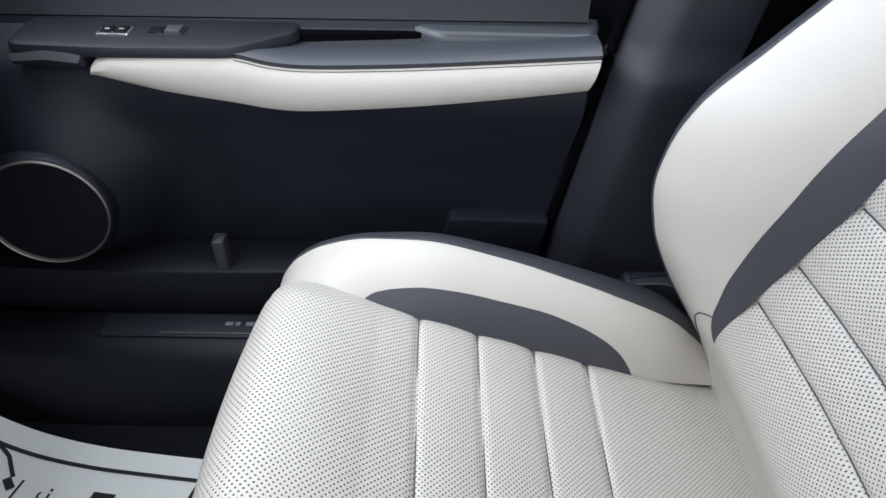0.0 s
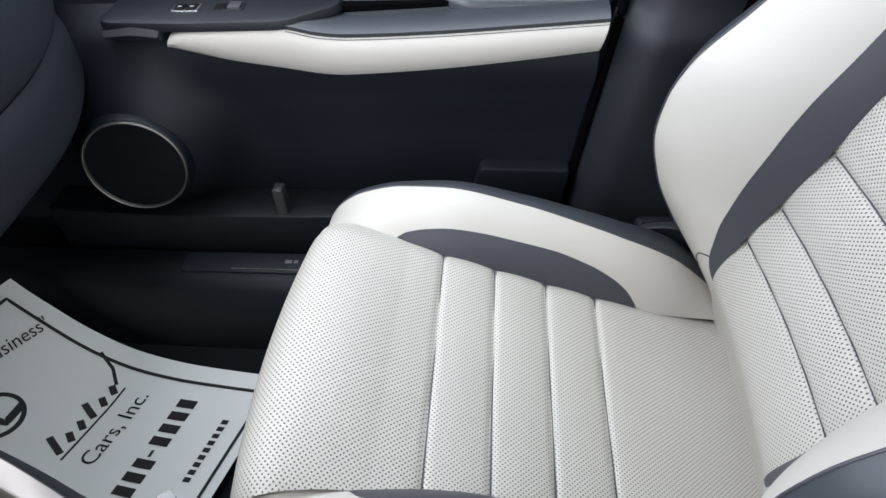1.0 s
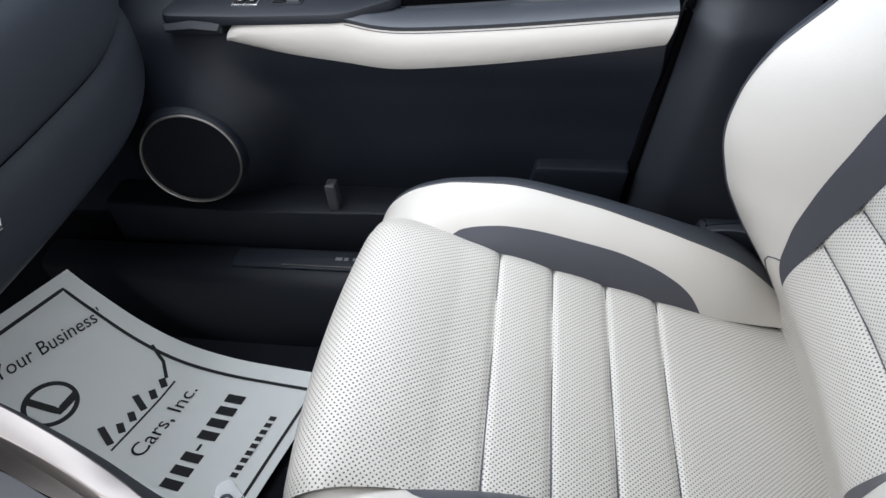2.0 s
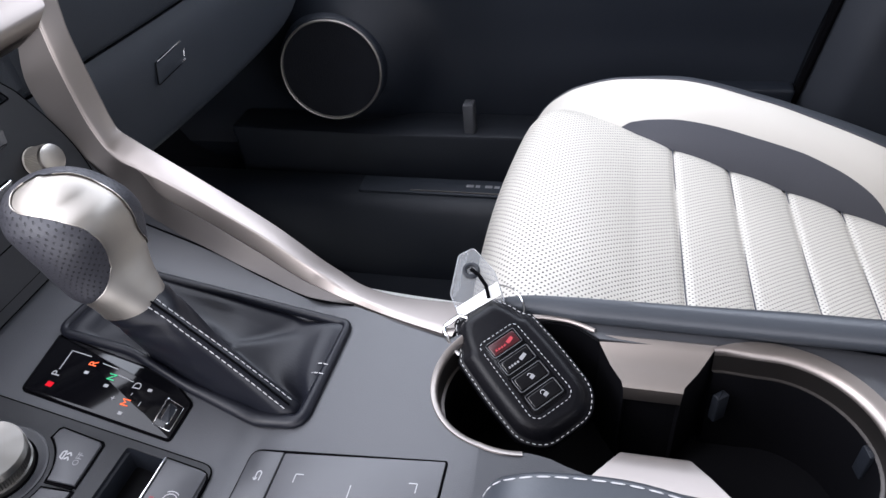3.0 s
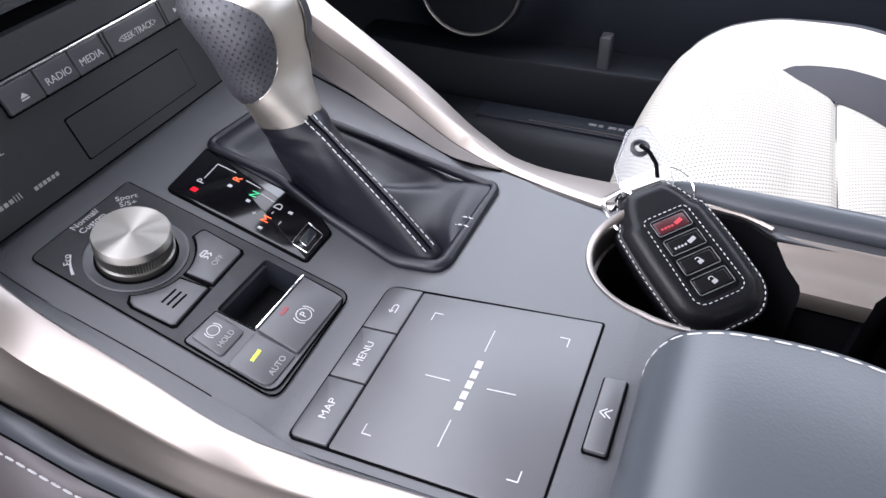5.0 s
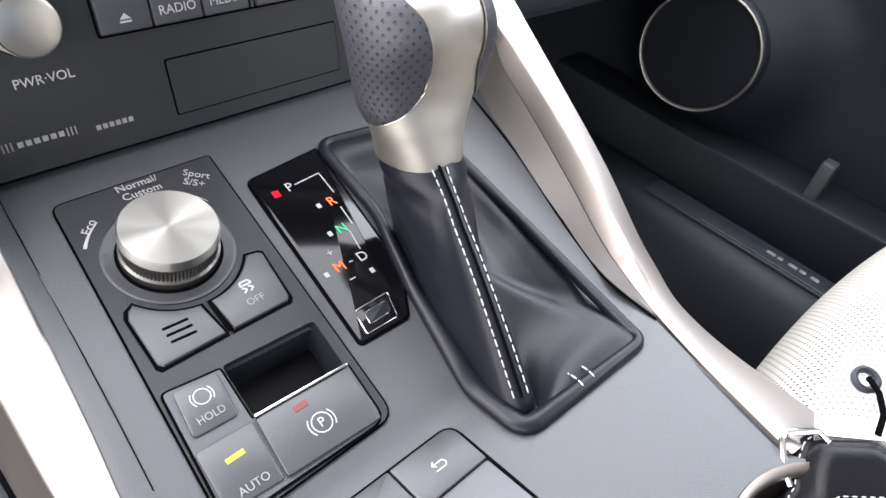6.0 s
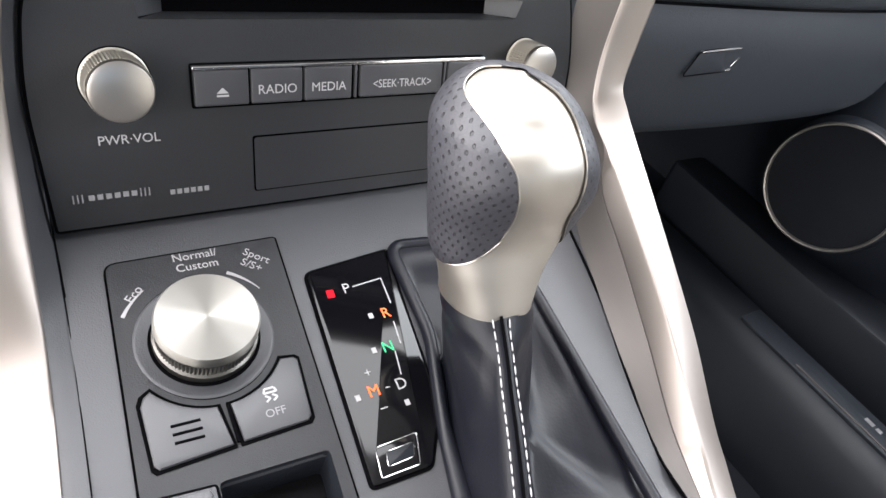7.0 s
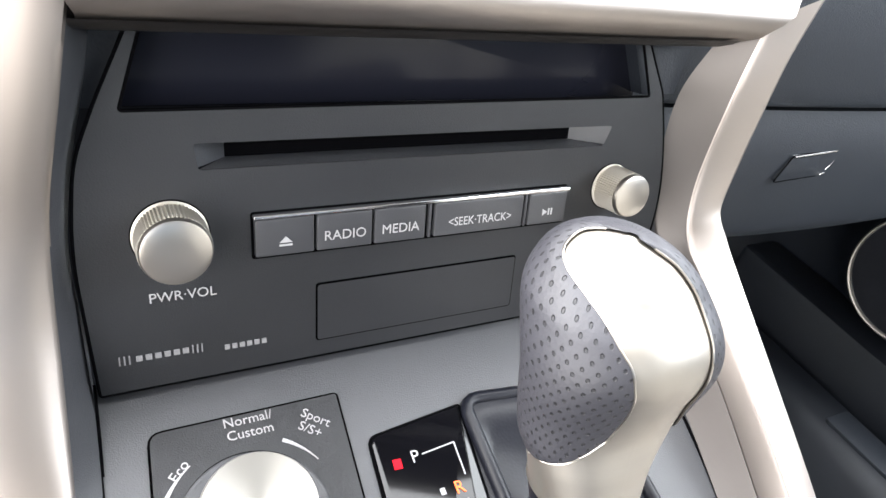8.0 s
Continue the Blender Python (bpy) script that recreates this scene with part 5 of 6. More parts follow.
FACE = SHIFT @ Matrix.Translation((0, 0, 0.0009))
DIAL = Vector((-0.1135, -0.0028))


def ring_arc(r, a0, a1, n=12):
    return [(DIAL.x + r * math.cos(a), DIAL.y + r * math.sin(a)) for a in np.linspace(math.radians(a0), math.radians(a1), n)]



def mode_outline(d, left):
    """One of the two buttons that hug the dial, drawn in by d."""
    r, turn = 0.0229 + d, math.degrees(d / 0.0229)
    if left:
        line = ring_arc(r, -56 + turn, -5 - turn) + [(-0.0775 - d, -0.0034 - d), (-0.0768 - d, -0.0246 + d), (-0.0782 - d, -0.0258 + d), (-0.0965 + d, -0.0258 + d), (-0.0990 + d, -0.0246 + d)]
    else:
        line = ring_arc(r, 1 + turn, 56 - turn) + [(-0.1000 + d, 0.0208 - d), (-0.0988 + d, 0.0221 - d), (-0.0792 - d, 0.0203 - d), (-0.0779 - d, 0.0190 - d), (-0.0775 - d, -0.0016 + d)]
    return [on_shift(*p) for p in line]


buttons = []
for left in (True, False):
    part("button_gap", slab(mode_outline(-0.0004, left), FACE, 0.0, 0.0004), BLACK_GAP, mode)
    bm = bmesh.new()
    rings(bm, [[FACE @ Vector((*p, h)) for p in mode_outline(d, left)] for d, h in ((0.0006, 0.0), (0.0006, 0.0010), (0.0008, 0.0013), (0.0011, 0.0014))])
    bm.faces.ensure_lookup_table()
    bm.faces[-1].select = True
    buttons.append(part("mode_button", bm, BUTTON_GREY, mode, "dark grey mode button"))
face = FACE @ Matrix.Translation((0, 0, 0.0014))
for k in range(3):
    p, q = on_shift(-0.0880 + 0.0025 * k, -0.0189), on_shift(-0.0877 + 0.0025 * k, -0.0109)
    bar(face, p.x, p.y, q.x, q.y, BLACK_GAP, buttons[0], thick=0.0008)
letters("OFF", moved(face, on_shift(-0.0835, 0.0098)), 0.0036, DIM_PRINT, buttons[1])
p = on_shift(-0.0895, 0.0100)
for q in ((-0.002, 0.0004, 0.002, 0.0004), (-0.0014, 0.0018, 0.0014, 0.0018), (-0.002, 0.0004, -0.0014, 0.0018), (0.002, 0.0004, 0.0014, 0.0018), (-0.0018, -0.0003, -0.0004, -0.0014), (-0.0004, -0.0014, -0.0018, -0.0024), (0.0004, -0.0003, 0.0018, -0.0014), (0.0018, -0.0014, 0.0004, -0.0024)):
    bar(face, p.x + q[0], p.y + q[1], p.x + q[2], p.y + q[3], WHITE_PRINT, buttons[1], thick=0.0006)
bar(FACE, *on_shift(-0.0905, -0.0025), *on_shift(-0.0785, -0.0025), BLACK_GAP, mode, name="groove", thick=0.0008, lift=0.0012)
# dial with scale
dial_m = moved(FACE, on_shift(DIAL.x, DIAL.y))
part("dial_dish", turned([(0.0207, 0.0001), (0.0203, 0.0003), (0.0196, 0.0002), (0.0180, -0.0001), (0.0168, -0.00025), (0.0150, -0.00025)], dial_m, 56, caps=False), GREY_PLASTIC, mode, "shallow grey dish round the dial", smooth=70)
part("dial_gap", turned([(0.0166, -0.00024), (0.0165, 0.0001), (0.0140, 0.0001)], dial_m, 48, caps=False), BLACK_GAP, mode)
dial = part("mode_dial", turned([(0.0155, 0.0), (0.0155, 0.0028), (0.0149, 0.0033), (0.0149, 0.0082), (0.0153, 0.0086), (0.0153, 0.0094)], dial_m, 160, 1, 0.00045, 0.0032, 0.0083), DIAL_KNURL, console, "knurled metal drive mode dial")
part("dial_face", turned([(0.0153, 0.0093), (0.0152, 0.0121), (0.0147, 0.0129), (0.0120, 0.0130), (0.006, 0.0130), (0.0002, 0.0130)], Matrix.Identity(4), 72), SILVER_DIAL, dial, "turned metal dial face", at=dial_m)
for text, x, y, turn in (("Eco", -0.1330, -0.0195, 48), ("Normal/\nCustom", -0.1415, 0.0012, 0), ("Sport\nS/S+", -0.1375, 0.0195, -38)):
    letters(text, moved(FACE, on_shift(x, y)) @ pose(0, 0, 0, 0, 0, turn), 0.0042, WHITE_PRINT, mode)
for a0, a1 in ((214, 240), (122, 150)):
    pts = [on_shift(*p) for p in ring_arc(0.0246, a0, a1, 9)]
    for k, (p, q) in enumerate(zip(pts, pts[1:])):
        bar(FACE, p.x, p.y, q.x, q.y, WHITE_PRINT, mode, name="scale_mark", thick=0.0003 + 0.00012 * k)
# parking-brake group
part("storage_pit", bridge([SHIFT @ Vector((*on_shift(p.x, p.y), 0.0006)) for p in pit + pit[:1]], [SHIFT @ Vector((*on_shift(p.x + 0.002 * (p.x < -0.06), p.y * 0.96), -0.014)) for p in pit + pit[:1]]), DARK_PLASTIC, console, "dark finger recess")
# Floor blacker than the walls: the pit's shade put into its colour.
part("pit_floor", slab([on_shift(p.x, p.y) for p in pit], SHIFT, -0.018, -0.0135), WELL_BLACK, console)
hold_o = rounded([on_shift(x, y) for x, y in ((-0.0692, -0.0262), (-0.0685, -0.0128), (-0.0535, -0.0145), (-0.0540, -0.0282))], 0.002)
pk_o = rounded([on_shift(x, y) for x, y in ((-0.0497, -0.0118), (-0.0487, 0.0203), (-0.0300, 0.0186), (-0.0310, -0.0135))], 0.0012)
au_o = rounded([on_shift(x, y) for x, y in ((-0.0505, -0.0300), (-0.0500, -0.0125), (-0.0313, -0.0142), (-0.0320, -0.0310))], [0.002, 0.001, 0.001, 0.004])
group_o = rounded([on_shift(x, y) for x, y in ((-0.0706, -0.0290), (-0.0690, -0.0112), (-0.0508, -0.0118), (-0.0500, 0.0215), (-0.0290, 0.0200), (-0.0295, -0.0322))], [0.002, 0.001, 0.0005, 0.001, 0.005, 0.006])
part("switch_gap", slab(shrunk(group_o, -0.0003), FACE, 0.0, 0.0004), BLACK_GAP, mode)
part("switch_plate", slab(shrunk(group_o, 0.0005), FACE, 0.0, 0.0007), GREY_PLASTIC, mode, "grey plate round the switches")
for o_ in (hold_o, pk_o, au_o):
    part("switch_gap", slab(shrunk(o_, -0.0003), FACE, 0.0, 0.0006), BLACK_GAP, mode)
hold = part("hold_button", slab(hold_o, FACE, 0.0, 0.0016, 0.0005), BUTTON_GREY, mode, "square hold button")
park = part("parking_switch", slab(pk_o, FACE, 0.0, 0.0022, 0.0005), BUTTON_GREY, mode, "wide parking brake switch")
auto = part("auto_button", slab(au_o, FACE, 0.0, 0.0016, 0.0006), BUTTON_GREY, mode, "auto button with yellow lamp")
part("chrome_edge", slab(rounded([on_shift(x, y) for x, y in ((-0.0508, -0.0116), (-0.0500, 0.0205), (-0.0491, 0.0203), (-0.0499, -0.0117))], 0.0002, 1), FACE, 0.0, 0.0026, 0.0002), CHROME, park, "bright front edge")
f1 = FACE @ Matrix.Translation((0, 0, 0.0016))
f2 = FACE @ Matrix.Translation((0, 0, 0.0022))
letters("HOLD", moved(f1, on_shift(-0.0573, -0.0208)), 0.0034, DIM_PRINT, hold, wide=0.9)
letters("AUTO", moved(f1, on_shift(-0.0345, -0.0215)), 0.0035, DIM_PRINT, auto, wide=0.95)
letters("P", moved(f2, on_shift(-0.0385, 0.0030)), 0.0042, WHITE_PRINT, park)


def ring_mark(m, c, r, a0, a1, parent, thick=0.0004):
    pts = [c + Vector((r * math.cos(a), r * math.sin(a))) for a in np.linspace(math.radians(a0), math.radians(a1), 14)]
    n = len(pts)
    outer = [c + (p - c) * (1 + thick / r) for p in pts]
    bm = bmesh.new()
    rings(bm, [[m @ Vector((*p, 0.0002)) for p in pts], [m @ Vector((*p, 0.0002)) for p in outer]], closed=False)
    part("ring_mark", bm, WHITE_PRINT, parent, smooth=0)


c = on_shift(-0.0385, 0.0030)
ring_mark(f2, c, 0.0029, 0, 360, park)
ring_mark(f2, c, 0.0040, -38, 38, park)
ring_mark(f2, c, 0.0040, 142, 218, park)
c = on_shift(-0.0635, -0.0202)
ring_mark(f1, c, 0.0022, 0, 360, hold)
ring_mark(f1, c, 0.0031, -38, 38, hold)
ring_mark(f1, c, 0.0031, 142, 218, hold)
bar(f2, *on_shift(-0.0458, -0.0015), *on_shift(-0.0460, 0.0030), RED_DULL, park, name="lamp", thick=0.0018)
bar(f1, *on_shift(-0.0436, -0.0245), *on_shift(-0.0438, -0.0190), YELLOW_LAMP, auto, name="lamp", thick=0.0015)

# gear indicator window
ind_o = rounded([on_shift(x, y) for x, y in ((-0.1290, 0.0345), (-0.1325, 0.0680), (-0.0705, 0.0612), (-0.0530, 0.0500), (-0.0533, 0.0292))], [0.003, 0.001, 0.002, 0.002, 0.002])
part("indicator_gap", slab(shrunk(ind_o, -0.0004), SHIFT, 0.0, 0.0005), BLACK_GAP, console)
ind = part("gear_indicator", slab(shrunk(ind_o, 0.0004), SHIFT, 0.0, 0.0014, 0.0009), GLOSS_BLACK, console, "gloss black gear position window")
FI = SHIFT @ Matrix.Translation((0, 0, 0.0014))
for text, x, y, mat in (("P", -0.1192, 0.0465, WHITE_PRINT), ("R", -0.1067, 0.0565, RED_PRINT), ("N", -0.0944, 0.0521, GREEN_PRINT), ("D", -0.0809, 0.0511, WHITE_PRINT), ("M", -0.0811, 0.0413, RED_PRINT), ("+", -0.0875, 0.0418, WHITE_PRINT)):
    letters(text, moved(FI, on_shift(x, y)), 0.0056 if text != "+" else 0.0045, mat, ind)
for (x0, y0), (x1, y1) in (((-0.1195, 0.0490), (-0.1205, 0.0605)), ((-0.1205, 0.0605), (-0.1100, 0.0600)), ((-0.1030, 0.0580), (-0.0945, 0.0570)), ((-0.0925, 0.0540), (-0.0840, 0.0525)), ((-0.0812, 0.0455), (-0.0811, 0.0470)), ((-0.0750, 0.0412), (-0.0750, 0.0435))):
    bar(FI, *on_shift(x0, y0), *on_shift(x1, y1), WHITE_PRINT, ind, thick=0.0004)
for x, y in ((-0.1070, 0.0510), (-0.0945, 0.0470), (-0.0805, 0.0355), (-0.0745, 0.0505)):
    bar(FI, *on_shift(x - 0.001, y), *on_shift(x + 0.001, y), WHITE_PRINT, ind, thick=0.0016)
bar(FI, *on_shift(-0.1200, 0.0405), *on_shift(-0.1170, 0.0403), RED_LAMP, ind, name="lamp", thick=0.0026)
rel = part("release_frame", slab(rounded([on_shift(x, y) for x, y in ((-0.0640, 0.0345), (-0.0645, 0.0490), (-0.0550, 0.0460), (-0.0550, 0.0330))], 0.001), FI, 0.0, 0.0006, 0.0003), GLOSS_BLACK, ind, "shift lock release cover")
for o_ in (((-0.0640, 0.0345), (-0.0645, 0.0490), (-0.0550, 0.0460), (-0.0550, 0.0330)), ((-0.0618, 0.0372), (-0.0620, 0.0465), (-0.0578, 0.0450), (-0.0575, 0.0362))):
    part("release_edge", tube([FI @ Vector((*p, 0.0006)) for p in rounded([on_shift(x, y) for x, y in o_], 0.001)], 0.00022, 6, closed=True), CHROME, rel, "bright moulded edge")
part("release_slot", slab(rounded([on_shift(x, y) for x, y in ((-0.0618, 0.0372), (-0.0620, 0.0465), (-0.0578, 0.0450), (-0.0575, 0.0362))], 0.0005), FI, 0.0, 0.0010, 0.0003), DARK_PLASTIC, rel)

# cup holders
part("cup_well", bridge([Vector((x, y, panel_height(x, y) - 0.001)) for x, y in cup + cup[:1]], [Vector((x, y, 0.350)) for x, y in cup + cup[:1]]), WELL_BLACK, console, "black double cup holder well")
part("well_floor", slab([Vector(p) for p in cup], Matrix.Identity(4), 0.345, 0.352), WELL_BLACK, console)
for cx, a0, a1, outer, inner, rise in ((0.095, 112, 283, 0.0388, 0.0355, 0.0008), (0.213, -127, 127, 0.0487, 0.0395, 0.0018)):
    ends = []
    for d in np.linspace(a0, a1, 52):
        k = min(1, max(0, (abs(d) - 96) / 30)) if cx > 0.2 else 0
        ends.append((math.cos(math.radians(d)), math.sin(math.radians(d)), inner + (outer - 0.0012 - inner) * k * k))
    shape = [(0, 0.0002), (0.09, rise), (0.65, rise * 0.6), (0.96, -0.0008), (1, -0.0028)]
    part("cup_rim", bridge(*[[Vector((cx + (outer + (r - outer) * q) * c, 0.083 + (outer + (r - outer) * q) * s, console_height(cx + outer * c) + h)) for c, s, r in ends] for q, h in shape]), SILVER, console, "satin silver rim", smooth=50)
    part("rim_wall", bridge(*[[Vector((cx + (r - d) * c, 0.083 + (r - d) * s, console_height(cx + outer * c) - z)) for c, s, r in ends] for d, z in ((0.0, 0.0026), (0.0006, 0.0125), (0.0020, 0.0130))]), SILVER_SHADED, console, "satin wall below the rim, darkened in colour for its shade", smooth=60)
    part("well_wall", bridge(*[[Vector((cx + (r - d) * c, 0.083 + (r - d) * s, z or console_height(cx + outer * c) - 0.0128)) for c, s, r in ends] for d, z in ((0.0018, 0), (0.0024, 0.39), (0.004, 0.352))]), WELL_BLACK, console, "black well wall", smooth=60)
# silver bridges between the wells
for rows_ in ((((0.1300, 0.1262, 0.4195), (0.1860, 0.1262, 0.4195)), ((0.1303, 0.1248, 0.4206), (0.1856, 0.1248, 0.4204)), ((0.1308, 0.1232, 0.4203), (0.1848, 0.1232, 0.4202)), ((0.1315, 0.1212, 0.4180), (0.1835, 0.1212, 0.4186)), ((0.1370, 0.1118, 0.4140), (0.1775, 0.1118, 0.4146)), ((0.1426, 0.1035, 0.4126), (0.1712, 0.1035, 0.4128)), ((0.1434, 0.1012, 0.4112), (0.1706, 0.1012, 0.4112)), ((0.1438, 0.1004, 0.4080), (0.1703, 0.1004, 0.4080)), ((0.1440, 0.1004, 0.4035), (0.1700, 0.1004, 0.4035)), ((0.1450, 0.1040, 0.4000), (0.1690, 0.1040, 0.4000))),
              (((0.1270, 0.0370, 0.4225), (0.1890, 0.0370, 0.4218)), ((0.1290, 0.0430, 0.4212), (0.1872, 0.0430, 0.4206)), ((0.1370, 0.0550, 0.4170), (0.1790, 0.0550, 0.4168)), ((0.1425, 0.0630, 0.4142), (0.1722, 0.0634, 0.4142)), ((0.1434, 0.0650, 0.4120), (0.1712, 0.0654, 0.4120)), ((0.1440, 0.0655, 0.4040), (0.1706, 0.0660, 0.4040)))):
    lines = [[Vector(a).lerp(Vector(b), k / 6) for k in range(7)] for a, b in rows_]
    piece = part("cup_bridge", bridge(*lines), SILVER, console, "satin silver bridge between the wells", smooth=40)
    for k in (0, -1):
        part("bridge_side", bridge([l[k] for l in lines], [Vector((l[k].x, l[k].y, 0.352)) for l in lines]), WELL_BLACK, piece, "black side below the bridge")
    part("bridge_foot", bridge([p + Vector((0, 0, -0.001)) for p in lines[-1]], [Vector((p.x, p.y, 0.352)) for p in lines[-1]]), WELL_BLACK, piece, "black wall below the bridge")
part("well_edge", tube(smooth_line([(0.084, 0.1215, 0.4280), (0.092, 0.1262, 0.4262), (0.100, 0.1288, 0.4245), (0.109, 0.1300, 0.4232), (0.118, 0.1292, 0.4226), (0.1285, 0.1258, 0.4216)], 6), 0.0013, 8), SILVER, console, "thin bright edge of the front well")
for a in (128, 12):
    c, s = math.cos(math.radians(a)), math.sin(math.radians(a))
    part("cup_tab", box(-0.0036, 0.0036, -0.0022, 0.0022, -0.009, 0.008, 0.001), DARK_PLASTIC, console, "grey rubber tab", at=Matrix.Translation((0.213 + 0.0375 * c, 0.083 + 0.0375 * s, 0.392)) @ pose(0, 0, 0, 0, 0, a + 90))

# ---- palm rest ----
rest = thing("palm_rest", (0.14, -0.004, 0.42), "padded dark leather palm rest with white stitching", "armrest")
LID_X = [(0.0915, 0.4290), (0.0925, 0.4398), (0.0966, 0.4518), (0.1033, 0.4585), (0.116, 0.4622), (0.141, 0.4630), (0.1625, 0.4610), (0.1793, 0.4571)]
lid_line = smooth_line([(x, 0, z) for x, z in LID_X], 5)
EDGE_L = [(0.0870, -0.0438), (0.0925, -0.0445), (0.0966, -0.0452), (0.1033, -0.0452), (0.116, -0.0447), (0.141, -0.0442), (0.1625, -0.0441), (0.1793, -0.0437)]
EDGE_R = [(0.0870, 0.0192), (0.0925, 0.0180), (0.0966, 0.0168), (0.1033, 0.0166), (0.116, 0.0176), (0.141, 0.0186), (0.1625, 0.0171), (0.1793, 0.0139)]
BASE_Z = [(0.0890, 0.4310), (0.100, 0.4338), (0.118, 0.4340), (0.135, 0.4362), (0.150, 0.4396), (0.166, 0.4432), (0.180, 0.4465), (0.34, 0.4475)]
SIDE_R = [(0.0008, 0.0), (0.0026, -0.0012), (0.0042, -0.0050), (0.0050, -0.012), (0.0052, -0.036)]
loops = []
for p in lid_line:
    yl, yr = along(EDGE_L, p.x), along(EDGE_R, p.x)
    low = min(along(BASE_Z, p.x), p.z - 0.0005)
    y_low = -0.0475 - 0.0030 * min(1, max(0, (p.x - 0.0915) / 0.010))
    y_seam, z_seam = yl - 0.0034 * min(1, 0.35 + (p.x - 0.0915) / 0.02), p.z - 0.0026 * min(1, 0.35 + (p.x - 0.0915) / 0.02)
    line = [(y_low + 0.003, low - 0.004)]
    for k in range(9):
        q = k / 8
        swell = math.sin(math.pi * q ** 0.75) * min(1, (z_seam - low) / 0.012)
        line.append((y_low + (y_seam - y_low) * q - 0.0022 * swell, low + (z_seam - low) * q + 0.0006 * swell))
    line += [((yl + y_seam) / 2 - 0.0004, p.z - 0.0010), (yl - 0.0006, p.z - 0.0001)]
    line += [(yl + (yr - yl) * k / 8, p.z + 0.0020 * math.sin(math.pi * k / 8)) for k in range(9)] + [(yr + a, p.z + d) for a, d in SIDE_R]
    loops.append([Vector((p.x, y, max(0.415, z))) for y, z in line])
bm = bmesh.new()
rings(bm, [l[9:] for l in loops], closed=False)
part("cushion", bm, LEATHER_DARK, rest, "smooth dark grey leather pad", smooth=60)
part("cushion_side", bridge(*[l[:10] for l in loops]), LEATHER_DARK, rest, "bulging leather side of the pad", smooth=60)
part("cushion_end", bridge(loops[0], [Vector((p.x + 0.002, p.y, 0.41)) for p in loops[0]]), LEATHER_DARK, rest)
stitches([Vector((p.x, along(EDGE_L, p.x), p.z + 0.0002)) for p in lid_line], 0.0048, 0.0014, 0.00040, rest)
stitches([Vector((p.x, along(EDGE_R, p.x), p.z + 0.0002)) for p in lid_line], 0.0048, 0.0014, 0.00032, rest)
part("seam", tube([l[9] + Vector((0, -0.0001, 0.0)) for l in loops[1:]], 0.00045, 6), BLACK_GAP, rest, "dark side seam")
BAND = [(-0.0490, -0.0240), (-0.0522, -0.0120), (-0.0518, -0.0095), (-0.0505, -0.0035), (-0.0470, -0.0006), (-0.0400, 0.0012), (-0.0250, 0.0022), (-0.0109, 0.0026), (0.0013, 0.0020), (0.0097, 0.0010), (0.0167, -0.0030), (0.0180, -0.0240)]
band_line = smooth_line([(0, y, d) for y, d in BAND], 4)


def band_step(y):
    """How far the band reaches back between the rear pads, 0 to 1."""
    k = min(1, max(0, (y + 0.0371) / 0.0112)) * min(1, max(0, (0.0036 - y) / 0.0094))
    return k * k * (3 - 2 * k)


rows_ = [[Vector((x + (0.0085 * band_step(p.y) if k > 2 else 0), p.y, max(0.40, zz + p.z))) for p in band_line] for k, (x, zz) in enumerate(((0.1788, 0.4555), (0.1796, 0.4585), (0.1850, 0.4582), (0.1894, 0.4573), (0.1904, 0.4510)))]
part("silver_band", bridge(*rows_), SILVER, rest, "satin silver band behind the pad", smooth=50)
part("band_gap", tube([p + Vector((-0.0001, 0, 0.0020)) for p in rows_[0][4:40]], 0.0006, 6), BLACK_GAP, rest)
for y0, y1 in ((-0.0530, -0.0333), (-0.0025, 0.0172)):
    rear = part("rear_pad", slab(rounded([(0.1925, y0), (0.32, y0), (0.32, y1), (0.1925, y1)], 0.006), Matrix.Identity(4), 0.40, 0.4605, 0.0055), LEATHER_DARK, rest, "dark leather rear pad")
    stitches([Vector((x, y0 + 0.0085 if y0 < -0.01 else y1 - 0.005, 0.4606)) for x in np.linspace(0.1985, 0.303, 20)], 0.0060, 0.0014, 0.00055, rear)
part("rear_plate", box(0.2030, 0.32, -0.0350, -0.0008, 0.40, 0.4535, 0.002), PAD_GREY, rest, "smooth grey plate between the pads")
tagged(part("console_box", slab(rounded([(0.305, -0.085), (0.62, -0.085), (0.62, 0.125), (0.305, 0.125)], 0.02), Matrix.Identity(4), 0.05, 0.462, 0.014), LEATHER_DARK), "dark leather storage box behind the palm rest", "storage box")
part("rest_base", slab(rounded([(0.0925, -0.0475), (0.33, -0.0475), (0.33, 0.0190), (0.0925, 0.0190)], 0.006), Matrix.Identity(4), 0.30, 0.4330, 0.004), LEATHER_DARK, rest, "base below the pad")
roll = []
for x in np.linspace(0.0885, 0.335, 56):
    k, top = min(1, max(0.06, (x - 0.0885) / 0.016)), along(BASE_Z, x)
    out = -0.0480 - 0.0105 * math.sin(k * math.pi / 2)
    mid = 0.4300 + 0.0035 * k
    roll.append([Vector((x, -0.0455, top - 0.003)), Vector((x, -0.0492, top - 0.0006))] + [Vector((x, -0.0492 + (out + 0.0492) * math.sin(a), mid + (top - 0.0006 - mid) * math.cos(a) + 0.0006 * math.sin(2 * a))) for a in np.linspace(0.25, math.pi / 2, 7)] + [Vector((x, out + 0.0006, mid - 0.0035)), Vector((x, out + 0.004, mid - 0.0065))])
part("lower_roll", bridge(*roll), LEATHER_DARK, rest, "dark leather roll below the pad", smooth=60)
bm = bmesh.new()
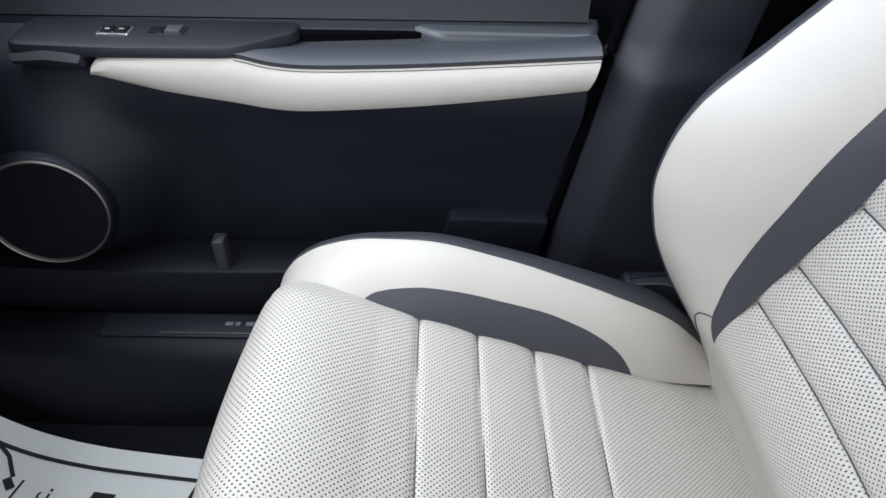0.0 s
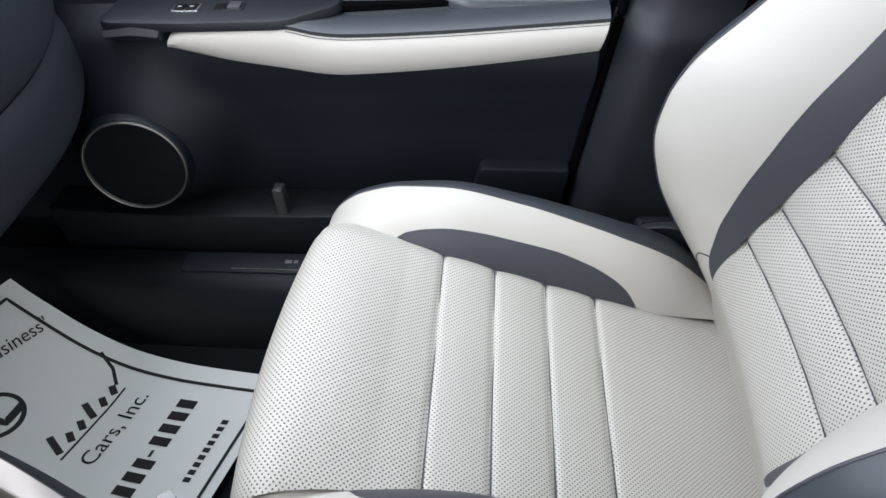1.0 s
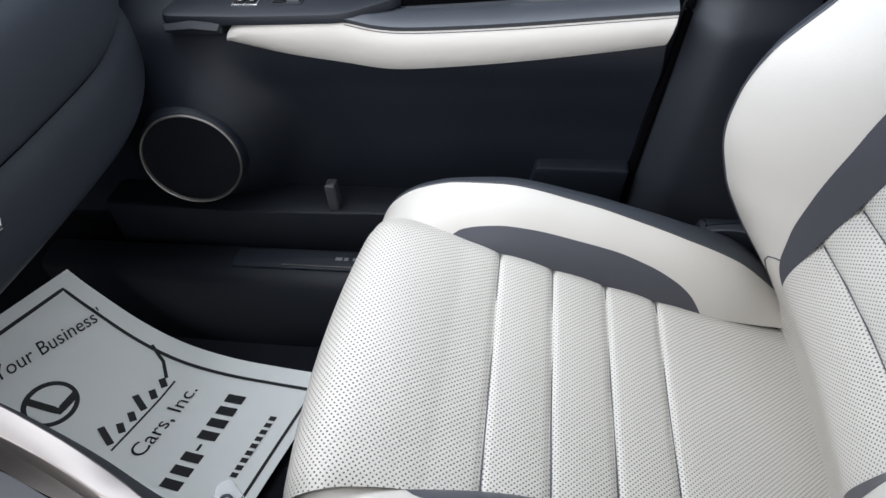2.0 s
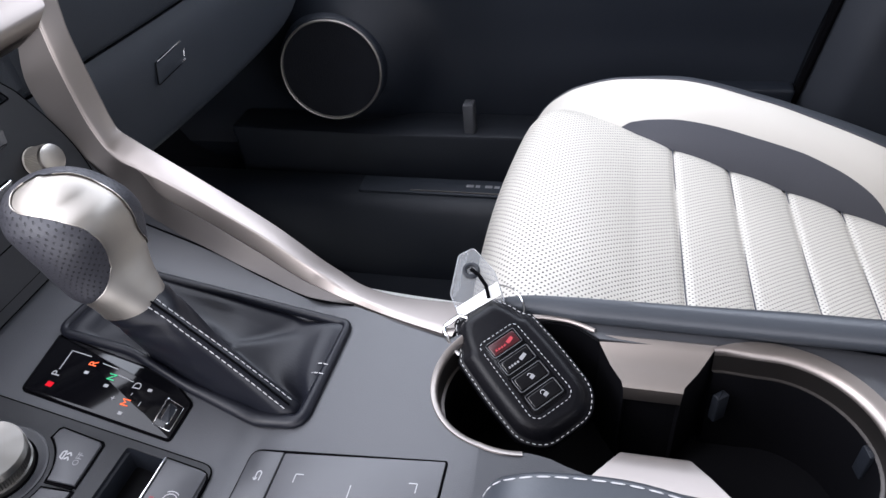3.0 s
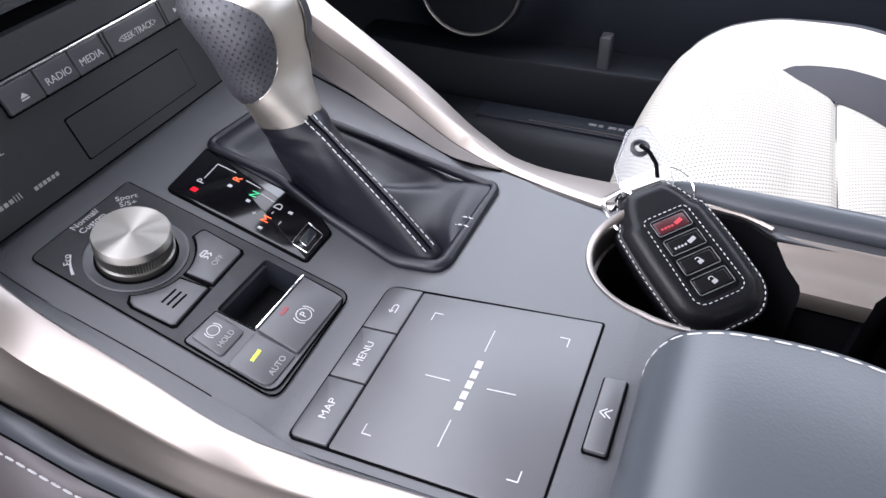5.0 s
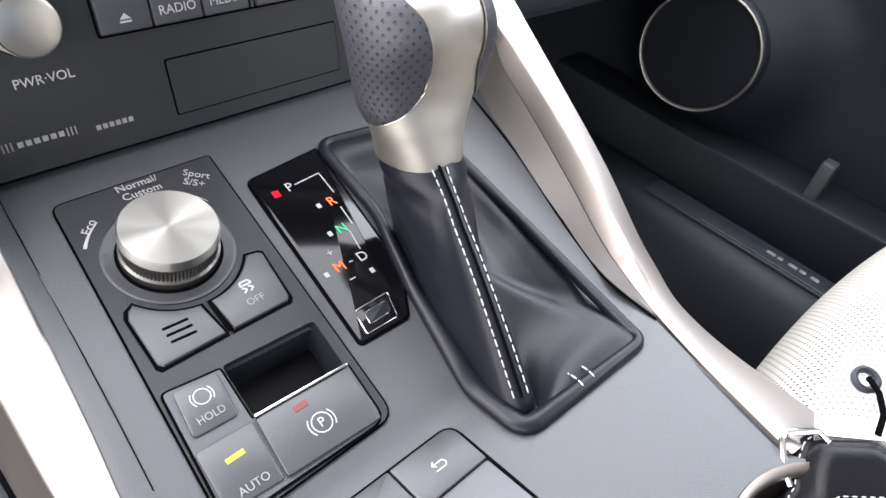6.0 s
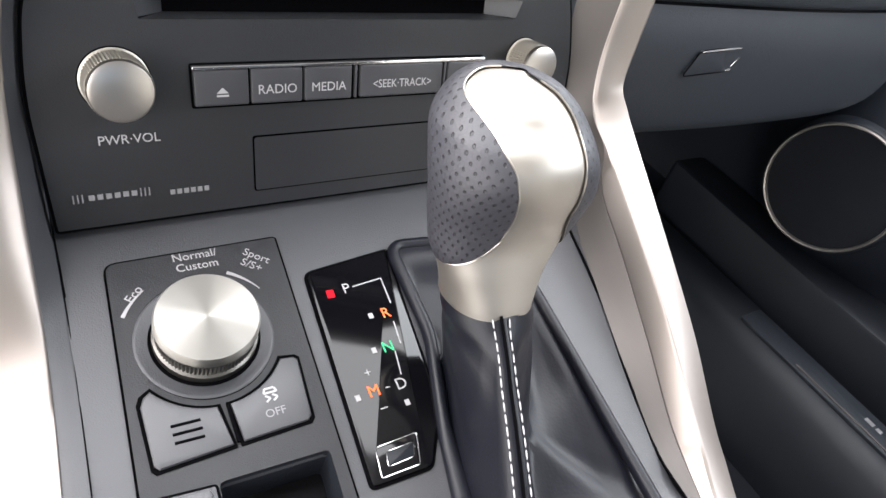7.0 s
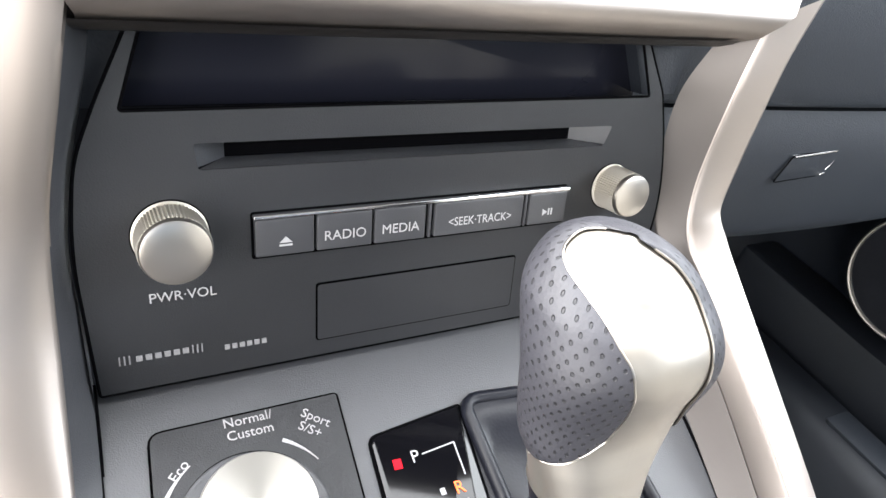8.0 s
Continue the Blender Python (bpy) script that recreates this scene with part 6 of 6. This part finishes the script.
rings(bm, [[Vector((x, 0.0200 + 0.0048 * w * math.cos(t), 0.4480 + 0.0050 * w * math.sin(t))) for t in (2 * math.pi * k / 12 for k in range(12))] for x, w in ((0.168, 0.15), (0.171, 0.6), (0.177, 0.9), (0.186, 1.0), (0.25, 1.0), (0.33, 1.0))])
part("side_rail", bm, LEATHER_DARK, rest, "dark leather roll along the cup side", smooth=60)

# ---- gear shifter ----
shifter = thing("gear_shifter", (-0.065, 0.088, 0.43), "automatic gear lever with leather boot and satin metal knob", "gear lever")
hole = boot_hole
COLLAR = Vector((-0.0806, 0.0722, 0.4635))
AXIS = Vector((-0.16, 0.05, 1.0)).normalized()
n = 144
cx, cy = -0.070, 0.076


def hole_radius(a):
    """Distance from the boot's centre to its rim in a direction."""
    d = Vector((math.cos(a), math.sin(a)))
    best = 0.0
    for i in range(len(hole)):
        p, q = hole[i - 1] - Vector((cx, cy)), hole[i] - Vector((cx, cy))
        e = q - p
        det = d.x * -e.y + d.y * e.x
        if abs(det) < 1e-12:
            continue
        t = (p.x * -e.y + p.y * e.x) / det
        s = (d.x * p.y - d.y * p.x) / det
        if t > 0 and -1e-6 <= s <= 1 + 1e-6:
            best = max(best, t)
    return best


TIP = Vector((-0.0035, 0.0570))
RIDGE = math.atan2(TIP.y - cy, TIP.x - cx)


def sleeve_radius(a, wide=0.0155, tip=0.0062):
    """Outline of the boot's sleeve at its foot: a circle below the knob drawn out to the tip by the rear corner."""
    far = (TIP - Vector((cx, cy))).length - tip
    d = abs((a - RIDGE + math.pi) % (2 * math.pi) - math.pi)
    lean = math.acos((wide - tip) / far)
    r = wide / math.cos(d - lean) if d < lean else wide
    if abs(far * math.sin(d)) < tip and d < 1.0:
        r = min(r, far * math.cos(d) + math.sqrt(tip ** 2 - (far * math.sin(d)) ** 2))
    return min(r, far + tip)


loops = []
for k in range(29):
    loop = []
    for i in range(n):
        a = 2 * math.pi * i / n + RIDGE
        way = Vector((math.cos(a), math.sin(a), 0))
        r0, r1 = hole_radius(a), sleeve_radius(a)
        foot = Vector((cx, cy, 0)) + way * min(r1, r0 - 0.004)
        out = min(1, max(0, (r1 - 0.0155) / 0.045))
        foot.z = console_height(foot.x) - 0.0035 + 0.0045 * out + 0.006 * (1 - out) ** 2
        if k <= 12:
            u = k / 12
            rim = Vector((cx, cy, 0)) + way * r0
            rim.z = console_height(rim.x) + 0.0016
            p = rim.lerp(foot, u)
            p.z += -0.0030 * math.sin(math.pi * u ** 1.6) + 0.0012 * math.sin(math.pi * min(1, u * 3)) * (u < 0.34)
            p.z += 0.0007 * math.sin(5 * a + 6 * u) * math.sin(math.pi * u)
        else:
            u = (k - 12) / 16
            top = COLLAR + AXIS * 0.0062 + 0.0136 * way + Vector((0, 0.0012, 0.15 * 0.0136 * way.x))
            p = foot.lerp(top, u)
            swell = 0.0016 * math.sin(math.pi * u) + 0.0008 * math.exp(-((u - 0.86) / 0.06) ** 2) - 0.0007 * math.exp(-((u - 0.74) / 0.05) ** 2)
            p += way * swell + Vector((0, 0, 0.0012 * math.sin(math.pi * u)))
        loop.append(p)
    loops.append(loop)
bm = bmesh.new()
rings(bm, loops, caps=False)
boot = part("boot", bm, LEATHER_BLACK, shifter, "black leather gear lever boot", smooth=70)
rim_bm = bmesh.new()
rim_loops = []
for i, p in enumerate(hole):
    d = (hole[(i + 1) % len(hole)] - hole[i - 1]).normalized()
    side = Vector((d.y, -d.x, 0))
    wide = 0.0024 + 0.0022 * max(0, 1 - abs(p.x + 0.022) / 0.045) * (p.y < 0.075)
    c = Vector((p.x, p.y, console_height(p.x) + 0.0010))
    rim_loops.append([c + side * wide * math.cos(t) + Vector((0, 0, 0.0026 * math.sin(t))) for t in (2 * math.pi * k / 10 for k in range(10))])
rings(rim_bm, rim_loops + rim_loops[:1], caps=False)
bmesh.ops.remove_doubles(rim_bm, verts=rim_bm.verts, dist=1e-6)
part("boot_rim", rim_bm, LEATHER_BLACK, boot, "rolled leather rim", smooth=70)


def ridge_at(k, off=0.0):
    """The sleeve's skin along its ridge at ring k, off metres to one side."""
    p = loops[k][0]
    side = (loops[k][1] - loops[k][-1]).normalized()
    j, rest_ = (1 if off > 0 else -1), abs(off)
    q = p
    while rest_ > 0:
        step = (loops[k][j] - q).length
        q = q.lerp(loops[k][j], min(1, rest_ / max(step, 1e-6)))
        rest_ -= step
        j += 1 if off > 0 else -1
    ahead = (loops[min(k + 1, 28)][0] - loops[max(k - 1, 12)][0]).normalized()
    lift = side.cross(ahead)
    return q + (lift if lift.z > 0 else -lift) * 0.0004


for d in (-0.0028, 0.0028):
    stitches([ridge_at(k, d) for k in range(13, 29)], 0.0027, 0.0007, 0.00026, boot)
part("boot_seam", tube([ridge_at(k) for k in range(13, 29)], 0.0005, 6), BLACK_GAP, boot)
for y in (0.0785, 0.0845):
    stitches([Vector((x, y - 0.1 * (x + 0.004), console_height(x) + 0.0024 + 0.0016 * math.sin((x + 0.006) / 0.011 * math.pi))) for x in np.linspace(-0.006, 0.005, 8)], 0.0026, 0.0006, 0.0003, boot)


# the knob's level sections: share of its height, centre along and across the car, half width along and across
KNOB = [
    (0.0, -0.0799, 0.0730, 0.0148, 0.0130), (0.12, -0.0819, 0.0737, 0.0141, 0.0146), (0.25, -0.0848, 0.0746, 0.0129, 0.0178),
    (0.37, -0.0882, 0.0770, 0.0127, 0.0222), (0.48, -0.0902, 0.0788, 0.0141, 0.0248), (0.58, -0.0912, 0.0793, 0.0160, 0.0259),
    (0.68, -0.0938, 0.0789, 0.0192, 0.0250), (0.78, -0.0990, 0.0790, 0.0216, 0.0226), (0.87, -0.1050, 0.0812, 0.0188, 0.0172),
    (0.94, -0.1062, 0.0815, 0.0128, 0.0106), (1.0, -0.1045, 0.0800, 0.0001, 0.0001),
]
KNOB_FOOT, KNOB_TALL = 0.4610, 0.0700
GRIP_DRIVER = [(0.29, 268), (0.31, 290), (0.34, 311), (0.39, 328), (0.45, 336), (0.55, 338), (0.65, 336), (0.70, 333), (0.75, 329), (0.80, 319), (0.83, 309), (0.86, 290), (0.88, 270), (0.905, 254), (0.94, 238), (0.97, 215), (1.0, 180)]
GRIP_PASSENGER = [(0.29, 92), (0.32, 72), (0.36, 52), (0.42, 35), (0.47, 27), (0.55, 22), (0.70, 22), (0.80, 24), (0.86, 25), (0.91, 26), (0.95, 27), (0.98, 27), (1.0, 27)]
KNOB_TABLES = [[(row[0], row[k]) for row in KNOB] for k in range(1, 5)]


def knob_point(s, phi, swell=0.0):
    """The knob's skin at a share s of its height and an angle phi (0 towards the rear, 90 to the passenger)."""
    cx_, cy_, ax_, ay_ = (along(table, s) for table in KNOB_TABLES)
    c, q = math.cos(math.radians(phi)), math.sin(math.radians(phi))
    dx = (ax_ + swell) * math.copysign(abs(c) ** 0.90, c)
    dy = (ay_ + swell) * math.copysign(abs(q) ** 0.90, q)
    return Vector((cx_ + dx, cy_ + dy, KNOB_FOOT + KNOB_TALL * s + 0.15 * dx - 0.04 * dy + swell * max(0, (s - 0.75) / 0.25)))


part("knob_core", sheet(lambda u, v: knob_point(0.10 + 0.90 * (1 - (1 - u) ** 1.5), 360 * v), 130, 120), SILVER_GRIP, shifter, "satin metal knob core", smooth=60)
part("knob_collar", bridge(*[[knob_point(s, a, d) for a in range(0, 361, 6)] for s, d in ((0.098, -0.0022), (0.098, -0.0004), (0.101, 0.0001), (0.115, 0.0001))]), SILVER_GRIP, shifter, "plain lower edge of the knob", smooth=60)


def grip_point(u, v, lift=0.0):
    s = 0.29 + 0.705 * u ** 0.92
    a, b = along(GRIP_DRIVER, s), along(GRIP_PASSENGER, s)
    rise = min(1, 9 * min(v, 1 - v), 12 * u, 14 * (1 - u))
    return knob_point(s, a + (b - a) * v, 0.0006 + 0.0008 * math.sin(rise * math.pi / 2) + lift)


grip = part("leather_grip", sheet(grip_point, 110, 130, lambda u, v: (0.052 * u, 0.0222 * math.radians(along(GRIP_DRIVER, 0.29 + 0.705 * u ** 0.92) + (along(GRIP_PASSENGER, 0.29 + 0.705 * u ** 0.92) - along(GRIP_DRIVER, 0.29 + 0.705 * u ** 0.92)) * v))), PERFORATED_GRIP, shifter, "perforated dark leather grip", smooth=60)
for v in (0.0, 1.0):
    part("grip_seam", tube([grip_point(u, v) for u in np.linspace(0, 0.97, 60)], 0.00030, 6), SILVER_KNOB, grip, "thin bright edge of the grip")

# ---- key fob with its tag, leaning in the front cup holder ----
up = Vector((-0.6967, 0.6633, 0.2732)).normalized()
side_ = Vector((0.7136, 0.6799, 0.1689))
side_ = (side_ - up * side_.dot(up)).normalized()
out_ = side_.cross(up)
mid_ = Vector((0.0972, 0.0942, 0.4257)) - out_ * 0.0066
FOB = Matrix(((side_.x, up.x, out_.x, mid_.x), (side_.y, up.y, out_.y, mid_.y), (side_.z, up.z, out_.z, mid_.z), (0, 0, 0, 1)))
fob = thing("key_fob", (0.0965, 0.0960, 0.40), "car key fob in a stitched black leather case", "car key")
case_o = rounded([(-0.0115, 0.0420), (0.0115, 0.0420), (0.0165, 0.0335), (0.0195, 0.0250), (0.0225, 0.0225), (0.0235, 0.0), (0.0225, -0.026), (0.0130, -0.0360), (-0.0130, -0.0360), (-0.0225, -0.026), (-0.0235, 0.0), (-0.0225, 0.0225), (-0.0195, 0.0250), (-0.0165, 0.0335)], [0.004, 0.004, 0.003, 0.002, 0.002, 0.01, 0.009, 0.009, 0.009, 0.009, 0.01, 0.002, 0.002, 0.003], 4)
bm = bmesh.new()
rings(bm, [[FOB @ Vector((p.x * (1 - d / 0.0235), p.y * (1 - d / 0.040), h)) for p in case_o] for d, h in ((0.003, -0.0085), (0.0005, -0.006), (0.0, -0.0002), (0.0005, 0.0008), (0.0022, 0.0010), (0.0030, 0.0018), (0.0052, 0.0048), (0.0078, 0.0062), (0.0095, 0.0064))])
part("case", bm, LEATHER_FOB, fob, "stitched black leather case", smooth=50)
edge_ = [FOB @ Vector((p.x * 0.945, p.y * 0.968, 0.0012)) for p in case_o]
stitches(edge_ + edge_[:1], 0.0017, 0.0011, 0.00022, fob)
win_o = rounded([(-0.0108, 0.0212), (0.0108, 0.0212), (0.0116, -0.0212), (0.0085, -0.0240), (-0.0085, -0.0240), (-0.0116, -0.0212)], 0.003, 4)
win = [FOB @ Vector((*p, 0.0068)) for p in win_o]
stitches(win + win[:1], 0.0015, 0.0010, 0.00020, fob)
window = part("window", slab(shrunk(win_o, 0.0012), FOB, 0.004, 0.0064, 0.0005), GLOSS_BLACK, fob, "glossy clear plastic window over the keys")
for k, y in enumerate((0.0150, 0.0046, -0.0056, -0.0158)):
    edge = rounded([Vector((-0.0082, y - 0.0040)), Vector((0.0082, y - 0.0040)), Vector((0.0082, y + 0.0040)), Vector((-0.0082, y + 0.0040))], 0.0010, 3)
    # Thin grey line round each button draws the glint on the plastic's edge.
    rim = [FOB @ Vector((*p, 0.0070)) for p in edge]
    part("button_frame", tube(rim, 0.00020, 6, closed=True), BUTTON_GREY, window, "raised plastic edge, its glint put into the grey")
    key = part("fob_button", slab(rounded([(-0.0074, y - 0.0032), (0.0074, y - 0.0032), (0.0074, y + 0.0032), (-0.0074, y + 0.0032)], 0.0010), FOB, 0.004, 0.0069, 0.0004), RED_KEY if k == 0 else GLOSS_BLACK, fob, "dark red alarm button" if k == 0 else "black key button")
    face = FOB @ Matrix.Translation((0, 0, 0.0069))
    ink = RED_INK if k == 0 else DIM_PRINT
    if k < 2:
        bar(face, 0.0014, y - 0.0008, 0.0050, y + 0.0004, ink, key, thick=0.0018)
        for q in range(4):
            bar(face, -0.0056 + 0.0016 * q, y - 0.0012, -0.0046 + 0.0016 * q, y - 0.0010, RED_INK if k == 0 else DIM_PRINT, key, thick=0.0010)
    else:
        bar(face, -0.0004, y - 0.0008, 0.0018, y - 0.0002, ink, key, thick=0.0018)
        ring_mark(face, Vector((0.0, y + 0.0010 - 0.0004 * (k == 2))), 0.0009, -10, 190 if k == 3 else 150, key, 0.0003)
# clasp, ring and clear tag at the top of the case
part("clasp", tube([FOB @ Vector(p) for p in ((-0.0195, 0.0250, 0.001), (-0.0205, 0.0290, 0.002), (-0.0190, 0.0390, 0.002), (-0.0170, 0.0412, 0.002), (-0.0080, 0.0415, 0.003), (-0.0055, 0.0380, 0.003))], 0.0011, 8), CHROME, fob, "bright wire clasp")
part("split_ring", tube([FOB @ Vector((0.0125 + 0.0115 * math.cos(a), 0.0345 + 0.0120 * math.sin(a), -0.001 + 0.002 * math.sin(a))) for a in np.linspace(0, 2 * math.pi, 28)[:-1]], 0.00035, 6, closed=True), CHROME, fob, "thin wire ring")
TAG = FOB @ Matrix.Translation((0.003, 0.036, 0.000)) @ pose(0, 0, 0, 4, 0, -4)
tag_o = rounded([(-0.0125, 0.0), (0.0125, 0.0), (0.0170, 0.0170), (0.0150, 0.0345), (0.0060, 0.0350), (-0.0090, 0.0180)], 0.0016)
tag = part("clear_tag", slab(tag_o, TAG, 0.0, 0.0012, 0.0003), CLEAR, fob, "clear plastic key tag")
rim = [TAG @ Vector((*p, 0.0006)) for p in tag_o]
part("tag_edge", tube(rim, 0.00028, 6, closed=True), CLEAR_EDGE, tag, "bright edge of the tag")
part("tag_label", slab([Vector(p) for p in ((-0.0120, 0.0040), (0.0128, 0.0040), (0.0150, 0.0110), (-0.0104, 0.0095))], TAG, 0.0014, 0.0017), PAPER, tag, "white label in the tag")
part("tag_grommet", turned([(0.0026, 0.0), (0.0044, 0.0), (0.0046, 0.0018), (0.0036, 0.0024), (0.0026, 0.0020), (0.0026, 0.0)], TAG @ Matrix.Translation((0.0068, 0.0235, 0)), 20, caps=False), DARK_PLASTIC, tag, "dark eyelet")
part("tag_loop", tube([TAG @ Vector(p) for p in ((0.0068, 0.0235, 0.003), (0.0080, 0.0180, 0.005), (0.0080, 0.0110, 0.005), (0.0060, 0.0050, 0.003))], 0.0010, 8), BLACK_GAP, fob, "black cord loop")
